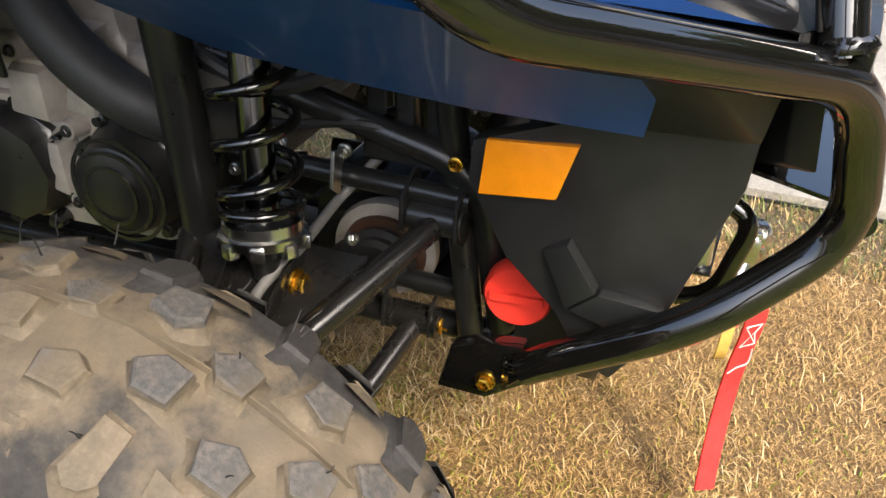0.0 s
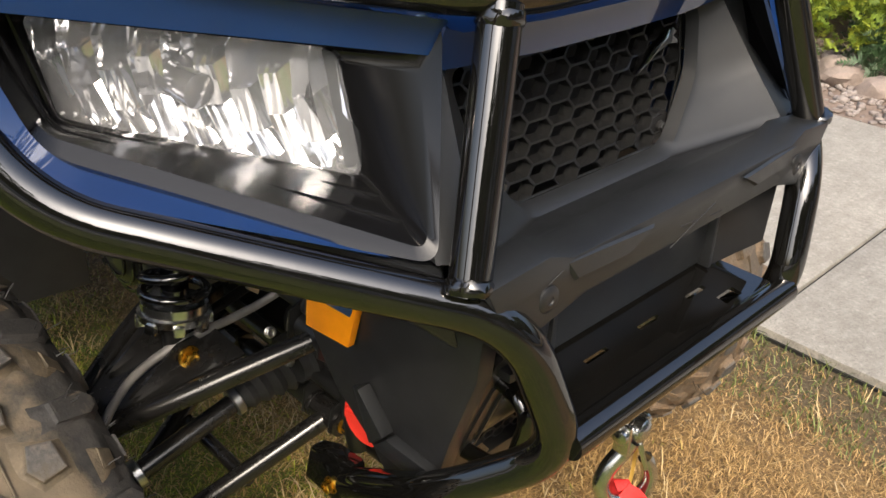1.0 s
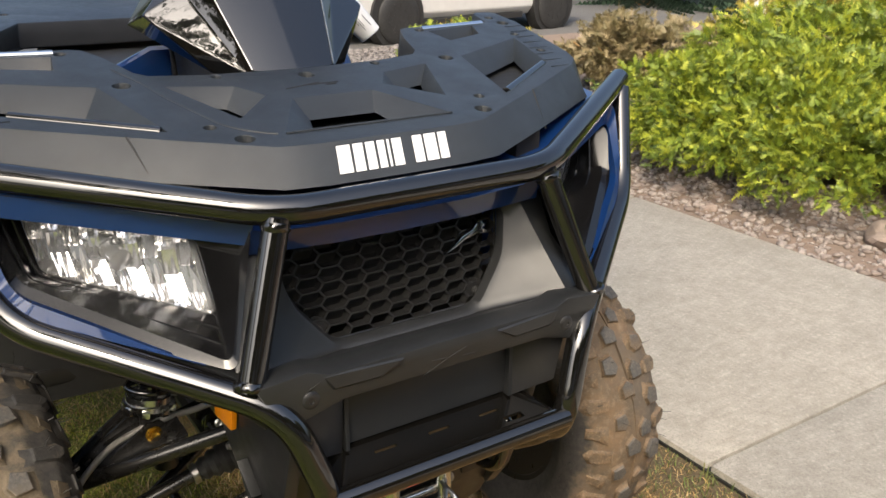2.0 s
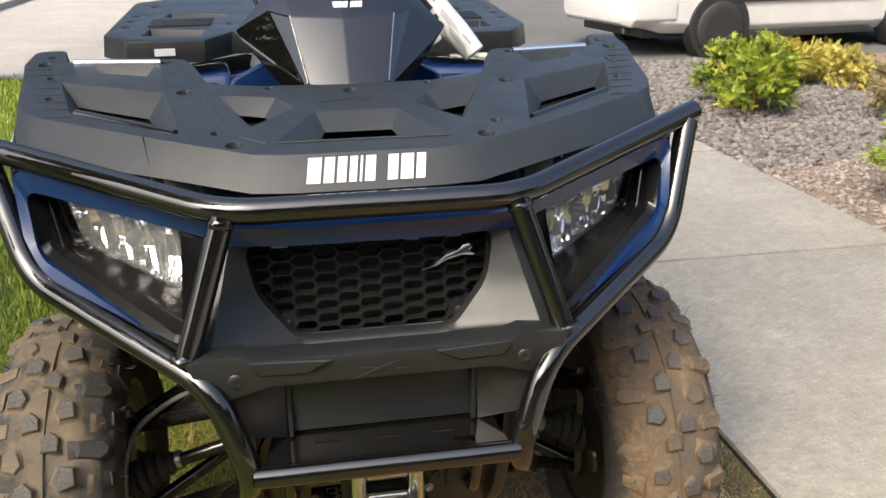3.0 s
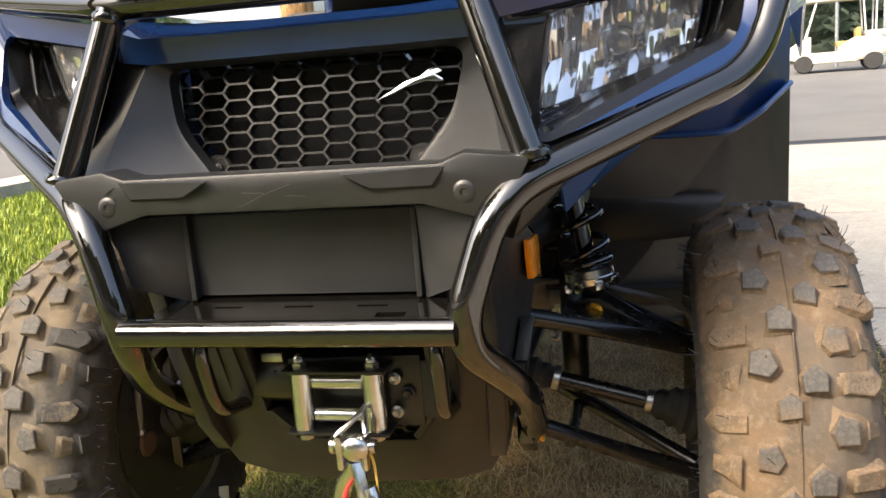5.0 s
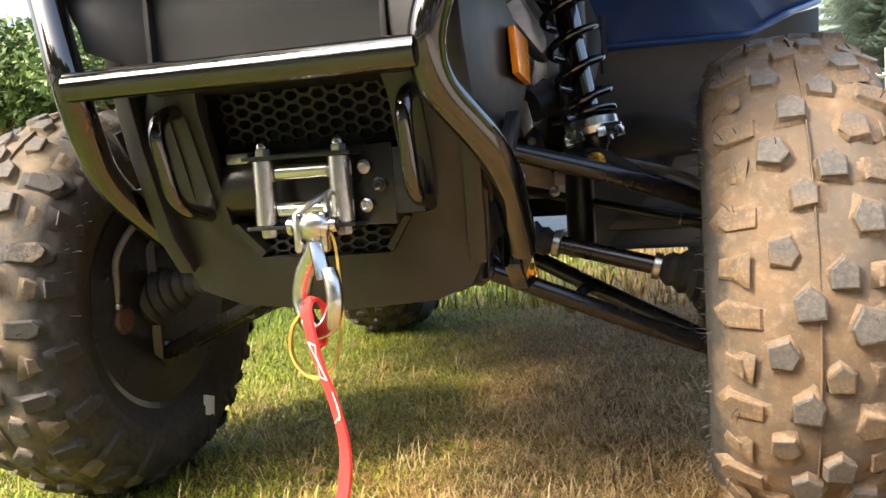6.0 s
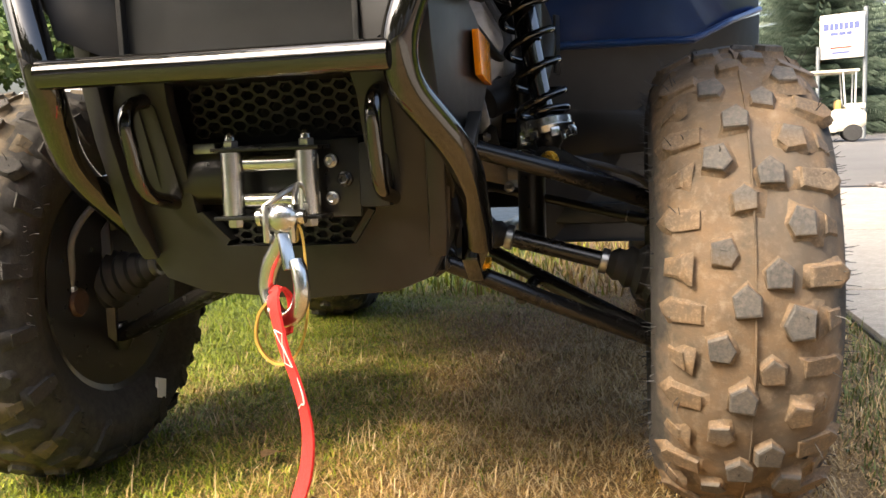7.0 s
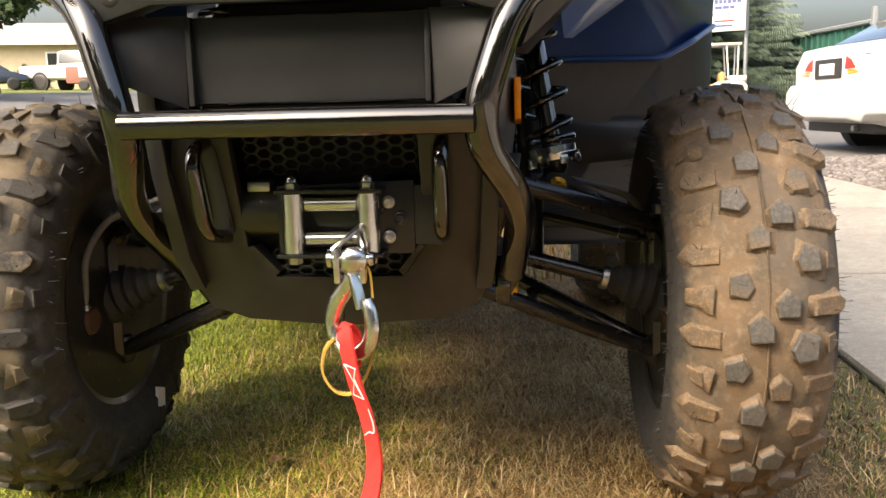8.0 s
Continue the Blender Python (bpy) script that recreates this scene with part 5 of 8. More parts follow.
for s in (-1, 1):
    bm = hull(bmesh.new(), mirror([(0.20, 0.98, 0.90), (0.58, 1.00, 0.84), (0.60, 1.65, 0.86), (0.20, 1.75, 0.90), (0.20, 0.98, 0.80), (0.60, 0.98, 0.74), (0.61, 1.65, 0.78), (0.2, 1.75, 0.8)], s))
    rear = part("rear_fender", bevel(bm, 0.02, 2), blue_paint, atv, "glossy blue rear fender")
    bm = hull(bmesh.new(), mirror([(0.24, 0.84, 0.915), (0.52, 0.83, 0.905), (0.585, 0.96, 0.90), (0.26, 1.05, 0.92), (0.24, 0.80, 0.80), (0.55, 0.80, 0.78), (0.60, 1.0, 0.76), (0.26, 1.05, 0.80)], s))
    part("fender_nose", bevel(bm, 0.02, 3), blue_paint, rear)
    part("floor_board", block(min(s * 0.20, s * 0.60), max(s * 0.20, s * 0.60), 0.48, 1.02, 0.335, 0.375, 0.008), black_plastic, atv, "black ribbed plastic foot board")


rr = [(0.0, 0.98), (0.24, 0.98), (0.30, 0.86), (0.495, 0.86), (0.565, 0.98), (0.575, 1.62), (0.45, 1.74), (0.0, 1.76)]
rr_out = rr + [(-x, y) for x, y in rr[::-1] if x > 0]
rr_holes = [([(-0.14, 1.50), (-0.12, 1.64), (0.12, 1.64), (0.14, 1.50)], 0.02)]
for s in (-1, 1):
    rr_holes.append(([(s * x, y) for x, y in ((0.32, 0.93), (0.31, 1.04), (0.46, 1.06), (0.47, 0.95))], 0.015))
    rr_holes.append(([(s * x, y) for x, y in ((0.27, 1.25), (0.26, 1.34), (0.44, 1.36), (0.45, 1.27))], 0.015))
    rr_holes += [(disc(s * x, y, 0.012), 0.0) for x, y in ((0.53, 1.1), (0.53, 1.2), (0.53, 1.3), (0.25, 1.12), (0.5, 1.5))]
bm = plate_with_holes(rr_out, rr_holes, rr_z, 0.05, -0.006, lambda x, y: rr_z(x, y) - 0.055)
rear_rack = part("rear_rack", bevel(bm, 0.004, 2, 40), black_plastic, atv, "matt charcoal plastic rear cargo rack")
part("rack_floor", plate_with_holes([(x * 0.97, 1.3 + (y - 1.3) * 0.96) for x, y in rr_out], [], lambda x, y: 0.95, 0.006), inner_black, rear_rack)
for s in (-1, 1):
    for i in range(5):
        part("rack_slat", block(-0.085, 0.085, -0.006, 0.006, 0.0, 0.006, 0.002, m=pose(s * 0.385, 1.10 + i * 0.028, rr_z(0, 1.10 + i * 0.028) - 0.002)), black_plastic, rear_rack)
part("warning_label", block(-0.425, -0.375, 0.852, 0.856, 0.960, 0.978, 0), label_white, rear_rack, "small white warning label")

# ---- wheels ----
TYRE = [(0.100, 0.208), (0.103, 0.230), (0.097, 0.255), (0.079, 0.2790), (0.047, 0.2945), (0.0, 0.300)]


def crown(u, wide=1.0):
    """Radius and slope of the tread at a place across the tyre."""
    a = abs(u) / wide
    for (u1, r1), (u0, r0) in zip(TYRE[1:], TYRE[2:]):
        if u0 <= a <= u1:
            t = (a - u0) / (u1 - u0)
            return r0 + (r1 - r0) * t, math.atan2(r0 - r1, (u1 - u0) * wide)
    return TYRE[1][1], 1.2


def knob_mesh(name, poly, height, taper, facet=0.0, seed=1, material=None):
    """A worn block with a skirt of packed mud round its foot."""
    rng = random.Random(seed)
    bm = bmesh.new()
    rings = []
    for k, z, wob in ((1 + taper * 1.9, -0.004, 0.004), (1 + taper * 0.75, 0.0008, 0.003), (1 + taper * 0.30, height * 0.50, 0.0014), (1.03, height * 0.93, 0.0009), (0.90, height, 0.0006)):
        rings.append([bm.verts.new((x * k + rng.uniform(-wob, wob), y * k + rng.uniform(-wob, wob), z + facet * y)) for x, y in poly])
    n = len(poly)
    for a, b in zip(rings, rings[1:]):
        for k in range(n):
            bm.faces.new((a[k], a[(k + 1) % n], b[(k + 1) % n], b[k]))
    bm.faces.new(rings[-1])
    bmesh.ops.recalc_face_normals(bm, faces=bm.faces)
    for f in bm.faces:
        f.smooth = f.calc_center_median().z < height * 0.45
    me = bpy.data.meshes.new(name)
    bm.to_mesh(me)
    bm.free()
    me.materials.append(material)
    return me


pent = [(-0.0145, -0.0125), (0.007, -0.017), (0.016, -0.0035), (0.007, 0.017), (-0.0135, 0.012)]
house = [(-0.0125, -0.0145), (0.0125, -0.0135), (0.0145, 0.0055), (0.001, 0.018), (-0.0135, 0.007)]
lug = [(-0.025, -0.011), (0.008, -0.013), (0.017, -0.006), (0.020, 0.003), (0.011, 0.012), (-0.025, 0.010)]
shoulder = [(-0.022, -0.010), (0.012, -0.010), (0.021, -0.006), (0.021, 0.006), (0.012, 0.010), (-0.022, 0.010)]
stub = [(-0.012, -0.009), (0.010, -0.007), (0.010, 0.007), (-0.012, 0.009)]
flip = lambda p: [(-x, y) for x, y in p[::-1]]
knob_kinds = {}
for n, (key, p, h, tp) in enumerate((("a", pent, 0.0135, 0.34), ("b", house, 0.0135, 0.34), ("c", flip(house), 0.0135, 0.34), ("d", flip(pent), 0.0135, 0.34), ("l", flip(lug), 0.0080, 0.30), ("r", lug, 0.0080, 0.30), ("s", shoulder, 0.0050, 0.25), ("t", stub, 0.0035, 0.5))):
    for dry, material in ((False, knob_rubber), (True, dusty_knob)):
        knob_kinds[key, dry] = [knob_mesh("tread_block", [(x * q * 0.98, y * q * 0.98) for x, y in p], h * g, tp, f, n * 7 + v, mud_lug if key in "lrst" and not dry else dusty_lug if key in "rs" else material) for v, (q, g, f) in enumerate(((1.0, 1.0, 0.0), (0.94, 0.85, 0.05), (1.04, 1.05, -0.05), (0.9, 0.7, 0.08)))]
ROWS_ACROSS = (("a", -0.031, 14.0), ("b", -0.0095, 4.0), ("c", 0.0205, 9.6), ("d", 0.0455, -0.8), ("l", -0.071, 1.0), ("r", 0.074, 9.6), ("s", -0.0985, 12.0), ("s", 0.0985, 1.5), ("t", -0.079, 11.0), ("t", 0.081, 0.0))


def build_wheel(at, steer, side, wide=1.0):
    """A wheel whose axle is its x axis; the camera's front is at -y."""
    prof = [(-u * wide, r) for u, r in ((0.070, 0.168), (0.082, 0.172), (0.096, 0.205))] + [(-u * wide, r) for u, r in TYRE] + [(u * wide, r) for u, r in TYRE[-2::-1]] + [(u * wide, r) for u, r in ((0.096, 0.205), (0.082, 0.172), (0.070, 0.168))]
    fine = []
    for (u0, r0), (u1, r1) in zip(prof, prof[1:]):
        cuts = 5 if min(r0, r1) > 0.24 else 1
        fine += [(u0 + (u1 - u0) * c / cuts, r0 + (r1 - r0) * c / cuts) for c in range(cuts)]
    bm = lathe(fine + [prof[-1]], 150, "X", closed=True)
    for v in bm.verts:
        rr = math.hypot(v.co.y, v.co.z)
        if rr > 0.26:
            k = 1 + 0.014 * (noise.noise(v.co * 14) + 0.7 * noise.noise(v.co * 38) + 0.35 * noise.noise(v.co * 90))
            v.co.y, v.co.z = v.co.y * k, v.co.z * k
    wheel = part("wheel", bm, tyre_rubber if side > 0 else dusty_rubber, atv, "muddy knobbly off-road tyre on a black rim", 60)
    wheel.matrix_basis = Matrix.Translation(at) @ pose(0, 0, 0, 0, 0, steer)
    # rim: barrel, inner lip and a pierced disc
    w = wide
    bm = lathe([(-0.080 * w, 0.172), (-0.084 * w, 0.176), (-0.082 * w, 0.166), (-0.062 * w, 0.158), (-0.055 * w, 0.148), (0.03, 0.140), (0.045, 0.150), (0.080 * w, 0.166), (0.084 * w, 0.176), (0.080 * w, 0.172)], 56, "X", closed=False)
    part("rim", bm, frame_black, wheel, "black steel rim")
    o = 0.035 * side
    bm = lathe([(o - 0.006, 0.0), (o - 0.006, 0.06), (o + 0.004 * side, 0.09), (o, 0.142), (o + 0.004, 0.142), (o + 0.008 * side, 0.09), (o + 0.004, 0.06), (o + 0.006, 0.0)], 40, "X")
    part("rim_disc", bm, frame_black, wheel)
    for k in range(4):
        a = k * math.pi / 2 + 0.4
        part("lug_nut", rod_profile((o, 0.055 * math.cos(a), 0.055 * math.sin(a)), (o + 0.028 * side, 0.055 * math.cos(a), 0.055 * math.sin(a)), ((0, 0.011), (0.8, 0.010), (1, 0.006)), 6), steel, wheel)
    knob_spots = []
    for key, u, ph in ROWS_ACROSS:
        uu = u * wide * (1 if side > 0 else -1)
        kind = key if side > 0 else {"a": "d", "d": "a", "b": "c", "c": "b", "l": "r", "r": "l", "s": "s", "t": "t"}[key]
        if key == "s" and (side > 0 or uu < 0):
            continue
        r, slope = crown(uu, wide)
        for k in range(18):
            th = radians(ph + 20 * k + random.uniform(-0.6, 0.6))
            jig = random.uniform(-0.003, 0.003)
            # local frame: x across, y round the tyre, z outwards
            out = Vector((0, -math.cos(th), math.sin(th)))
            rnd = Vector((0, math.sin(th), math.cos(th)))
            ax = Vector((1, 0, 0))
            tilt = slope * (1 if uu > 0 else -1)
            z = (out * math.cos(tilt) + ax * math.sin(tilt)).normalized()
            x = rnd.cross(z).normalized()
            y = z.cross(x)
            m = Matrix((x, y, z)).transposed().to_4x4()
            m.translation = out * (r - 0.001) + ax * (uu + jig)
            ob = new("tread_block", random.choice(knob_kinds[kind, side < 0]))
            ob.parent = wheel
            long_way = 180 if key in "st" and uu < 0 else 0
            ob.matrix_basis = m @ pose(0, 0, random.uniform(-0.002, 0.0005), 0, 0, long_way + random.uniform(-7, 7))
            knob_spots.append((m.translation.copy(), z.copy(), key))
    # moulding hairs left on the rubber
    bm = bmesh.new()
    rng = random.Random(5 if side > 0 else 9)
    rv = lambda k: Vector((rng.uniform(-k, k), rng.uniform(-k, k), rng.uniform(-k, k)))
    roots = []
    for at, z, key in knob_spots:
        for _ in range(rng.choice((1, 2, 3)) if key in "lr" else rng.choice((0, 0, 1))):
            roots.append((at + z * (0.010 if key not in "st" else 0.006) + rv(0.009), z))
    for _ in range(420):
        th = rng.uniform(0, 2 * math.pi)
        u = rng.choice((-1, 1)) * rng.uniform(0.088, 0.103) * wide
        out = Vector((0, -math.cos(th), math.sin(th)))
        roots.append((out * rng.uniform(0.225, 0.250) + Vector((u, 0, 0)), Vector((math.copysign(1.0, u), 0, 0)) + out * 0.35))
    for p, z in roots:
        q = p + (z + rv(0.4)).normalized() * rng.uniform(0.007, 0.018)
        sweep(bm, [p - z * 0.003, (p + q) / 2 + rv(0.0016), q], 0.0007, 3, 0.0004)
    tagged(part("rubber_hair", bm, rubber, wheel), kind="stuff")
    # mould seam round the middle of the tread
    part("mould_seam", lathe([(0.0006, 0.2985), (0.001, 0.3035), (0.0022, 0.3035), (0.0026, 0.2985)], 90, "X", closed=True), tyre_rubber if side > 0 else dusty_rubber, wheel)
    return wheel


STEER = 0.0
build_wheel((0.506, 0.0, 0.305), STEER, 1)
wheel_l = build_wheel((-0.506, 0.0, 0.305), STEER, -1)
wall = [(0.070, -0.180), (0.091, -0.188), (0.080, -0.219), (0.059, -0.211)]
reach = lambda y, z: 0.1000 + (math.hypot(y, z) - 0.208) * 0.13
part("tyre_label", slab_of([(reach(y, z) + 0.0016, y, z) for y, z in wall], [(reach(y, z) - 0.004, y, z) for y, z in wall]), label_white, wheel_l, "small white paper tyre label")
for s in (-1, 1):
    build_wheel((s * 0.50, 1.27, 0.305), 0.0, s, 1.22)

# ---- front suspension ----
susp = part("front_frame", block(-0.075, 0.075, -0.14, 0.30, 0.335, 0.352, 0.006), frame_black, atv, "black steel front frame")
for s in (-1, 1):
    M = lambda *p: mirror(p, s)
    part("frame_rail", tube(fillet(M((0.125, -0.18, 0.36), (0.150, -0.16, 0.55), (0.150, 0.30, 0.66), (0.16, 0.60, 0.70)), 0.05), 0.015, 14), frame_black, susp)
    part("frame_rail", tube(fillet(M((0.120, -0.20, 0.345), (0.120, 0.30, 0.325), (0.16, 0.95, 0.325)), 0.05), 0.015, 14), frame_black, susp)
    part("frame_post", tube(M((0.135, -0.15, 0.34), (0.150, -0.13, 0.62)), 0.014, 12), frame_black, susp)
    part("frame_post", tube(M((0.235, 0.085, 0.335), (0.235, 0.105, 0.86)), 0.021, 16), frame_black, susp)
    part("shock_bracket", extrude(M((0.14, 0.0, 0.80), (0.26, 0.0, 0.83), (0.27, 0.0, 0.78), (0.15, 0.0, 0.70)), (0, 0.05, 0), 0.003), frame_black, susp)
    part("frame_rail", tube(M((0.158, -0.155, 0.520), (0.158, 0.160, 0.525)), 0.011, 12), frame_black, susp)
    part("frame_rail", tube(M((0.130, -0.150, 0.395), (0.125, 0.150, 0.395)), 0.011, 12), frame_black, susp)
    for y in (-0.150, -0.096, 0.106, 0.160):
        part("arm_bracket", extrude(M((0.140, y, 0.545), (0.182, y, 0.522), (0.186, y, 0.490), (0.168, y, 0.474), (0.132, y, 0.480)), (0, 0.004, 0), 0.001), frame_black, susp)
        part("arm_bracket", extrude(M((0.100, y + 0.044, 0.385), (0.140, y + 0.044, 0.368), (0.146, y + 0.044, 0.336), (0.128, y + 0.044, 0.322), (0.098, y + 0.044, 0.330)), (0, 0.004, 0), 0.001), frame_black, susp)
    part("slotted_plate", plate_with_holes([(-0.040, -0.05), (0.040, -0.05), (0.030, 0.05), (-0.040, 0.05)], [([(-0.026, -0.03), (-0.014, -0.03), (-0.014, 0.03), (-0.026, 0.03)], 0.0), ([(0.004, -0.03), (0.016, -0.03), (0.014, 0.03), (0.004, 0.03)], 0.0)], lambda x, y: 0.0, 0.004), frame_black, susp).matrix_basis = Matrix.Translation((s * 0.146, -0.080, 0.590)) @ pose(0, 0, 0, 90, 0, 90)
    part("hanger_strap", tube(fillet(M((0.150, -0.150, 0.640), (0.172, -0.120, 0.636), (0.180, -0.060, 0.632), (0.160, -0.010, 0.655)), 0.02), 0.0035, 8), steel, susp)
    for y, z in ((-0.142, 0.560), (-0.030, 0.553), (0.040, 0.548), (0.098, 0.508), (-0.062, 0.430)):
        bolt(susp, M((0.166, y, z))[0], (s, 0, 0), 0.006, steel if z < 0.555 else gold_bolt, "frame_bolt")
    upper_bolts = susp
    part("hose_bracket", extrude(M((0.168, -0.03, 0.555), (0.186, -0.03, 0.560), (0.194, -0.03, 0.525), (0.180, -0.03, 0.512)), (0, 0.004, 0), 0.001), steel, susp)
    # lower wishbone
    lower = part("lower_arm", tube(fillet(M((0.128, -0.085, 0.343), (0.30, -0.040, 0.266), (0.428, -0.004, 0.212)), 0.05), 0.0125, 16), satin_black, atv, "black tubular lower wishbone")
    part("arm_tube", tube(fillet(M((0.128, 0.140, 0.343), (0.30, 0.07, 0.266), (0.428, 0.012, 0.212)), 0.05), 0.0125, 16), satin_black, lower)
    part("arm_brace", tube(M((0.235, -0.062, 0.286), (0.235, 0.095, 0.286)), 0.009, 12), satin_black, lower)
    for y in (-0.082, 0.140):
        part("arm_bush", rod_profile(M((0.128, y - 0.03, 0.343))[0], M((0.128, y + 0.03, 0.343))[0], ((0, 0.014), (0.02, 0.017), (0.12, 0.017), (0.14, 0.0155), (0.86, 0.0155), (0.88, 0.017), (0.98, 0.017), (1, 0.014))), satin_black, lower)
    bolt(lower, M((0.128, -0.113, 0.343))[0], (0, -1, 0), 0.0085)
    bolt(upper_bolts, M((0.172, -0.034, 0.459))[0], (0.2 * s, -1, 0.4), 0.006, steel, "pinch_bolt")
    bolt(upper_bolts, M((0.218, -0.034, 0.437))[0], (0, -1, 0.3), 0.006, steel, "pinch_bolt")
    # upper wishbone
    upper = part("upper_arm", tube(fillet(M((0.170, -0.125, 0.497), (0.300, -0.070, 0.455), (0.425, -0.004, 0.405)), 0.05), 0.0125, 16), satin_black, atv, "black tubular upper wishbone")
    part("arm_tube", tube(fillet(M((0.170, 0.135, 0.497), (0.300, 0.075, 0.455), (0.425, 0.008, 0.405)), 0.05), 0.0125, 16), satin_black, upper)
    for y in (-0.125, 0.135):
        part("arm_bush", rod_profile(M((0.165, y - 0.028, 0.499))[0], M((0.165, y + 0.028, 0.499))[0], ((0, 0.014), (0.02, 0.016), (0.98, 0.016), (1, 0.014))), frame_black, upper)
    web = M((0.235, -0.085, 0.488), (0.420, -0.006, 0.414), (0.420, 0.006, 0.414), (0.235, 0.085, 0.488))
    part("arm_web", extrude(web, (0, 0, -0.005), 0.001), satin_black, upper)
    ear = M((0.250, -0.030, 0.478), (0.262, -0.030, 0.492), (0.283, -0.030, 0.490), (0.345, -0.030, 0.448), (0.30, -0.030, 0.452))
    part("shock_ear", extrude(ear, (0, 0.005, 0), 0.001), satin_black, upper)
    part("shock_ear", extrude([(x, 0.028, z) for x, _, z in ear], (0, 0.005, 0), 0.001), satin_black, upper)
    bolt(upper, M((0.274, -0.032, 0.472))[0], (0, -1, 0), 0.0105)
    # coil-over damper
    a, b = Vector(M((0.276, -0.004, 0.472))[0]), Vector(M((0.218, 0.022, 0.800))[0])
    damper = part("damper", rod_profile(a, b, ((0.0, 0.012), (0.05, 0.014), (0.07, 0.019), (0.16, 0.020), (0.165, 0.0125), (0.62, 0.0125), (0.63, 0.0165), (0.98, 0.0165), (1, 0.012))), frame_black, atv, "black coil over front damper")
    part("rod_shine", rod_profile(a + (b - a) * 0.17, a + (b - a) * 0.98, ((0, 0.0150), (0.40, 0.0150), (0.41, 0.0175), (1, 0.0175)), 24), dark_chrome, damper)
    bm = rod_profile(a + (b - a) * 0.10, a + (b - a) * 0.175, ((0, 0.024), (0.1, 0.038), (0.45, 0.040), (0.5, 0.036), (0.9, 0.036), (1, 0.030)), 28)
    part("spring_collar", bm, zinc, damper, "notched zinc spring collar")
    for k in range(8):
        ang = k * math.pi / 4
        m = aim(a + (b - a) * 0.085, b)
        part("collar_notch", block(-0.006, 0.006, 0.030, 0.041, 0.0, 0.012, 0.001, m=m @ pose(0, 0, 0, 0, 0, math.degrees(ang))), zinc, damper)
    m = aim(a + (b - a) * 0.175, b)
    length = (b - a).length * 0.80
    pts = []
    N = 200
    for k in range(N + 1):
        t = k / N
        climb = 0.10 * t + 0.90 * max(0.0, t - 0.12) / 0.88 if t < 1 else 1.0
        ang = t * 2 * math.pi * 6.6
        pts.append(m @ Vector((0.034 * math.cos(ang), 0.034 * math.sin(ang), 0.008 + climb * length * 0.95)))
    part("coil_spring", tube(pts, 0.0055, 10), black_paint, damper, "glossy black coil spring")
    # drive shaft with rubber boots
    p, q = Vector(M((0.10, -0.012, 0.395))[0]), Vector(M((0.455, -0.008, 0.300))[0])
    ribs = lambda t0, t1, r0, r1: [(t0 + (t1 - t0) * i / 8, (r0 + (r1 - r0) * i / 8) * (1.0 if i % 2 else 0.82)) for i in range(9)]
    shaft = part("drive_shaft", rod_profile(p, q, [(0.0, 0.030), (0.06, 0.034), (0.10, 0.034)] + ribs(0.11, 0.30, 0.036, 0.018) + [(0.31, 0.0115), (0.70, 0.0115)] + ribs(0.71, 0.90, 0.02, 0.046) + [(0.92, 0.048), (1.0, 0.048)], 28), rubber, atv, "black drive shaft with ribbed rubber boots")
    part("boot_clamp", rod_profile(p + (q - p) * 0.305, p + (q - p) * 0.335, ((0, 0.0165), (0.1, 0.018), (0.9, 0.018), (1, 0.0165)), 24), steel, shaft)
    part("boot_clamp", rod_profile(p + (q - p) * 0.675, p + (q - p) * 0.705, ((0, 0.0165), (0.1, 0.018), (0.9, 0.018), (1, 0.0165)), 24), steel, shaft)
    part("shaft_bar", rod_profile(p + (q - p) * 0.33, p + (q - p) * 0.69, ((0, 0.0125), (1, 0.0125)), 20), satin_black, shaft)
    # knuckle, brake and hose
    kn = part("knuckle", bevel(hull(bmesh.new(), M((0.415, -0.02, 0.405), (0.435, 0.02, 0.405), (0.415, -0.025, 0.205), (0.445, 0.025, 0.205), (0.455, -0.05, 0.34), (0.455, 0.05, 0.34), (0.455, -0.05, 0.25), (0.455, 0.05, 0.25), (0.425, 0.0, 0.3))), 0.004), frame_black, atv, "black steering knuckle with disc brake")
    part("ball_joint", rod_profile(M((0.425, 0.002, 0.192))[0], M((0.425, 0.002, 0.235))[0], ((0, 0.012), (0.3, 0.019), (0.8, 0.017), (1, 0.012))), frame_black, kn)
    part("ball_joint", rod_profile(M((0.424, 0.002, 0.385))[0], M((0.424, 0.002, 0.425))[0], ((0, 0.012), (0.2, 0.017), (0.8, 0.017), (1, 0.010))), frame_black, kn)
    part("joint_nut", rod_profile(M((0.424, 0.002, 0.425))[0], M((0.424, 0.002, 0.440))[0], ((0, 0.008), (0.9, 0.008), (1, 0.006)), 6), steel, kn)
    part("brake_disc", rod_profile(M((0.470, 0.0, 0.305))[0], M((0.476, 0.0, 0.305))[0], ((0, 0.05), (0.01, 0.095), (0.99, 0.095), (1, 0.05)), 40), steel, kn)
    part("caliper", block(*sorted((s * 0.435, s * 0.492)), -0.122, -0.075, 0.235, 0.335, 0.008), frame_black, kn, "black cast brake caliper")
    part("caliper_piston", rod_profile(M((0.420, -0.098, 0.286))[0], M((0.44, -0.098, 0.286))[0], ((0, 0.018), (0.2, 0.022), (1, 0.022))), rust_brown, kn)
    bolt(kn, M((0.434, -0.098, 0.325))[0], (-s, 0, 0), 0.007, steel)
    bolt(kn, M((0.434, -0.098, 0.247))[0], (-s, 0, 0), 0.007, steel)
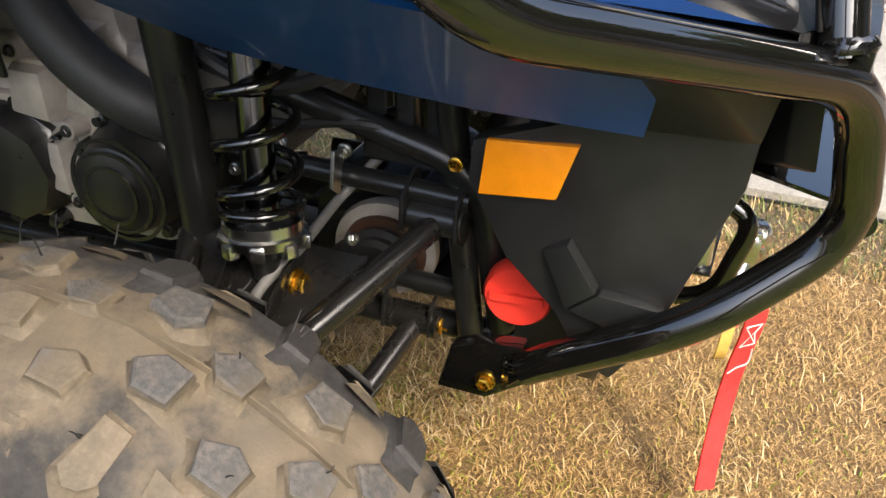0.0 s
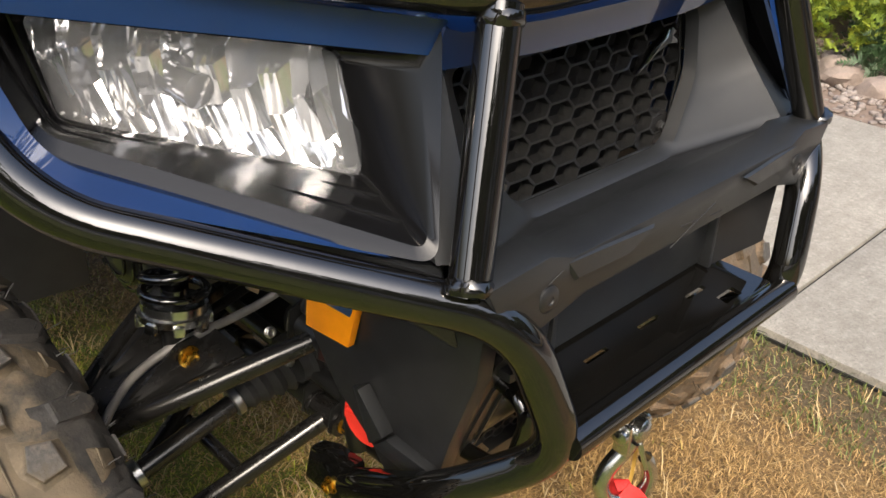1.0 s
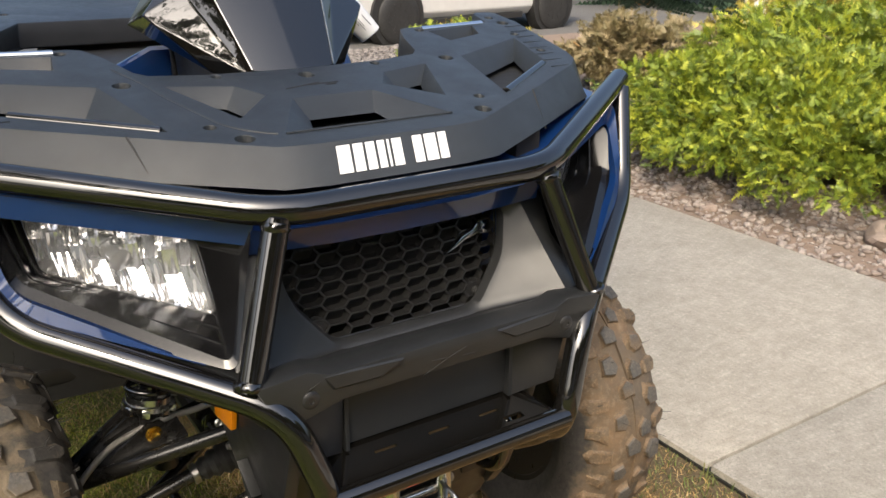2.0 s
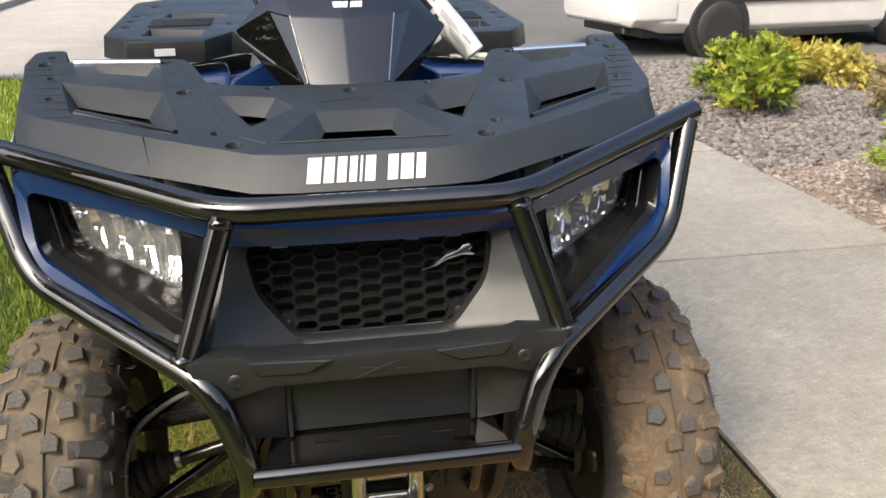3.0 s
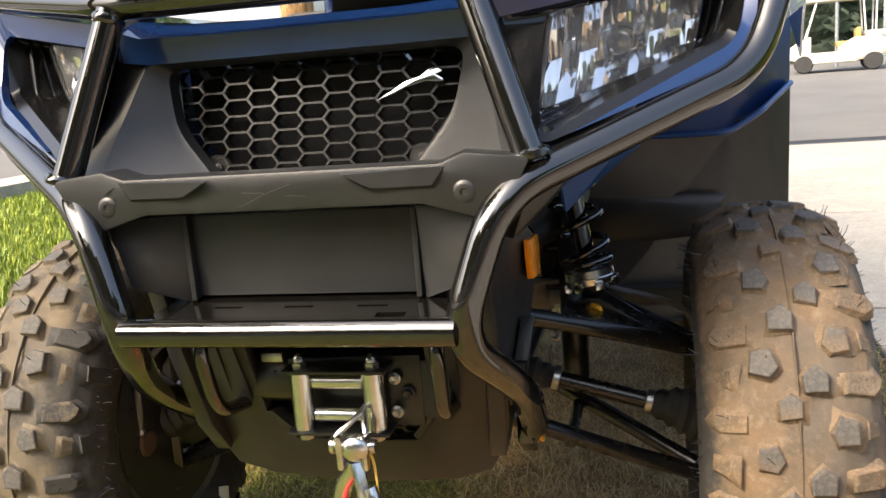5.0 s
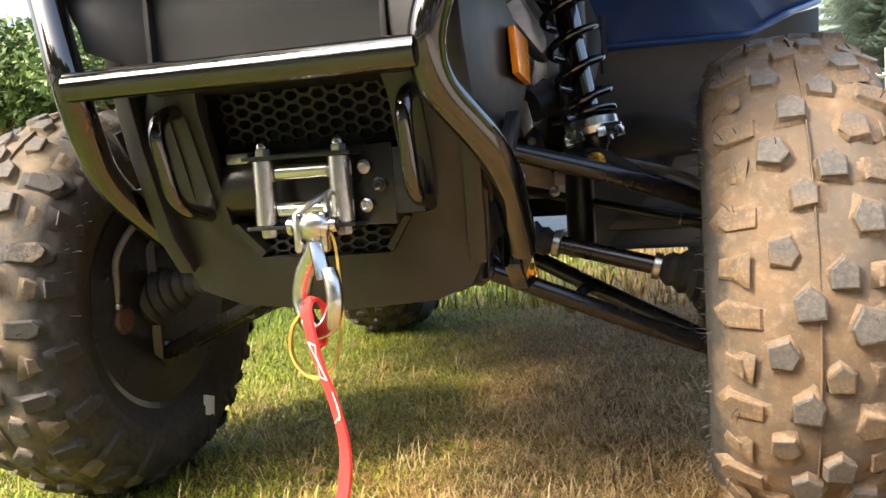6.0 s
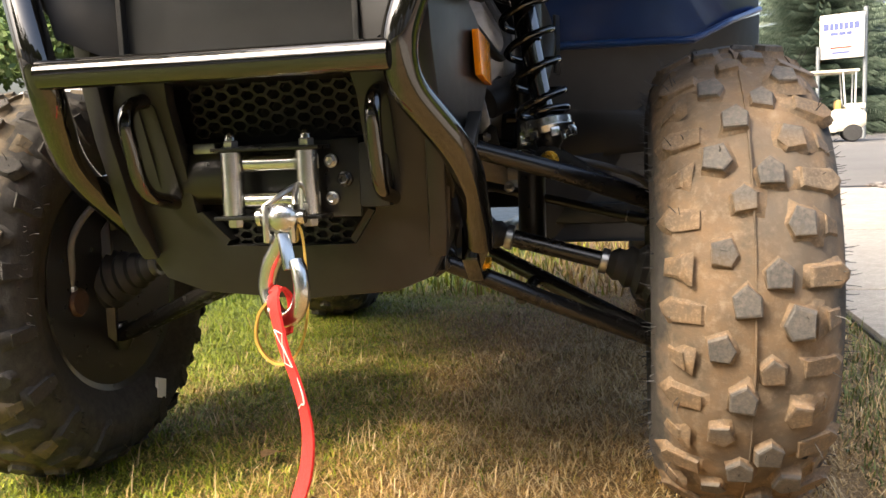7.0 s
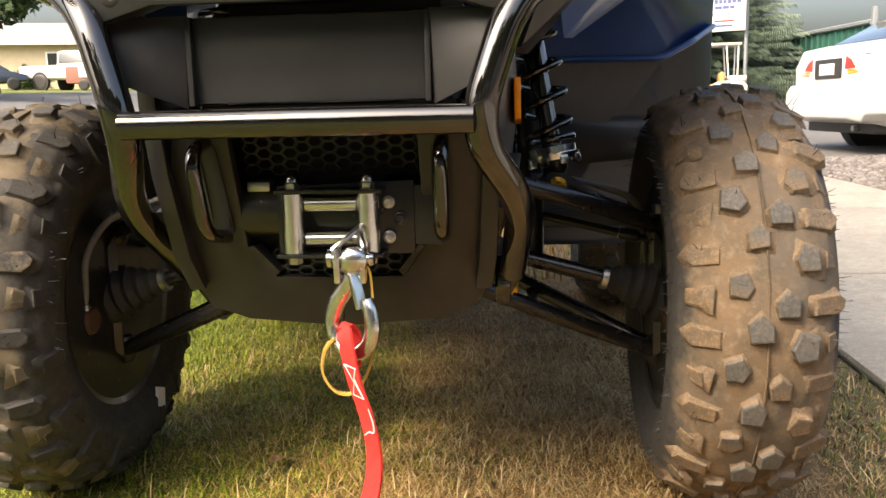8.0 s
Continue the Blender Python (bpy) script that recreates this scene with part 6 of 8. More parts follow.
    hose = curve_pts([(x, y if s < 0 else 0.10 - y * 0.2, z) for x, y, z in M((0.120, -0.050, 0.535), (0.150, -0.014, 0.492), (0.200, -0.013, 0.484), (0.250, -0.020, 0.487), (0.300, -0.008, 0.470), (0.350, -0.022, 0.456), (0.402, -0.065, 0.432), (0.420, -0.105, 0.385), (0.425, -0.108, 0.335), (0.432, -0.106, 0.300))])
    part("brake_hose", tube(hose, 0.0052, 10), hose_grey, kn, "grey rubber brake hose")
    part("hose_fitting", rod_profile(M((0.428, -0.106, 0.312))[0], M((0.434, -0.106, 0.288))[0], ((0, 0.006), (0.1, 0.008), (0.9, 0.008), (1, 0.006)), 6), steel, kn)
    rod = part("tie_rod", rod_profile(M((0.10, 0.092, 0.450))[0], M((0.425, 0.085, 0.372))[0], ((0, 0.007), (0.85, 0.007), (0.86, 0.0095), (0.94, 0.0095), (0.95, 0.006), (1, 0.006)), 14), frame_black, atv, "thin black steering tie rod")
    part("rod_nut", rod_profile(M((0.375, 0.087, 0.384))[0], M((0.388, 0.0866, 0.381))[0], ((0, 0.009), (1, 0.009)), 6), steel, rod)

# differential, engine and underbody
diff = part("differential", lathe([(-0.10, 0.03), (-0.10, 0.05), (-0.06, 0.052), (-0.055, 0.075), (0.055, 0.075), (0.06, 0.052), (0.10, 0.05), (0.10, 0.03)], 30, "X", m=Matrix.Translation((0, 0.0, 0.395))), frame_black, atv, "black front differential housing")
for s in (-1, 1):
    part("seal_ring", rod_profile((s * 0.108, -0.040, 0.410), (s * 0.116, -0.041, 0.409), ((0, 0.034), (0.1, 0.046), (0.8, 0.046), (1, 0.036)), 30), rust_brown, diff)
    part("shaft_boot", rod_profile((s * 0.112, -0.041, 0.409), (s * 0.150, -0.043, 0.405), ((0, 0.036), (0.25, 0.037), (0.35, 0.030), (0.6, 0.033), (0.7, 0.026), (1, 0.024)), 26), rubber, diff)
    part("bearing_cap", rod_profile((s * 0.085, -0.036, 0.410), (s * 0.112, -0.040, 0.410), ((0, 0.052), (0.5, 0.058), (0.9, 0.057), (1, 0.048)), 30), cast_alu, diff)
for k in range(10):
    a = 2 * math.pi * k / 10
    part("case_fin", block(-0.052, 0.052, -0.004, 0.004, 0.070, 0.084, 0.002, m=Matrix.Translation((0, 0.0, 0.395)) @ Matrix.Rotation(a, 4, "X")), frame_black, diff)
part("prop_shaft", tube([(0, 0.07, 0.39), (0, 0.55, 0.42)], 0.018, 14), frame_black, diff)
bm = bevel(hull(bmesh.new(), [(sx * x, y, z) for sx in (-1, 1) for x, y, z in ((0.20, 0.16, 0.42), (0.20, 0.62, 0.40), (0.20, 0.18, 0.64), (0.20, 0.55, 0.66), (0.15, 0.10, 0.50), (0.10, 0.30, 0.80), (0.10, 0.45, 0.80))]), 0.012)
engine = part("engine", bm, cast_alu, atv, "grey cast aluminium engine")
for s in (-1, 1):
    part("clutch_cover", rod_profile((s * 0.19, 0.185, 0.505), (s * 0.255, 0.180, 0.505), ((0, 0.060), (0.30, 0.060), (0.33, 0.056), (0.40, 0.058), (0.44, 0.055), (0.9, 0.047), (1, 0.030)), 36), frame_black, engine, "round black engine cover")
    for k in range(8):
        ang = k * math.pi / 4 + 0.3
        part("cover_lug", rod_profile((s * 0.195, 0.185 + 0.064 * math.cos(ang), 0.505 + 0.064 * math.sin(ang)), (s * 0.222, 0.184 + 0.064 * math.cos(ang), 0.505 + 0.064 * math.sin(ang)), ((0, 0.009), (0.8, 0.008), (0.85, 0.005), (1, 0.005)), 10), satin_black, engine)
        part("cover_lug", rod_profile((s * 0.195, 0.345 + 0.074 * math.cos(ang), 0.490 + 0.074 * math.sin(ang)), (s * 0.222, 0.344 + 0.074 * math.cos(ang), 0.490 + 0.074 * math.sin(ang)), ((0, 0.010), (0.8, 0.009), (0.85, 0.005), (1, 0.005)), 10), satin_black, engine)
    for r0 in (0.030, 0.043, 0.054):
        part("cover_ring", lathe([(-0.002, r0 - 0.002), (0.0015, r0 - 0.001), (0.0015, r0 + 0.001), (-0.002, r0 + 0.002)], 36, "X", True, Matrix.Translation((s * (0.2555 - (r0 - 0.03) * 0.42), 0.180, 0.505))), satin_black, engine)
    part("gear_cover", rod_profile((s * 0.19, 0.345, 0.490), (s * 0.242, 0.342, 0.490), ((0, 0.070), (0.4, 0.068), (0.5, 0.062), (0.9, 0.058), (1, 0.04)), 9), frame_black, engine)
    for y0, y1, z0, z1, d in ((0.262, 0.325, 0.545, 0.612, 0.226), (0.205, 0.256, 0.556, 0.602, 0.222), (0.262, 0.300, 0.460, 0.536, 0.224), (0.200, 0.300, 0.615, 0.655, 0.214), (0.135, 0.185, 0.565, 0.640, 0.210)):
        part("case_panel", bevel(hull(bmesh.new(), [(s * x, y, z) for x, k in ((0.19, 0.0), (d, 0.008)) for y, z in ((y0 + k, z0 + k), (y1 - k, z0 + k * 1.6), (y1 - k * 2, z1 - k), (y0 + k, z1 - k))]), 0.004), cast_alu, engine)
    for y, z in ((0.159, 0.574), (0.128, 0.452), (0.255, 0.545), (0.262, 0.462), (0.204, 0.583), (0.302, 0.622)):
        part("cover_boss", rod_profile((s * 0.195, y, z), (s * 0.222, y, z), ((0, 0.013), (0.8, 0.011), (1, 0.010)), 14), cast_alu, engine)
        bolt(engine, (s * 0.221, y, z), (s, 0, 0), 0.0055, gold_bolt if y < 0.16 and z > 0.5 else frame_black, "cover_bolt")
    for i in range(5):
        z = 0.56 + i * 0.022
        part("case_rib", block(*sorted((s * 0.19, s * 0.212)), 0.27, 0.42, z, z + 0.008, 0.002), cast_alu, engine)
    part("intake_hose", tube(curve_pts([(s * 0.17, 0.09, 0.56), (s * 0.225, 0.141, 0.590), (s * 0.238, 0.206, 0.640), (s * 0.23, 0.250, 0.695), (s * 0.19, 0.30, 0.78)]), 0.026, 18), rubber, engine)
    part("heat_shield", slab_of(mirror([(0.262, 0.278, 0.71), (0.262, 0.36, 0.72), (0.262, 0.35, 0.615), (0.262, 0.270, 0.612)], s), mirror([(0.256, 0.278, 0.71), (0.256, 0.36, 0.72), (0.256, 0.35, 0.615), (0.256, 0.270, 0.612)], s), 0.004), frame_black, engine)
    part("wire_loom", tube(curve_pts(mirror([(0.13, -0.16, 0.60), (0.17, -0.10, 0.66), (0.20, 0.02, 0.62), (0.20, 0.12, 0.66), (0.15, 0.25, 0.74)], s)), 0.007, 8), rubber, engine)
    part("wire_loom", tube(curve_pts(mirror([(0.10, -0.17, 0.52), (0.16, -0.06, 0.58), (0.15, 0.06, 0.56), (0.18, 0.16, 0.60)], s)), 0.005, 8), rubber, engine)
    bolt(engine, (s * 0.155, -0.160, 0.645), (0, -0.4, 1), 0.0075, gold_bolt, "frame_bolt")
part("belly_pan", block(-0.15, 0.15, 0.16, 1.30, 0.316, 0.328, 0.004), black_plastic, atv, "black plastic belly pan")
part("air_box", bevel(hull(bmesh.new(), [(sx * x, y, z) for sx in (-1, 1) for x, y, z in ((0.13, -0.26, 0.62), (0.13, -0.28, 0.84), (0.12, 0.10, 0.62), (0.14, 0.10, 0.86))]), 0.01), inner_black, atv, "dull black radiator box")
part("heat_baffle", block(-0.19, 0.19, 0.62, 0.66, 0.36, 0.84, 0.01), inner_black, atv, "dull black rear bulkhead")

# ---- paper roll on the handlebar ----
roll = thing("paper_roll", label="rolled white printed papers in clear plastic on the handlebar", category="paper roll")
paper = plain("white_paper", (0.74, 0.74, 0.73), 0.55, 0, 0.3, 0.06, 30, 0.4, 60, 0.004)
ink = plain("dark_print", (0.03, 0.03, 0.03), 0.6)
a, b = Vector((0.155, 0.27, 1.150)), Vector((0.262, 0.22, 1.020))
bm = rod_profile(a, b, ((0, 0.016), (0.01, 0.023), (0.35, 0.026), (0.7, 0.025), (0.99, 0.022), (1, 0.017), (0.97, 0.014), (0.5, 0.013)), 28)
for v in bm.verts:
    v.co += v.co.normalized() * 0.004 * noise.noise(v.co * 30)
part("paper_body", bm, paper, roll)
m = aim(a, b)
L = (b - a).length
for k, (t0, t1, a0, a1) in enumerate(((0.06, 0.30, 150, 154), (0.08, 0.26, 160, 163), (0.14, 0.34, 172, 192), (0.40, 0.66, 150, 152), (0.42, 0.70, 157, 159), (0.44, 0.62, 164, 166), (0.40, 0.46, 178, 194), (0.50, 0.55, 182, 192), (0.60, 0.86, 172, 174), (0.62, 0.90, 179, 181), (0.66, 0.82, 186, 188), (0.76, 0.90, 150, 153))):
    bm = bmesh.new()
    rows = []
    for t in (t0, t1):
        rows.append([bm.verts.new(m @ Vector((0.0282 * math.cos(radians(a0 + (a1 - a0) * i / 6)), 0.0282 * math.sin(radians(a0 + (a1 - a0) * i / 6)), t * L))) for i in range(7)])
    for i in range(6):
        bm.faces.new((rows[0][i], rows[0][i + 1], rows[1][i + 1], rows[1][i]))
    bmesh.ops.solidify(bm, geom=bm.faces[:], thickness=0.0008)
    part("print_bar", bm, ink, roll, "dark printed bar")
bm = bevel(hull(bmesh.new(), [(0.130, 0.26, 1.12), (0.155, 0.27, 1.145), (0.205, 0.24, 1.05), (0.170, 0.23, 1.03), (0.135, 0.275, 1.10), (0.185, 0.25, 1.03)]), 0.006)
part("plastic_sleeve", bm, paper, roll, "crumpled white plastic sleeve")

# ---- planting bed beside the walk ----
bed_mat = stone_material("bed_soil", (0.16, 0.115, 0.085), (0.25, 0.19, 0.15))
land("ground", steps((2.376, 0.5), 9.0), steps((-6, 0.8), 6.98), bed_mat, 0.015, label="brown gravel planting bed beside the walk", kind="structure")


def stones(name, n, xr, yr, size, material, seed, label):
    """Many small uneven stones in one mesh."""
    rng = np.random.default_rng(seed)
    bm = bmesh.new()
    bmesh.ops.create_icosphere(bm, subdivisions=1, radius=1.0)
    unit = np.array([v.co[:] for v in bm.verts])
    tri = np.array([[v.index for v in f.verts] for f in bm.faces])
    bm.free()
    px, py = rng.uniform(*xr, n), rng.uniform(*yr, n)
    s = rng.uniform(size[0], size[1], n) * rng.uniform(0.6, 1.0, n)
    k = len(unit)
    v = unit[None] * (1 + rng.uniform(-0.25, 0.25, (n, k, 1))) * s[:, None, None] * rng.uniform(0.65, 1.25, (n, 1, 3))
    v[:, :, 2] *= 0.6
    ang = rng.uniform(0, 6.283, n)
    c, si = np.cos(ang)[:, None], np.sin(ang)[:, None]
    x = v[:, :, 0] * c - v[:, :, 1] * si + px[:, None]
    y = v[:, :, 0] * si + v[:, :, 1] * c + py[:, None]
    z = v[:, :, 2] + s[:, None] * 0.3 + 0.015
    verts = np.stack([x, y, z], -1).reshape(-1, 3)
    faces = (tri[None] + (np.arange(n) * k)[:, None, None]).reshape(-1, 3)
    return tagged(arrays_mesh(name, verts, faces, material), label=label, category="gravel", kind="stuff")


gravel_mat = stone_material("gravel_stone", (0.20, 0.16, 0.135), (0.36, 0.32, 0.29))
lava_mat = stone_material("grey_lava_stone", (0.10, 0.088, 0.082), (0.24, 0.22, 0.205))
stones("gravel", 5200, (2.38, 3.3), (-1.6, 3.0), (0.008, 0.026), gravel_mat, 3, "small brown gravel along the walk edge")
stones("gravel", 9000, (2.39, 4.4), (2.8, 6.95), (0.016, 0.040), lava_mat, 4, "grey broken lava stones in the bed")
rock_mat = stone_material("garden_rock", (0.26, 0.20, 0.165), (0.33, 0.27, 0.23))


def rock(at, size, seed):
    bm = bmesh.new()
    bmesh.ops.create_icosphere(bm, subdivisions=3, radius=1.0)
    for v in bm.verts:
        d = 1 + 0.35 * noise.noise(v.co * 1.3 + Vector((seed * 3.1, 0, 0))) + 0.1 * noise.noise(v.co * 4 + Vector((seed, 2, 0)))
        v.co = Vector((v.co.x * size[0], v.co.y * size[1], v.co.z * size[2])) * d
    ob = link_mesh("rock", bm, rock_mat, angle=25)
    ob.matrix_basis = pose(*at, 0, 0, seed * 47)
    return tagged(ob, label="rough brown garden rock lying in gravel", category="rock", group="rocks along the bed")


for i, (x, y, r) in enumerate(((2.78, 0.52, 0.11), (2.72, 0.33, 0.09), (2.62, 0.13, 0.12), (2.88, 0.20, 0.13), (2.80, -0.05, 0.10), (2.95, 0.42, 0.12), (2.60, -0.22, 0.14), (2.62, 1.50, 0.05), (2.54, 1.24, 0.04), (2.55, 4.06, 0.10), (2.90, -0.35, 0.15), (3.5, 2.75, 0.14), (3.75, 2.9, 0.16))):
    rock((x, y, r * 0.35), (r * 1.0, r * 0.85, r * 0.62), i + 1)


def spray_bush(name, at, radii, height, count, length, mats, seed, label, lumps=9, droop=0.15):
    """A low shrub: twiggy sprays of thin pointed leaflets over an uneven mound, with a few stems inside."""
    rng = np.random.default_rng(seed)
    th = thing(name, at, label=label, category="shrub")
    bm = bmesh.new()
    for i in range(9):
        an = i * 2.4
        tip = (radii[0] * 0.6 * math.cos(an), radii[1] * 0.6 * math.sin(an), height * 0.6)
        sweep(bm, curve_pts([(0.1 * math.cos(an), 0.1 * math.sin(an), -0.05), (tip[0] * 0.5, tip[1] * 0.5, height * 0.35), tip], 4), 0.02, 6, 0.006)
    part("stem", bm, bark, th)
    # mound made of lumps
    cx = rng.uniform(-0.62, 0.62, (lumps, 2)) * np.array(radii)
    lr = rng.uniform(0.38, 0.60, lumps)
    lump_h = height * rng.uniform(0.62, 1.0, lumps) * (1 - 0.35 * ((cx / np.array(radii)) ** 2).sum(1))
    tufts = count // 14
    pick = rng.integers(0, lumps, tufts)
    az = rng.uniform(0, 2 * np.pi, tufts)
    el = np.arcsin(rng.uniform(-0.15, 1.0, tufts))
    n = np.stack([np.cos(az) * np.cos(el), np.sin(az) * np.cos(el), np.sin(el)], -1)
    R = np.stack([lr[pick] * radii[0], lr[pick] * radii[1], lump_h[pick] * 0.62], -1)
    base = n * R * rng.uniform(0.72, 1.0, tufts)[:, None]
    base[:, :2] += cx[pick]
    base[:, 2] += lump_h[pick] * 0.38
    lean = n * 0.85 + rng.normal(0, 0.32, (tufts, 3)) + np.array([0, 0, 0.40 - droop])
    # each tuft holds a handful of feathered sprays that point much the same way
    own = np.repeat(np.arange(tufts), 14)
    m = len(own)
    base = base[own] + rng.normal(0, length * 0.62, (m, 3))
    way = lean[own] + rng.normal(0, 0.38, (m, 3))
    way /= np.linalg.norm(way, axis=1)[:, None]
    keep = base[:, 2] > 0.02
    base, way, n = base[keep], way[keep], n[own][keep]
    m = len(base)
    side = np.cross(way, n + rng.normal(0, 0.5, (m, 3)))
    side /= np.linalg.norm(side, axis=1)[:, None] + 1e-6
    full = (length * rng.uniform(1.1, 2.2, m))[:, None]
    per = 8
    sag = np.array([0, 0, -0.25])
    stem = [base + way * full * (q / per) + sag * full * (q / per) ** 2 for q in range(per + 1)]
    tips = []
    for q in range(per):
        t = q / per
        reach = full * (0.36 * (1 - t) ** 0.7 + 0.05)
        for s in (-1, 1):
            tips.append(stem[q] + way * full * 0.20 + side * s * reach * rng.uniform(0.55, 1.15, (m, 1)) + rng.normal(0, 0.05, (m, 3)) * full)
    v = np.stack(stem + tips, 1)
    nv = v.shape[1]
    f = []
    for q in range(per):
        f += [(q, per + 1 + 2 * q, q + 1), (q, q + 1, per + 2 + 2 * q)]
    f = np.array(f)
    faces = (f[None] + (np.arange(m) * nv)[:, None, None]).reshape(-1, 3)
    ob = arrays_mesh("foliage", v.reshape(-1, 3), faces, mats, th)
    ob["kind"] = "stuff"
    return th


bark = bark_material()
juniper = leaf_material("juniper_green", ((0.022, 0.050, 0.006), (0.140, 0.195, 0.012), (0.42, 0.44, 0.030)))
dark_green = leaf_material("dark_shrub_green", ((0.012, 0.030, 0.010), (0.030, 0.065, 0.022), (0.07, 0.12, 0.045)))
brown_leaf = leaf_material("brown_shrub", ((0.07, 0.066, 0.025), (0.16, 0.13, 0.055), (0.30, 0.235, 0.13)))
gold_leaf = leaf_material("golden_shrub", ((0.14, 0.13, 0.02), (0.30, 0.26, 0.04), (0.48, 0.40, 0.08)))
spray_bush("juniper_bush", (3.55, 1.35, 0), (1.05, 1.05), 0.74, 44000, 0.030, juniper, 11, "spreading yellow green juniper bush in gravel", 14)
spray_bush("juniper_bush", (5.1, 1.5, 0), (1.2, 1.6), 0.97, 17000, 0.055, juniper, 12, "tall yellow green juniper bush in gravel", 10)
spray_bush("shrub", (3.45, 0.02, 0), (0.62, 0.52), 0.52, 6000, 0.042, dark_green, 13, "dark green rounded shrub behind rocks", 8)
spray_bush("shrub", (4.3, 3.6, 0), (0.62, 0.75), 0.66, 6000, 0.045, brown_leaf, 14, "dry brown twiggy shrub in gravel", 9)
spray_bush("shrub", (3.15, 4.35, 0), (0.42, 0.42), 0.62, 5500, 0.035, juniper, 15, "small yellow green shrub beside the walk", 7)
spray_bush("shrub", (4.35, 5.5, 0), (0.6, 0.5), 0.42, 4000, 0.045, gold_leaf, 16, "low golden shrub near the road", 7)
spray_bush("shrub", (7.4, 3.6, 0), (1.2, 1.0), 1.0, 5000, 0.08, gold_leaf, 17, "rounded golden shrub beyond the junipers", 8)

# ---- grass ----
def blades(name, n, xr, yr, height, width, lean, material, seed, label, mask=None):
    rng = np.random.default_rng(seed)
    x, y = rng.uniform(*xr, n), rng.uniform(*yr, n)
    if mask is not None:
        k = mask(x, y, rng)
        x, y = x[k], y[k]
    n = len(x)
    z = 0.06 * 0.3 * np.log1p(np.exp(np.clip((-x - 1.5) / 0.3, -30, 30))) + 0.02 * 0.5 * np.log1p(np.exp(np.clip((y - 8) / 0.5, -30, 30)))
    clump = 0.5 + 0.5 * np.sin(x * 23 + np.sin(y * 17) * 1.7) * np.sin(y * 21 + np.sin(x * 13) * 2.0)
    h = rng.uniform(*height, n) * (0.55 + 0.85 * clump)
    w = rng.uniform(*width, n)[:, None]
    az = rng.uniform(0, 2 * np.pi, n)
    bend = rng.uniform(*lean, n)
    out = np.stack([np.cos(az), np.sin(az), np.zeros(n)], -1)
    side = np.stack([-np.sin(az), np.cos(az), np.zeros(n)], -1)
    up = np.array([0, 0, 1.0])
    p0 = np.stack([x, y, z + 0.001], -1)
    p1 = p0 + up * (h * 0.55 * np.cos(bend * 0.6))[:, None] + out * (h * 0.55 * np.sin(bend * 0.6))[:, None]
    p2 = p1 + up * (h * 0.45 * np.cos(bend * 1.35))[:, None] + out * (h * 0.45 * np.sin(bend * 1.35))[:, None]
    p2[:, 2] = np.maximum(p2[:, 2], z + 0.003)
    v = np.stack([p0 - side * w, p0 + side * w, p1 - side * w * 0.8, p1 + side * w * 0.8, p2], 1).reshape(-1, 3)
    f = np.array([(0, 1, 3), (0, 3, 2), (2, 3, 4)])
    faces = (f[None] + (np.arange(n) * 5)[:, None, None]).reshape(-1, 3)
    return tagged(arrays_mesh(name, v, faces, material), label=label, category="grass", kind="stuff")


GREENS = ((0.10, 0.150, 0.005), (0.205, 0.265, 0.008), (0.34, 0.37, 0.018))
STRAWS = ((0.15, 0.083, 0.027), (0.33, 0.205, 0.066), (0.54, 0.36, 0.145))
grass_mat = blade_material("grass_blade", GREENS, STRAWS, 0.15)
straw_mat = blade_material("straw_blade", GREENS, STRAWS, 0.75)
lush_mat = blade_material("lush_blade", ((0.065, 0.11, 0.010), (0.145, 0.22, 0.018), (0.25, 0.33, 0.04)), STRAWS, -0.35)
weed_mat = blade_material("weed_blade", ((0.05, 0.075, 0.012), (0.10, 0.13, 0.02), (0.17, 0.19, 0.05)), STRAWS, -2.0)
in_dry = lambda x, y, rng: rng.random(len(x)) < np.clip((x + 0.9) * 0.9, 0.12, 1.0) * np.clip((0.88 - x) * 4, 0.12, 1.0)
in_green = lambda x, y, rng: rng.random(len(x)) < np.clip(0.85 - (x + 0.5) * 0.8, 0.10, 1.0)
blades("grass", 190000, (-1.5, 0.93), (-1.0, 1.7), (0.009, 0.026), (0.0007, 0.0014), (0.6, 2.0), grass_mat, 21, "short lawn grass mixed with dry blades", in_green)
blades("grass", 320000, (-1.4, 0.93), (-1.3, 1.7), (0.007, 0.022), (0.0005, 0.0010), (1.05, 1.90), straw_mat, 22, "flattened dry straw coloured grass", in_dry)
loose_mat = blade_material("loose_straw", STRAWS, ((0.34, 0.24, 0.10), (0.50, 0.37, 0.17), (0.62, 0.49, 0.28)), 0.9)
tufts = np.random.default_rng(31).uniform((-0.9, -0.7), (0.85, 1.0), (110, 2))


def in_tufts(x, y, rng):
    near = np.min((x[:, None] - tufts[:, 0]) ** 2 + (y[:, None] - tufts[:, 1]) ** 2, axis=1)
    return rng.random(len(x)) < np.where(near < 0.028 ** 2, 1.0, 0.09)


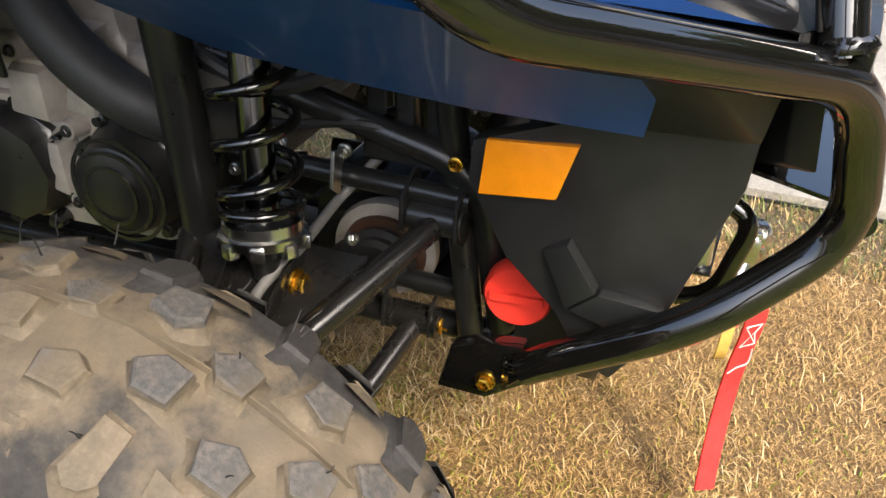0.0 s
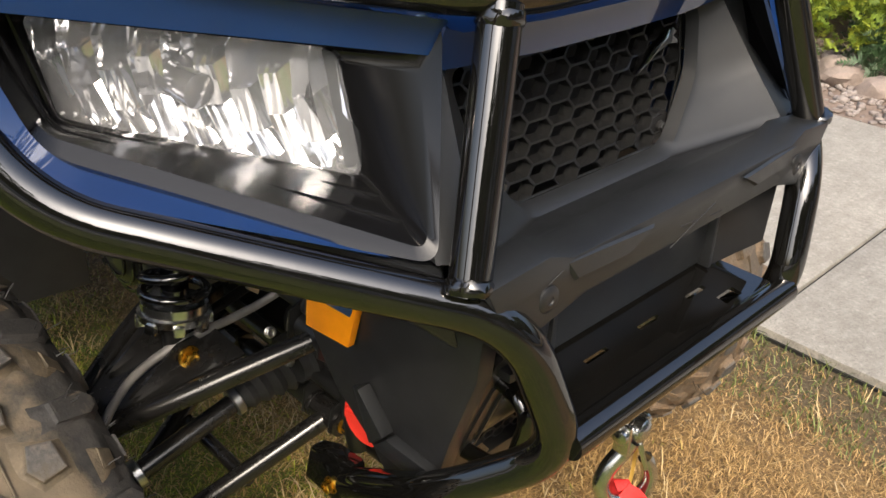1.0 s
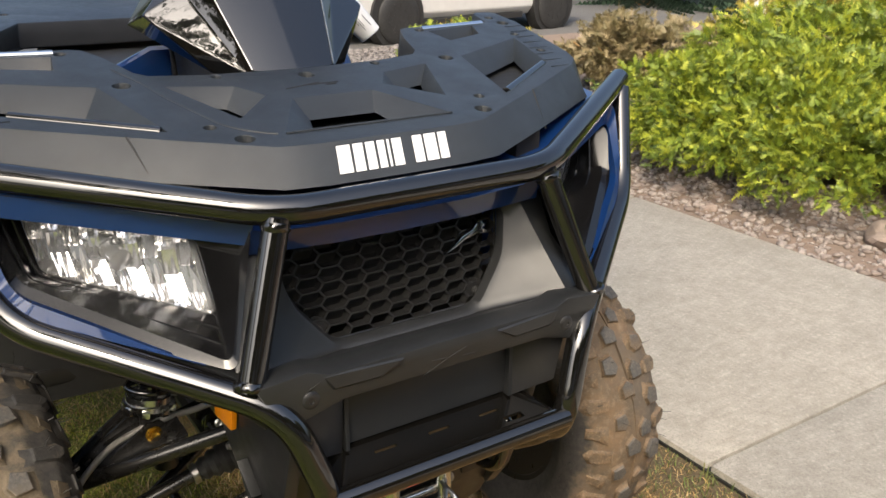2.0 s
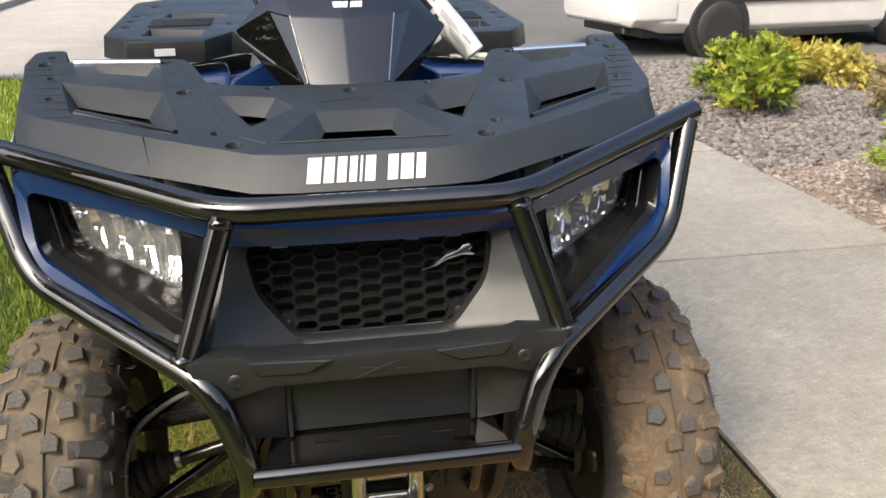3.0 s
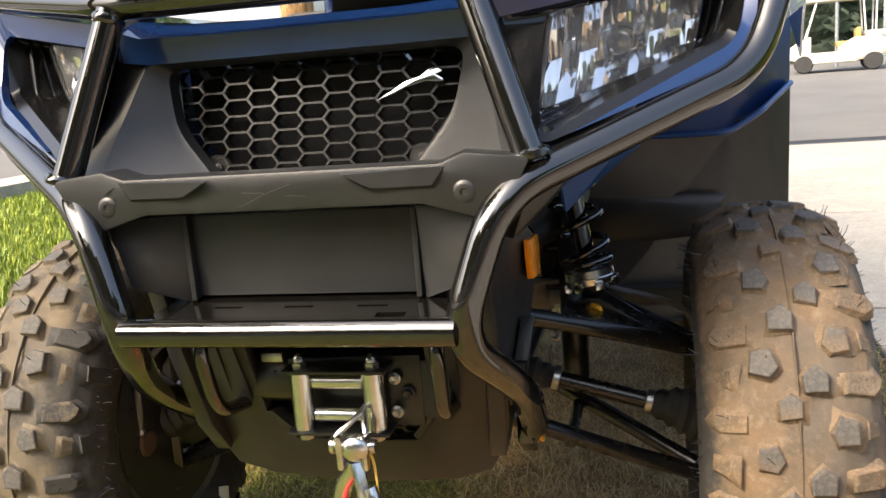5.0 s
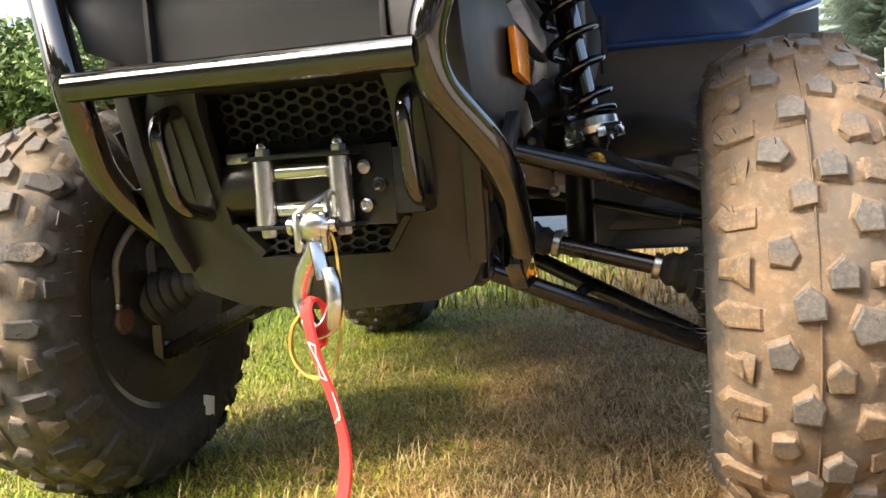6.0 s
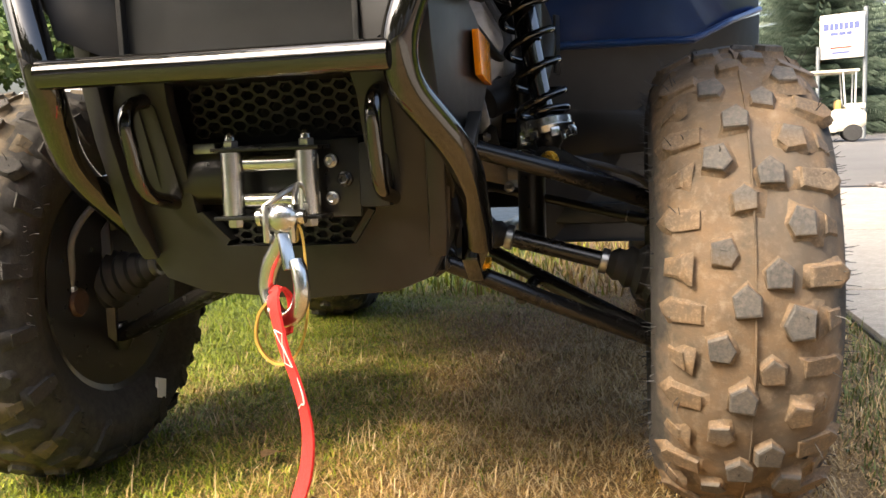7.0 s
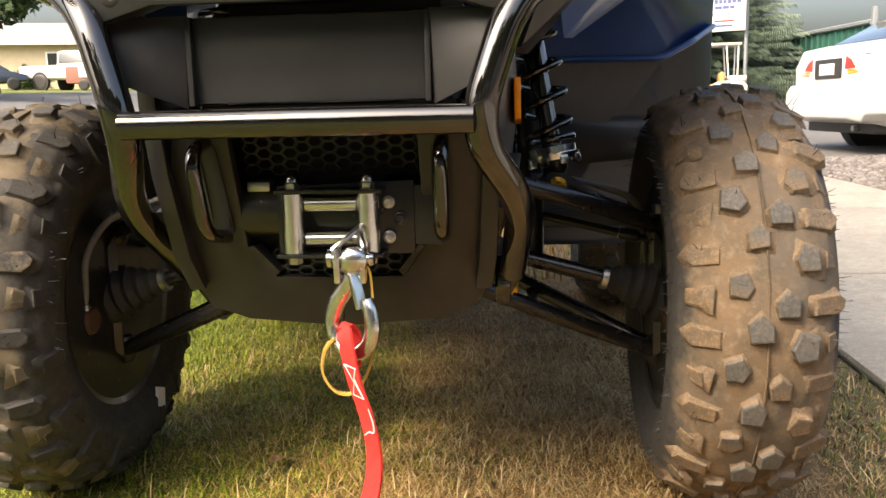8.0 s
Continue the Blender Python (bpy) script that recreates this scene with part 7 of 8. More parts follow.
blades("straw", 26000, (-0.9, 0.90), (-1.2, 1.0), (0.022, 0.060), (0.0006, 0.0011), (0.45, 2.0), loose_mat, 25, "loose pale straw stalks standing and lying in the lawn", in_tufts)
# straw under the bike: its pale colour stands in for light reaching the shade
in_mat = lambda x, y, rng: rng.random(len(x)) < np.clip(1.3 - ((x - 0.24) / 0.30) ** 2 - ((y - 0.35) / 0.75) ** 2, 0.0, 1.0)
matted = blade_material("lightened_straw", STRAWS, ((0.26, 0.18, 0.085), (0.44, 0.32, 0.16), (0.60, 0.47, 0.27)), 0.9)
blades("straw", 10000, (-0.10, 0.58), (-0.10, 1.15), (0.018, 0.050), (0.0006, 0.0011), (0.9, 2.0), matted, 27, "matted dead straw under the quad bike, paled for light from the side", in_mat)
leaf_bm = bmesh.new()
half = [(0.0, 0.004), (0.012, 0.011), (0.026, 0.010), (0.040, 0.0015)]
mid = [leaf_bm.verts.new((x - 0.02, 0.0, 0.016 + 0.006 * math.sin(x * 60))) for x, w in half]
for k in (-1, 1):
    rim = [leaf_bm.verts.new((x - 0.02, k * w, 0.022 + 0.004 * math.sin(x * 90 + k))) for x, w in half]
    for q in range(3):
        leaf_bm.faces.new((mid[q], mid[q + 1], rim[q + 1], rim[q]))
bmesh.ops.solidify(leaf_bm, geom=leaf_bm.faces[:], thickness=0.0006)
leaf = link_mesh("dead_leaf", leaf_bm, plain("dry_leaf", (0.36, 0.23, 0.12), 0.8, 0, 0, 0.3, 120), None, "", 40)
leaf.matrix_basis = pose(-0.181, 0.016, 0, 0, 0, 35)
tagged(leaf, label="curled tan dead leaf lying in the grass", category="leaf")
blades("weeds", 9000, (0.70, 0.94), (-1.2, 4.0), (0.010, 0.035), (0.0008, 0.0016), (0.3, 1.3), weed_mat, 26, "short green weeds beside the walk")
blades("grass", 46000, (-4.28, 0.93), (1.5, 6.9), (0.03, 0.075), (0.002, 0.004), (0.1, 0.9), grass_mat, 23, "lawn grass behind the quad bike")
blades("grass", 120000, (-4.28, -0.9), (-1.0, 6.9), (0.022, 0.055), (0.0011, 0.0022), (0.1, 0.8), lush_mat, 24, "lush green lawn grass towards the street")

# ---- street tree ----
def leafy(th, name, centres, radius, count, size, material, seed):
    rng = np.random.default_rng(seed)
    c = np.array(centres)[rng.integers(0, len(centres), count)]
    d = rng.normal(0, 1, (count, 3))
    d /= np.linalg.norm(d, axis=1)[:, None]
    p = c + d * radius * rng.uniform(0.3, 1.0, (count, 1)) ** 0.5 * np.array([1, 1, 0.7])
    a = rng.normal(0, 1, (count, 3))
    a /= np.linalg.norm(a, axis=1)[:, None]
    b = np.cross(a, rng.normal(0, 1, (count, 3)))
    b /= np.linalg.norm(b, axis=1)[:, None]
    s = size * rng.uniform(0.6, 1.3, (count, 1))
    v = np.stack([p - a * s, p + b * s * 0.45, p + a * s, p - b * s * 0.45], 1).reshape(-1, 3)
    f = (np.array([(0, 1, 2), (0, 2, 3)])[None] + (np.arange(count) * 4)[:, None, None]).reshape(-1, 3)
    ob = arrays_mesh(name, v, f, material, th)
    ob["kind"] = "stuff"
    return ob


leaf_green = leaf_material("tree_leaf", ((0.025, 0.055, 0.012), (0.07, 0.12, 0.025), (0.15, 0.21, 0.06)))


def leaf_tree(at, trunk_r, trunk_h, crown_r, seed, label, count=6000, leaf=0.10, name="tree"):
    rng = random.Random(seed)
    th = thing(name, at, label=label, category="tree")
    bm = bmesh.new()
    prof = [(-0.1, 1.25), (0.05, 1.12), (0.3, 1.0), (0.7, 0.95), (1.0, 0.85)]
    bm = lathe([(t * trunk_h, trunk_r * k) for t, k in prof for _ in (0,)], 28, "Z")
    bmesh.ops.subdivide_edges(bm, edges=[e for e in bm.edges if abs(e.verts[0].co.z - e.verts[1].co.z) > 0.05], cuts=7, use_grid_fill=True)
    for v in bm.verts:
        an = math.atan2(v.co.y, v.co.x)
        k = 1 + 0.06 * noise.noise(Vector((an * 3, v.co.z * 1.2, seed))) + 0.05 * noise.noise(Vector((an * 9, v.co.z * 3, seed)))
        v.co.x, v.co.y = v.co.x * k + 0.03 * v.co.z * 0.3, v.co.y * k
    tips = []
    for i in range(7):
        an, rise = i * 0.9 + rng.random(), rng.uniform(0.5, 1.0)
        p = Vector((0, 0, trunk_h * 0.93))
        q = p + Vector((math.cos(an) * crown_r * 0.65, math.sin(an) * crown_r * 0.65, crown_r * rise))
        sweep(bm, curve_pts([p, p * 0.5 + q * 0.5 + Vector((0, 0, 0.15)), q], 5), trunk_r * 0.5, 9, trunk_r * 0.1)
        tips += [q, p * 0.4 + q * 0.6 + Vector((0, 0, 0.3))]
    part("trunk", bm, bark, th, "rough bark")
    tips.append(Vector((0, 0, trunk_h + crown_r)))
    leafy(th, "crown", [tuple(t) for t in tips], crown_r * 0.5, count, leaf, leaf_green, seed)
    return th


leaf_tree((-2.85, 6.72, terrain(-2.85, 6.72)), 0.165, 2.9, 1.9, 5, "street tree with rough tan bark on the lawn", 5000, 0.09)
leaf_tree((-19.0, 22.0, terrain(-19, 22)), 0.22, 1.3, 2.6, 6, "leafy green street tree across the road", 9000, 0.15)
# unseen row behind the camera, added to darken reflections in the gloss paint
for i, (x, y, r) in enumerate(((-6.2, -8.2, 2.7), (-1.6, -9.6, 3.0), (3.4, -8.8, 2.7), (8.0, -7.4, 2.8))):
    leaf_tree((x, y, terrain(x, y)), 0.22, 1.7, r, 70 + i, "leafy green tree out of view, reflected in the quad bike", 9000, 0.17)
leaf_tree((-15.3, 20.0, terrain(-15.3, 20)), 0.2, 1.4, 2.2, 7, "leafy green street tree across the road", 7000, 0.14)
leaf_tree((-18.0, 27.5, terrain(-18.0, 27.5)), 0.25, 2.0, 2.4, 8, "leafy green tree before a house", 7000, 0.17)
leaf_tree((-20.5, 21.0, terrain(-20.5, 21.0)), 0.2, 0.8, 2.4, 9, "low leafy tree across the road", 8000, 0.15)


def conifer(at, height, spread, seed, label, tiers=22, tufts=13, needles=None, fine=16):
    rng = np.random.default_rng(seed)
    th = thing("conifer", at, label=label, category="tree")
    part("trunk", tube([(0, 0, -0.1), (0, 0, height * 0.5), (0, 0, height)], 0.2, 10, r_end=0.03), bark, th)
    v, f = [], []
    for k in range(tiers):
        t = k / tiers
        z0 = height * (0.06 + 0.92 * t)
        reach = spread * (1 - t) ** 0.8 + 0.15
        for j in range(tufts):
            an = rng.uniform(0, 6.283)
            out = np.array([np.cos(an), np.sin(an), -0.22])
            sd = np.array([-np.sin(an), np.cos(an), 0])
            r = reach * rng.uniform(0.65, 1.1)
            for q in range(fine):
                s = (q + 1) / fine
                root = np.array([0, 0, z0]) + out * r * s + np.array([0, 0, 0.12 * s * s * r])
                for sg in (-1, 1):
                    tip = root + (out * 0.6 + sd * sg * 0.8) * r * (3.2 / fine + 0.05) * (1.15 - s * 0.6) + np.array([0, 0, -0.06 - 0.12 * rng.random()])
                    w = (np.array([0, 0, 0.035]) + out * 0.03) * (16 / fine) ** 0.5
                    i = len(v)
                    v += [root - w, root + w, tip]
                    f.append((i, i + 1, i + 2))
    ob = arrays_mesh("needles", np.array(v), np.array(f), needles or dark_needles, th)
    ob["kind"] = "stuff"
    return th


grey_needles = leaf_material("grey_spruce_needles", ((0.05, 0.082, 0.06), (0.115, 0.16, 0.12), (0.19, 0.24, 0.18)))
dark_needles = leaf_material("spruce_needles", ((0.012, 0.028, 0.018), (0.030, 0.058, 0.036), (0.07, 0.11, 0.07)))
conifer((6.2, 28.5, terrain(6.2, 28.5)), 7.8, 3.6, 31, "tall grey green spruce behind the sign", 40, 30, grey_needles, 40)
for i, (x, y, h) in enumerate(((10.5, 9.5, 3.6), (12.0, 7.6, 4.4), (13.2, 5.4, 4.0), (12.6, 3.2, 4.6), (13.5, 0.8, 4.2), (11.6, 11.5, 4.0))):
    conifer((x, y, 0.0), h, 1.7, 40 + i, "dark evergreen hedge tree behind the shrubs", 14)
white_paint = plain("white_paint", (0.55, 0.55, 0.54), 0.3, 0, 0.5, 0.06, 6)
fence = thing("picket_fence", (0, 0, 0), label="low white picket fence before dark trees", category="fence")
for i in range(26):
    x, y = 9.6 + i * 0.05, 6.7 - i * 0.10
    part("picket", block(x - 0.03, x + 0.03, y - 0.03, y + 0.03, 0.0, 0.62, 0.008), white_paint, fence)
part("fence_rail", tube([(9.6, 6.7, 0.25), (10.9, 4.1, 0.25)], 0.03, 6), white_paint, fence)

# ---- the side behind the walk: a plain pale wall and a few trees that close the place ----
wall_mat = concrete_material("pale_render", (0.52, 0.50, 0.46), (0.60, 0.58, 0.54))
tagged(link_mesh("wall_south", block(-30, 30, -19.4, -19.0, -0.2, 5.2, 0.02), wall_mat), label="plain pale rendered wall of a long low building", kind="structure")
for i, (x, h) in enumerate(((-9.0, 8.5), (-2.6, 9.5), (2.2, 8.0), (8.5, 9.0))):
    conifer((x, -15.5 - (i % 2), 0.0), h, 1.9, 60 + i, "dark evergreen tree before a pale wall", 16)
# unseen tree, added for the pod's dark reflection and soft shade on the bike
leaf_tree((-3.3, -0.9, terrain(-3.3, -0.9)), 0.165, 3.3, 2.1, 77, "leafy tree out of view that shades the lawn and darkens the pod", 5200, 0.10)

# ---- vehicles and buildings round the place ----
car_glass = plain("car_window", (0.02, 0.024, 0.026), 0.06, 0, 1.0, 0.1, 3)
car_black = plain("car_trim", (0.02, 0.02, 0.02), 0.5)
tail_red = plain("tail_lamp_red", (0.55, 0.03, 0.02), 0.15, 0, 0.8, 0.1, 30)
tail_orange = plain("tail_lamp_orange", (0.75, 0.25, 0.03), 0.15, 0, 0.8, 0.1, 30)
hub_white = plain("wheel_cover", (0.60, 0.60, 0.58), 0.35, 0.3, 0, 0.1, 30)
cream = plain("cream_paint", (0.58, 0.54, 0.44), 0.35, 0, 0.4, 0.08, 5)
tan_vinyl = plain("tan_vinyl", (0.42, 0.28, 0.08), 0.5, 0, 0, 0.15, 9)
green_wall = plain("green_metal_wall", (0.020, 0.085, 0.065), 0.5, 0, 0, 0.15, 2, 0.4, 30, 0.01)
beige_wall = plain("beige_stucco", (0.55, 0.45, 0.31), 0.85, 0, 0, 0.08, 3, 0.5, 60, 0.01)
roof_grey = plain("grey_shingle", (0.30, 0.28, 0.27), 0.9, 0, 0, 0.2, 6, 0.6, 20, 0.02)
grey_metal = plain("grey_pole_paint", (0.22, 0.24, 0.25), 0.5, 0.4)
blue_print = plain("blue_print", (0.05, 0.07, 0.20), 0.5)


def section_body(rows, mirror_y=True):
    """A body from cross sections: each row is x and half outline points (y, z) from the sill up."""
    rings = []
    for x, half in rows:
        rings.append([(x, y, z) for y, z in half] + [(x, -y, z) for y, z in half[::-1]])
    bm = strips(rings, True, True)
    return bevel(bm, 0.02, 2, 32)


def road_wheel(parent, at, r, w, seed_angle=0.0):
    m = Matrix.Translation(at)
    bm = lathe([(-w / 2, r * 0.62), (-w / 2, r * 0.90), (-w * 0.38, r), (w * 0.38, r), (w / 2, r * 0.90), (w / 2, r * 0.62)], 32, "Y", m=m)
    wh = part("wheel", bm, rubber, parent)
    part("wheel_cover", lathe([(-w * 0.46, r * 0.62), (-w * 0.50, r * 0.3), (-w * 0.48, 0.02), (w * 0.48, 0.02), (w * 0.50, r * 0.3), (w * 0.46, r * 0.62)], 24, "Y", m=m), hub_white, wh)
    bm = bmesh.new()
    for sgn in (-1, 1):
        for k in range(9):
            a = 2 * math.pi * k / 9 + seed_angle
            p = Vector(at) + Vector((math.cos(a) * r * 0.47, sgn * w * 0.49, math.sin(a) * r * 0.47))
            boxed(bm, -0.022, 0.022, -0.006, 0.006, -0.03, 0.03, Matrix.Translation(p) @ pose(0, 0, 0, 0, -math.degrees(a) + 90, 0))
    tagged(part("cover_slots", bm, car_black, wh), kind="stuff")
    return wh


def parked_car(at, heading):
    car = thing("car", at, label="white parked hatchback car with steel wheel covers", category="car")
    car.matrix_basis = Matrix.Translation(at) @ pose(0, 0, 0, 0, 0, heading)
    rows = [(-0.94, ((0.60, 0.40), (0.70, 0.46), (0.73, 0.87), (0.58, 0.95))), (-0.89, ((0.70, 0.32), (0.80, 0.42), (0.80, 0.91), (0.66, 1.05))), (-0.62, ((0.74, 0.25), (0.83, 0.36), (0.84, 0.91), (0.72, 1.1))), (0.2, ((0.74, 0.21), (0.84, 0.31), (0.86, 0.89), (0.74, 1.09))), (1.9, ((0.74, 0.20), (0.84, 0.30), (0.86, 0.81), (0.76, 0.93))), (2.7, ((0.74, 0.20), (0.83, 0.30), (0.84, 0.76), (0.74, 0.83))), (3.25, ((0.66, 0.26), (0.76, 0.36), (0.76, 0.62), (0.66, 0.74)))]
    part("body", section_body(rows), white_paint, car)
    cab = [(-0.58, ((0.69, 1.08), (0.62, 1.11))), (-0.15, ((0.71, 1.07), (0.58, 1.33))), (0.4, ((0.73, 1.05), (0.58, 1.37))), (1.1, ((0.74, 0.97), (0.57, 1.33))), (1.85, ((0.72, 0.9), (0.62, 0.95)))]
    part("cabin_glass", section_body(cab), car_glass, car)
    part("roof", slab_of([(-0.18, 0.57, 1.34), (0.4, 0.57, 1.38), (1.1, 0.56, 1.34), (1.1, -0.56, 1.34), (0.4, -0.57, 1.38), (-0.18, -0.57, 1.34)], [(-0.14, 0.59, 1.3), (0.4, 0.59, 1.34), (1.14, 0.58, 1.3), (1.14, -0.58, 1.3), (0.4, -0.59, 1.34), (-0.14, -0.59, 1.3)], 0.015), white_paint, car)
    bm = section_body([(-1.07, ((0.60, 0.36), (0.66, 0.42), (0.66, 0.60), (0.58, 0.66))), (-0.99, ((0.74, 0.32), (0.82, 0.40), (0.83, 0.62), (0.72, 0.69))), (-0.52, ((0.78, 0.32), (0.855, 0.40), (0.862, 0.60), (0.78, 0.66)))])
    part("bumper", bm, white_paint, car)
    for s in (-1, 1):
        part("tail_lamp", slab_of([(-0.955, s * 0.34, 0.825), (-0.93, s * 0.74, 0.835), (-0.70, s * 0.846, 0.85), (-0.70, s * 0.840, 0.94), (-0.92, s * 0.72, 0.96), (-0.945, s * 0.34, 0.95)], [(-0.88, s * 0.36, 0.825), (-0.86, s * 0.68, 0.835), (-0.70, s * 0.76, 0.85), (-0.70, s * 0.76, 0.94), (-0.86, s * 0.66, 0.96), (-0.88, s * 0.36, 0.95)], 0.006), tail_red, car, "red tail lamp")
        part("turn_lamp", slab_of([(-0.957, s * 0.40, 0.78), (-0.93, s * 0.745, 0.788), (-0.72, s * 0.848, 0.802), (-0.72, s * 0.846, 0.845), (-0.93, s * 0.74, 0.83), (-0.955, s * 0.40, 0.82)], [(-0.88, s * 0.40, 0.78), (-0.86, s * 0.68, 0.788), (-0.72, s * 0.76, 0.802), (-0.72, s * 0.76, 0.845), (-0.86, s * 0.68, 0.83), (-0.88, s * 0.40, 0.82)], 0.005), tail_orange, car, "orange turn lamp")
        part("door_strip", block(-0.1, 2.0, *sorted((s * 0.862, s * 0.878)), 0.55, 0.585, 0.004), car_black, car)
        part("sill", block(-0.1, 2.0, *sorted((s * 0.72, s * 0.83)), 0.17, 0.24, 0.01), car_black, car)
        part("wheel_arch", rod_profile((0.0, s * 0.70, 0.30), (0.0, s * 0.872, 0.30), ((0, 0.36), (1, 0.36)), 32), car_black, car)
        part("wheel_arch", rod_profile((2.52, s * 0.70, 0.30), (2.52, s * 0.872, 0.30), ((0, 0.36), (1, 0.36)), 32), car_black, car)
        road_wheel(car, (0.0, s * 0.822, 0.28), 0.285, 0.17)
        road_wheel(car, (2.52, s * 0.822, 0.28), 0.285, 0.17, 0.3)
    part("plate_frame", block(-0.958, -0.90, -0.27, 0.27, 0.74, 0.94, 0.02), car_black, car, "dark frame of the blank plate recess")
    part("plate", block(-0.964, -0.956, -0.15, 0.15, 0.78, 0.89, 0.003), label_white, car)
    part("exhaust_pipe", tube([(-0.85, -0.35, 0.25), (-0.2, -0.35, 0.27)], 0.03, 10), steel, car)
    part("under_tray", block(-0.8, 3.1, -0.68, 0.68, 0.20, 0.34, 0.02), car_black, car)
    return car


parked_car((4.26, 8.05, 0.012), 8)


def golf_cart(at, heading):
    gc = thing("golf_cart", at, label="cream golf cart with a roof and tan seats", category="golf cart")
    gc.matrix_basis = Matrix.Translation(at) @ pose(0, 0, 0, 0, 0, heading) @ Matrix.Scale(0.86, 4)
    part("body", section_body([(-1.12, ((0.48, 0.42), (0.52, 0.50), (0.50, 0.72))), (-0.95, ((0.54, 0.30), (0.58, 0.45), (0.55, 0.84))), (-0.40, ((0.54, 0.26), (0.58, 0.40), (0.56, 0.84))), (0.02, ((0.54, 0.26), (0.58, 0.34), (0.56, 0.62)))]), cream, gc)
    part("front_cowl", section_body([(0.66, ((0.54, 0.28), (0.57, 0.40), (0.54, 0.92))), (0.95, ((0.54, 0.30), (0.57, 0.42), (0.52, 0.82))), (1.20, ((0.46, 0.36), (0.50, 0.44), (0.46, 0.64)))]), cream, gc)
    part("floor", block(0.0, 0.72, -0.55, 0.55, 0.24, 0.32, 0.02), car_black, gc)
    for s in (-1, 1):
        part("side_panel", block(-0.42, 0.72, *sorted((s * 0.50, s * 0.575)), 0.24, 0.50, 0.02), cream, gc)
    part("seat", block(-0.45, 0.06, -0.52, 0.52, 0.62, 0.76, 0.05), tan_vinyl, gc)
    part("seat_back", block(-0.52, -0.40, -0.50, 0.50, 0.78, 1.08, 0.05), tan_vinyl, gc)
    part("bag_well", block(-1.10, -0.62, -0.5, 0.5, 0.84, 0.98, 0.04), cream, gc)
    part("roof", block(-0.95, 0.95, -0.56, 0.56, 1.78, 1.85, 0.03), cream, gc)
    for s in (-1, 1):
        part("roof_post", tube([(-0.62, s * 0.5, 0.9), (-0.55, s * 0.5, 1.80)], 0.02, 8), label_white, gc)
        part("roof_post", tube([(-0.85, s * 0.5, 0.9), (-0.86, s * 0.5, 1.80)], 0.02, 8), label_white, gc)
        part("roof_post", tube([(0.78, s * 0.5, 0.9), (0.52, s * 0.5, 1.80)], 0.02, 8), label_white, gc)
        road_wheel(gc, (-0.80, s * 0.48, 0.23), 0.23, 0.2)
        road_wheel(gc, (0.83, s * 0.48, 0.23), 0.23, 0.2)
    part("windscreen", block(0.70, 0.72, -0.48, 0.48, 0.92, 1.30, 0.005), car_glass, gc)
    return gc


golf_cart((4.58, 20.2, terrain(4.58, 20.2) + 0.01), 172)

sign = thing("shop_sign", (5.5, 22.3, 0), label="white roadside sign with blue print on two poles", category="sign")
zs = terrain(5.5, 22.3)
part("pole", tube([(4.98, 22.36, zs), (4.98, 22.36, 2.6)], 0.045, 10), grey_metal, sign).matrix_basis = Matrix.Translation((-5.5, -22.3, 0))
part("pole", tube([(6.02, 22.12, zs), (6.02, 22.12, 3.5)], 0.05, 10), grey_metal, sign).matrix_basis = Matrix.Translation((-5.5, -22.3, 0))
board = part("board", block(-0.52, 0.52, -0.04, 0.04, 2.28, 3.36, 0.02), white_paint, sign)
board.matrix_basis = pose(0, -0.10, 0, 0, 0, -27)
for z, widths, h, mt in ((3.06, (0.13, 0.09, 0.09, 0.09, 0.10, 0.10, 0.11), 0.17, blue_print), (2.88, (0.18, 0.16, 0.12), 0.08, blue_print), (2.54, (0.5,), 0.04, tail_red), (2.42, (0.42,), 0.05, blue_print)):
    x = -sum(w + 0.02 for w in widths) / 2
    for w in widths:
        part("print_bar", block(x, x + w, -0.047, -0.040, z - h / 2, z + h / 2, 0), mt, board)
        x += w + 0.02

letters = bpy.data.curves.new("sign_words", "FONT")
letters.body, letters.size, letters.align_x, letters.extrude, letters.offset = "POWER SPORTS", 0.125, "CENTER", 0.003, 0.002
words = bpy.data.objects.new("words", letters)
flat = bpy.data.meshes.new_from_object(words)
bpy.data.objects.remove(words)
flat.materials.clear()
flat.materials.append(blue_print)
words = new("sign_words", flat)
words.parent = board
words.matrix_basis = pose(0, -0.043, 2.655, 90) @ Matrix.Diagonal((0.74, 1, 1, 1))

# green metal building behind the car
hall = thing("metal_hall", (0, 0, 0), label="long dark green sheet metal building with a flat roofline", category="building")
zb = terrain(9.5, 30)
wall_pts = [(8.6, 34.0), (9.6, 23.4), (30.0, 25.5), (29.0, 36.0)]
bm = slab_of([(x, y, zb - 0.6) for x, y in wall_pts], [(x, y, zb + 2.02) for x, y in wall_pts])
part("wall", bm, green_wall, hall)
for i in range(27):
    t = i / 26
    x, y = 8.6 + 1.0 * t, 34.0 - 10.6 * t
    part("wall_rib", block(x - 0.05, x + 0.02, y - 0.03, y + 0.03, zb - 0.5, zb + 2.0, 0.006), green_wall, hall)
part("roof_trim", tube([(8.55, 34.1, zb + 2.06), (9.55, 23.3, zb + 2.06)], 0.07, 6), grey_metal, hall)
part("corner_post", block(9.55, 9.68, 23.2, 23.35, zb - 0.5, zb + 2.45, 0.01), grey_metal, hall)

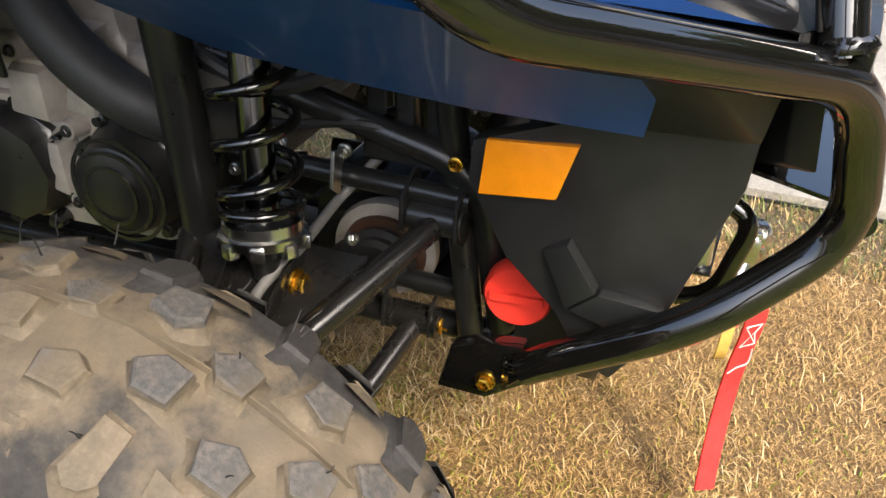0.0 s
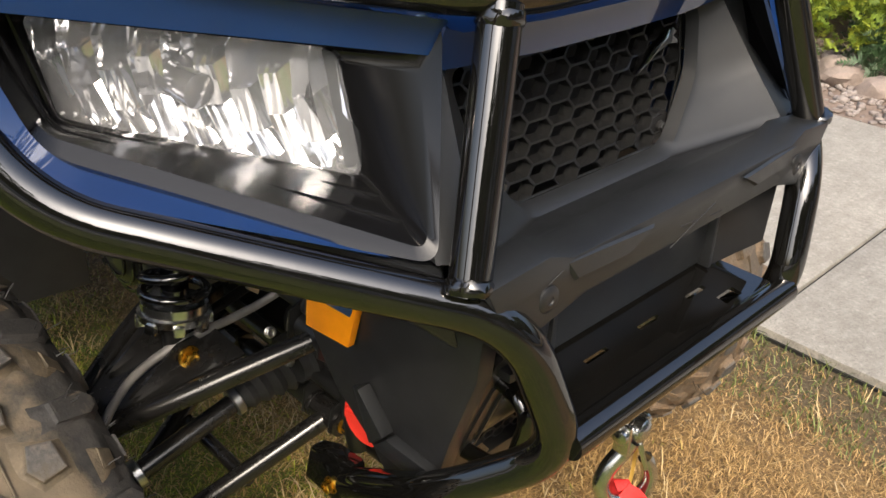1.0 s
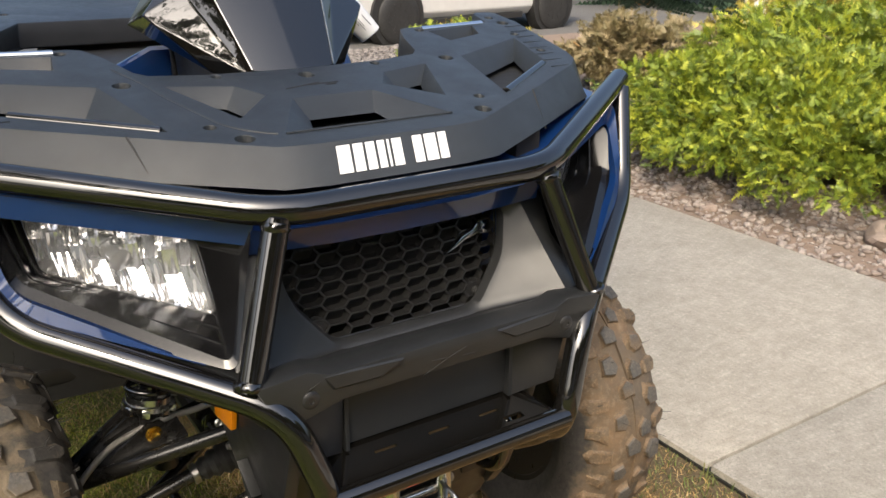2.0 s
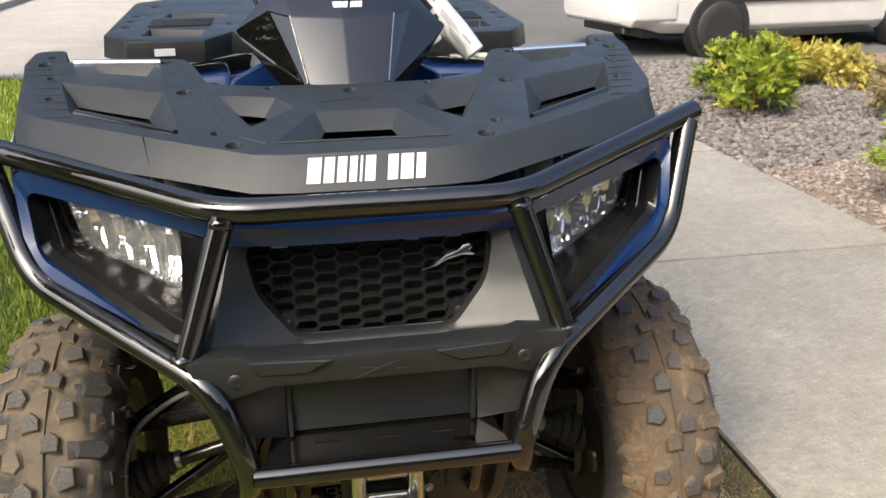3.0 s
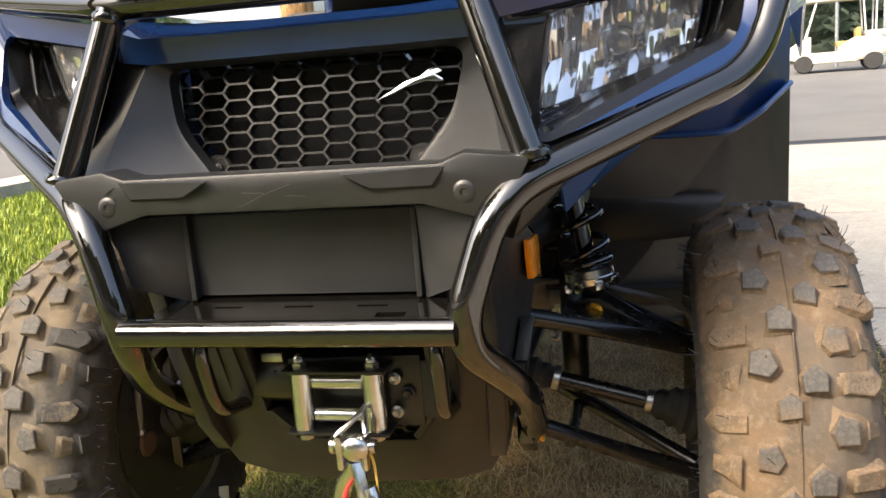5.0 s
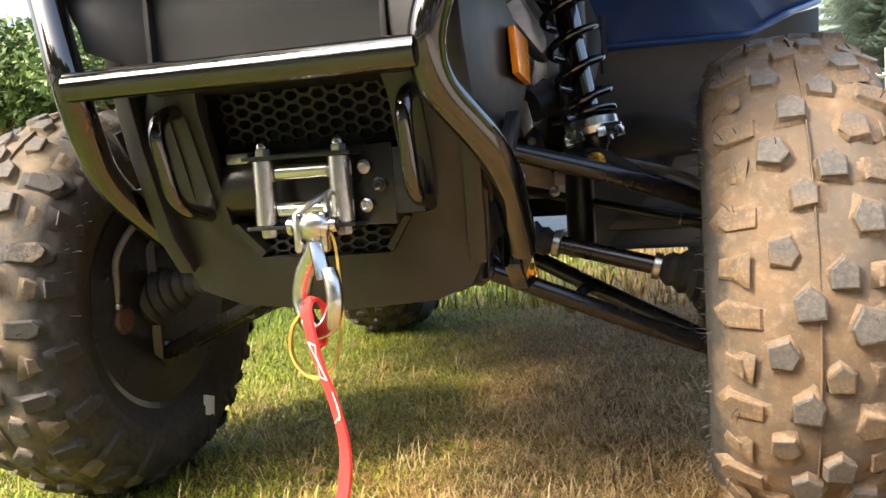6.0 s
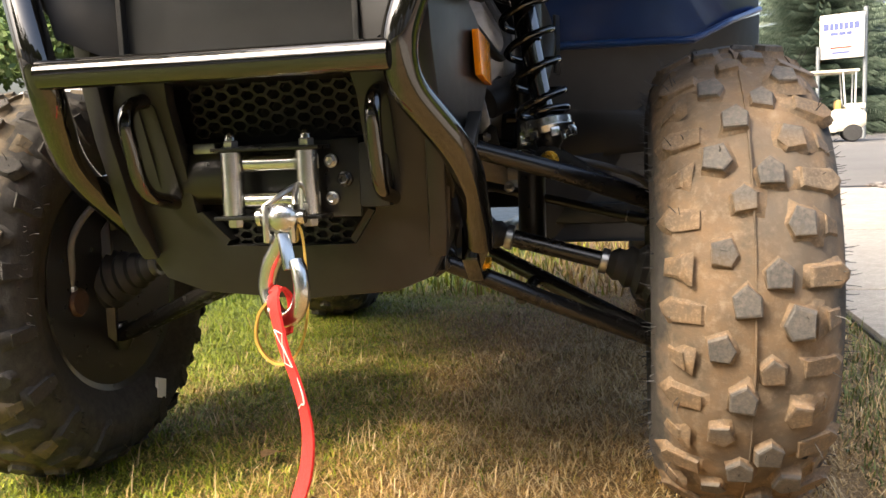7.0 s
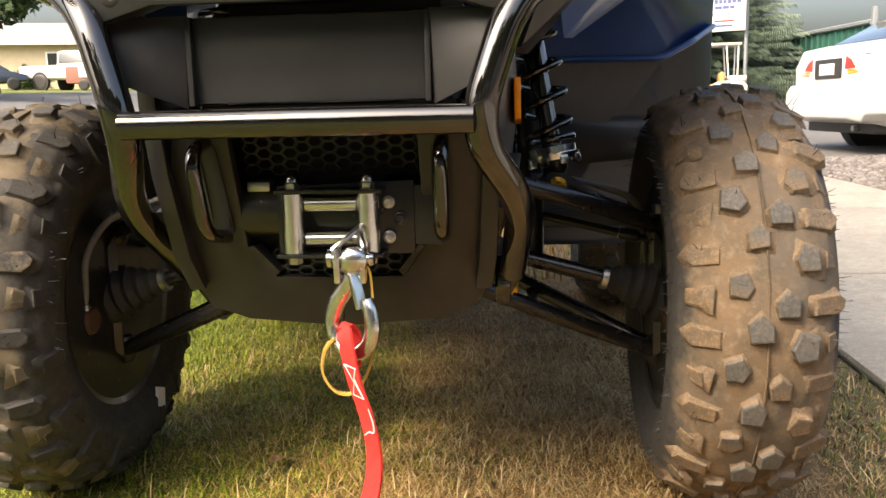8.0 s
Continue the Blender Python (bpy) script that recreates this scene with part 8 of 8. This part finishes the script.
# across the street: house, pickup, small car, hedge
hz = terrain(-29.5, 52.0) + 0.2
hs = thing("house", (-29.5, 52.0, hz), label="low beige stucco house with a grey roof", category="house")
hs.matrix_basis = pose(-29.5, 52.0, hz, 0, 0, 20)
part("wall", block(-9, 9, 0, 8, -1.0, 2.5, 0.02), beige_wall, hs)
part("roof", slab_of([(-9.6, -0.6, 2.5), (9.6, -0.6, 2.5), (9.6, 8.6, 2.5), (-9.6, 8.6, 2.5)], [(-7.5, 3.6, 4.2), (7.5, 3.6, 4.2), (7.5, 4.4, 4.2), (-7.5, 4.4, 4.2)], 0.03), roof_grey, hs)
for x in (-4.5, 0.8, 5.5):
    wnd = part("window", block(x - 0.95, x + 0.95, -0.08, 0.02, 0.9, 2.1, 0.02), label_white, hs)
    for k in (-1, 1):
        part("pane", block(x + k * 0.46 - 0.38, x + k * 0.46 + 0.38, -0.10, -0.078, 1.0, 2.0, 0), car_glass, wnd)


def pickup(at, heading, paint, label):
    tr = thing("pickup_truck", at, label=label, category="truck")
    tr.matrix_basis = Matrix.Translation(at) @ pose(0, 0, 0, 0, 0, heading)
    part("body", section_body([(-1.25, ((0.80, 0.55), (0.92, 0.62), (0.92, 1.12), (0.86, 1.18))), (1.6, ((0.80, 0.45), (0.94, 0.55), (0.94, 1.12), (0.86, 1.18))), (3.3, ((0.80, 0.45), (0.94, 0.55), (0.94, 1.08), (0.84, 1.16))), (4.35, ((0.75, 0.5), (0.88, 0.58), (0.88, 0.98), (0.78, 1.06)))]), paint, tr)
    part("cab", section_body([(1.0, ((0.84, 1.16), (0.74, 1.78))), (1.2, ((0.84, 1.16), (0.72, 1.86))), (2.5, ((0.84, 1.16), (0.70, 1.84))), (3.2, ((0.82, 1.14), (0.76, 1.18)))]), paint, tr)
    part("cab_glass", section_body([(1.12, ((0.852, 1.26), (0.765, 1.74))), (2.42, ((0.852, 1.26), (0.755, 1.74))), (2.9, ((0.85, 1.22), (0.80, 1.28)))]), car_glass, tr)
    for s in (-1, 1):
        for x in (0.0, 3.5):
            part("wheel_arch", rod_profile((x, s * 0.80, 0.40), (x, s * 0.95, 0.40), ((0, 0.48), (1, 0.48)), 24), car_black, tr)
            road_wheel(tr, (x, s * 0.86, 0.38), 0.39, 0.24)
    part("bumper", block(-1.42, -1.25, -0.9, 0.9, 0.52, 0.74, 0.03), car_black, tr)
    return tr


pickup((-23.2, 41.0, terrain(-23.2, 41.0)), -12, white_paint, "white pickup truck parked before a house")
car_blue = plain("dark_blue_car_paint", (0.03, 0.04, 0.06), 0.25, 0.3, 0.8)
sc = thing("car", (-26.6, 41.4, 2.0), label="dark blue small car parked across the street", category="car")
sc.matrix_basis = pose(-25.9, 39.6, terrain(-25.9, 39.6), 0, 0, 28)
part("body", section_body([(-1.9, ((0.62, 0.4), (0.76, 0.5), (0.74, 0.85))), (-1.3, ((0.72, 0.3), (0.84, 0.4), (0.78, 0.98))), (1.0, ((0.72, 0.3), (0.84, 0.4), (0.78, 0.92))), (1.9, ((0.64, 0.38), (0.76, 0.46), (0.70, 0.7)))]), car_blue, sc)
part("cabin_glass", section_body([(-1.2, ((0.70, 0.96), (0.60, 1.02))), (-0.8, ((0.72, 0.95), (0.56, 1.38))), (0.4, ((0.72, 0.94), (0.56, 1.40))), (1.1, ((0.70, 0.9), (0.62, 0.95)))]), car_glass, sc)
for x in (-1.15, 1.25):
    for s in (-1, 1):
        road_wheel(sc, (x, s * 0.76, 0.29), 0.29, 0.18)
rb = thing("trailer_box", (-20.9, 40.2, terrain(-20.9, 40.2)), label="small rusty red box trailer beside the pickup", category="trailer")
part("box", block(-0.9, 0.9, -0.6, 0.6, 0.35, 1.15, 0.05), plain("faded_red_paint", (0.22, 0.09, 0.07), 0.6), rb)
for s in (-1, 1):
    road_wheel(rb, (0, s * 0.6, 0.26), 0.26, 0.15)
spray_bush("shrub", (-26.3, 43.8, terrain(-26.3, 43.8)), (0.9, 0.8), 1.1, 1400, 0.2, dark_green, 61, "green garden shrub beside parked cars", 6)
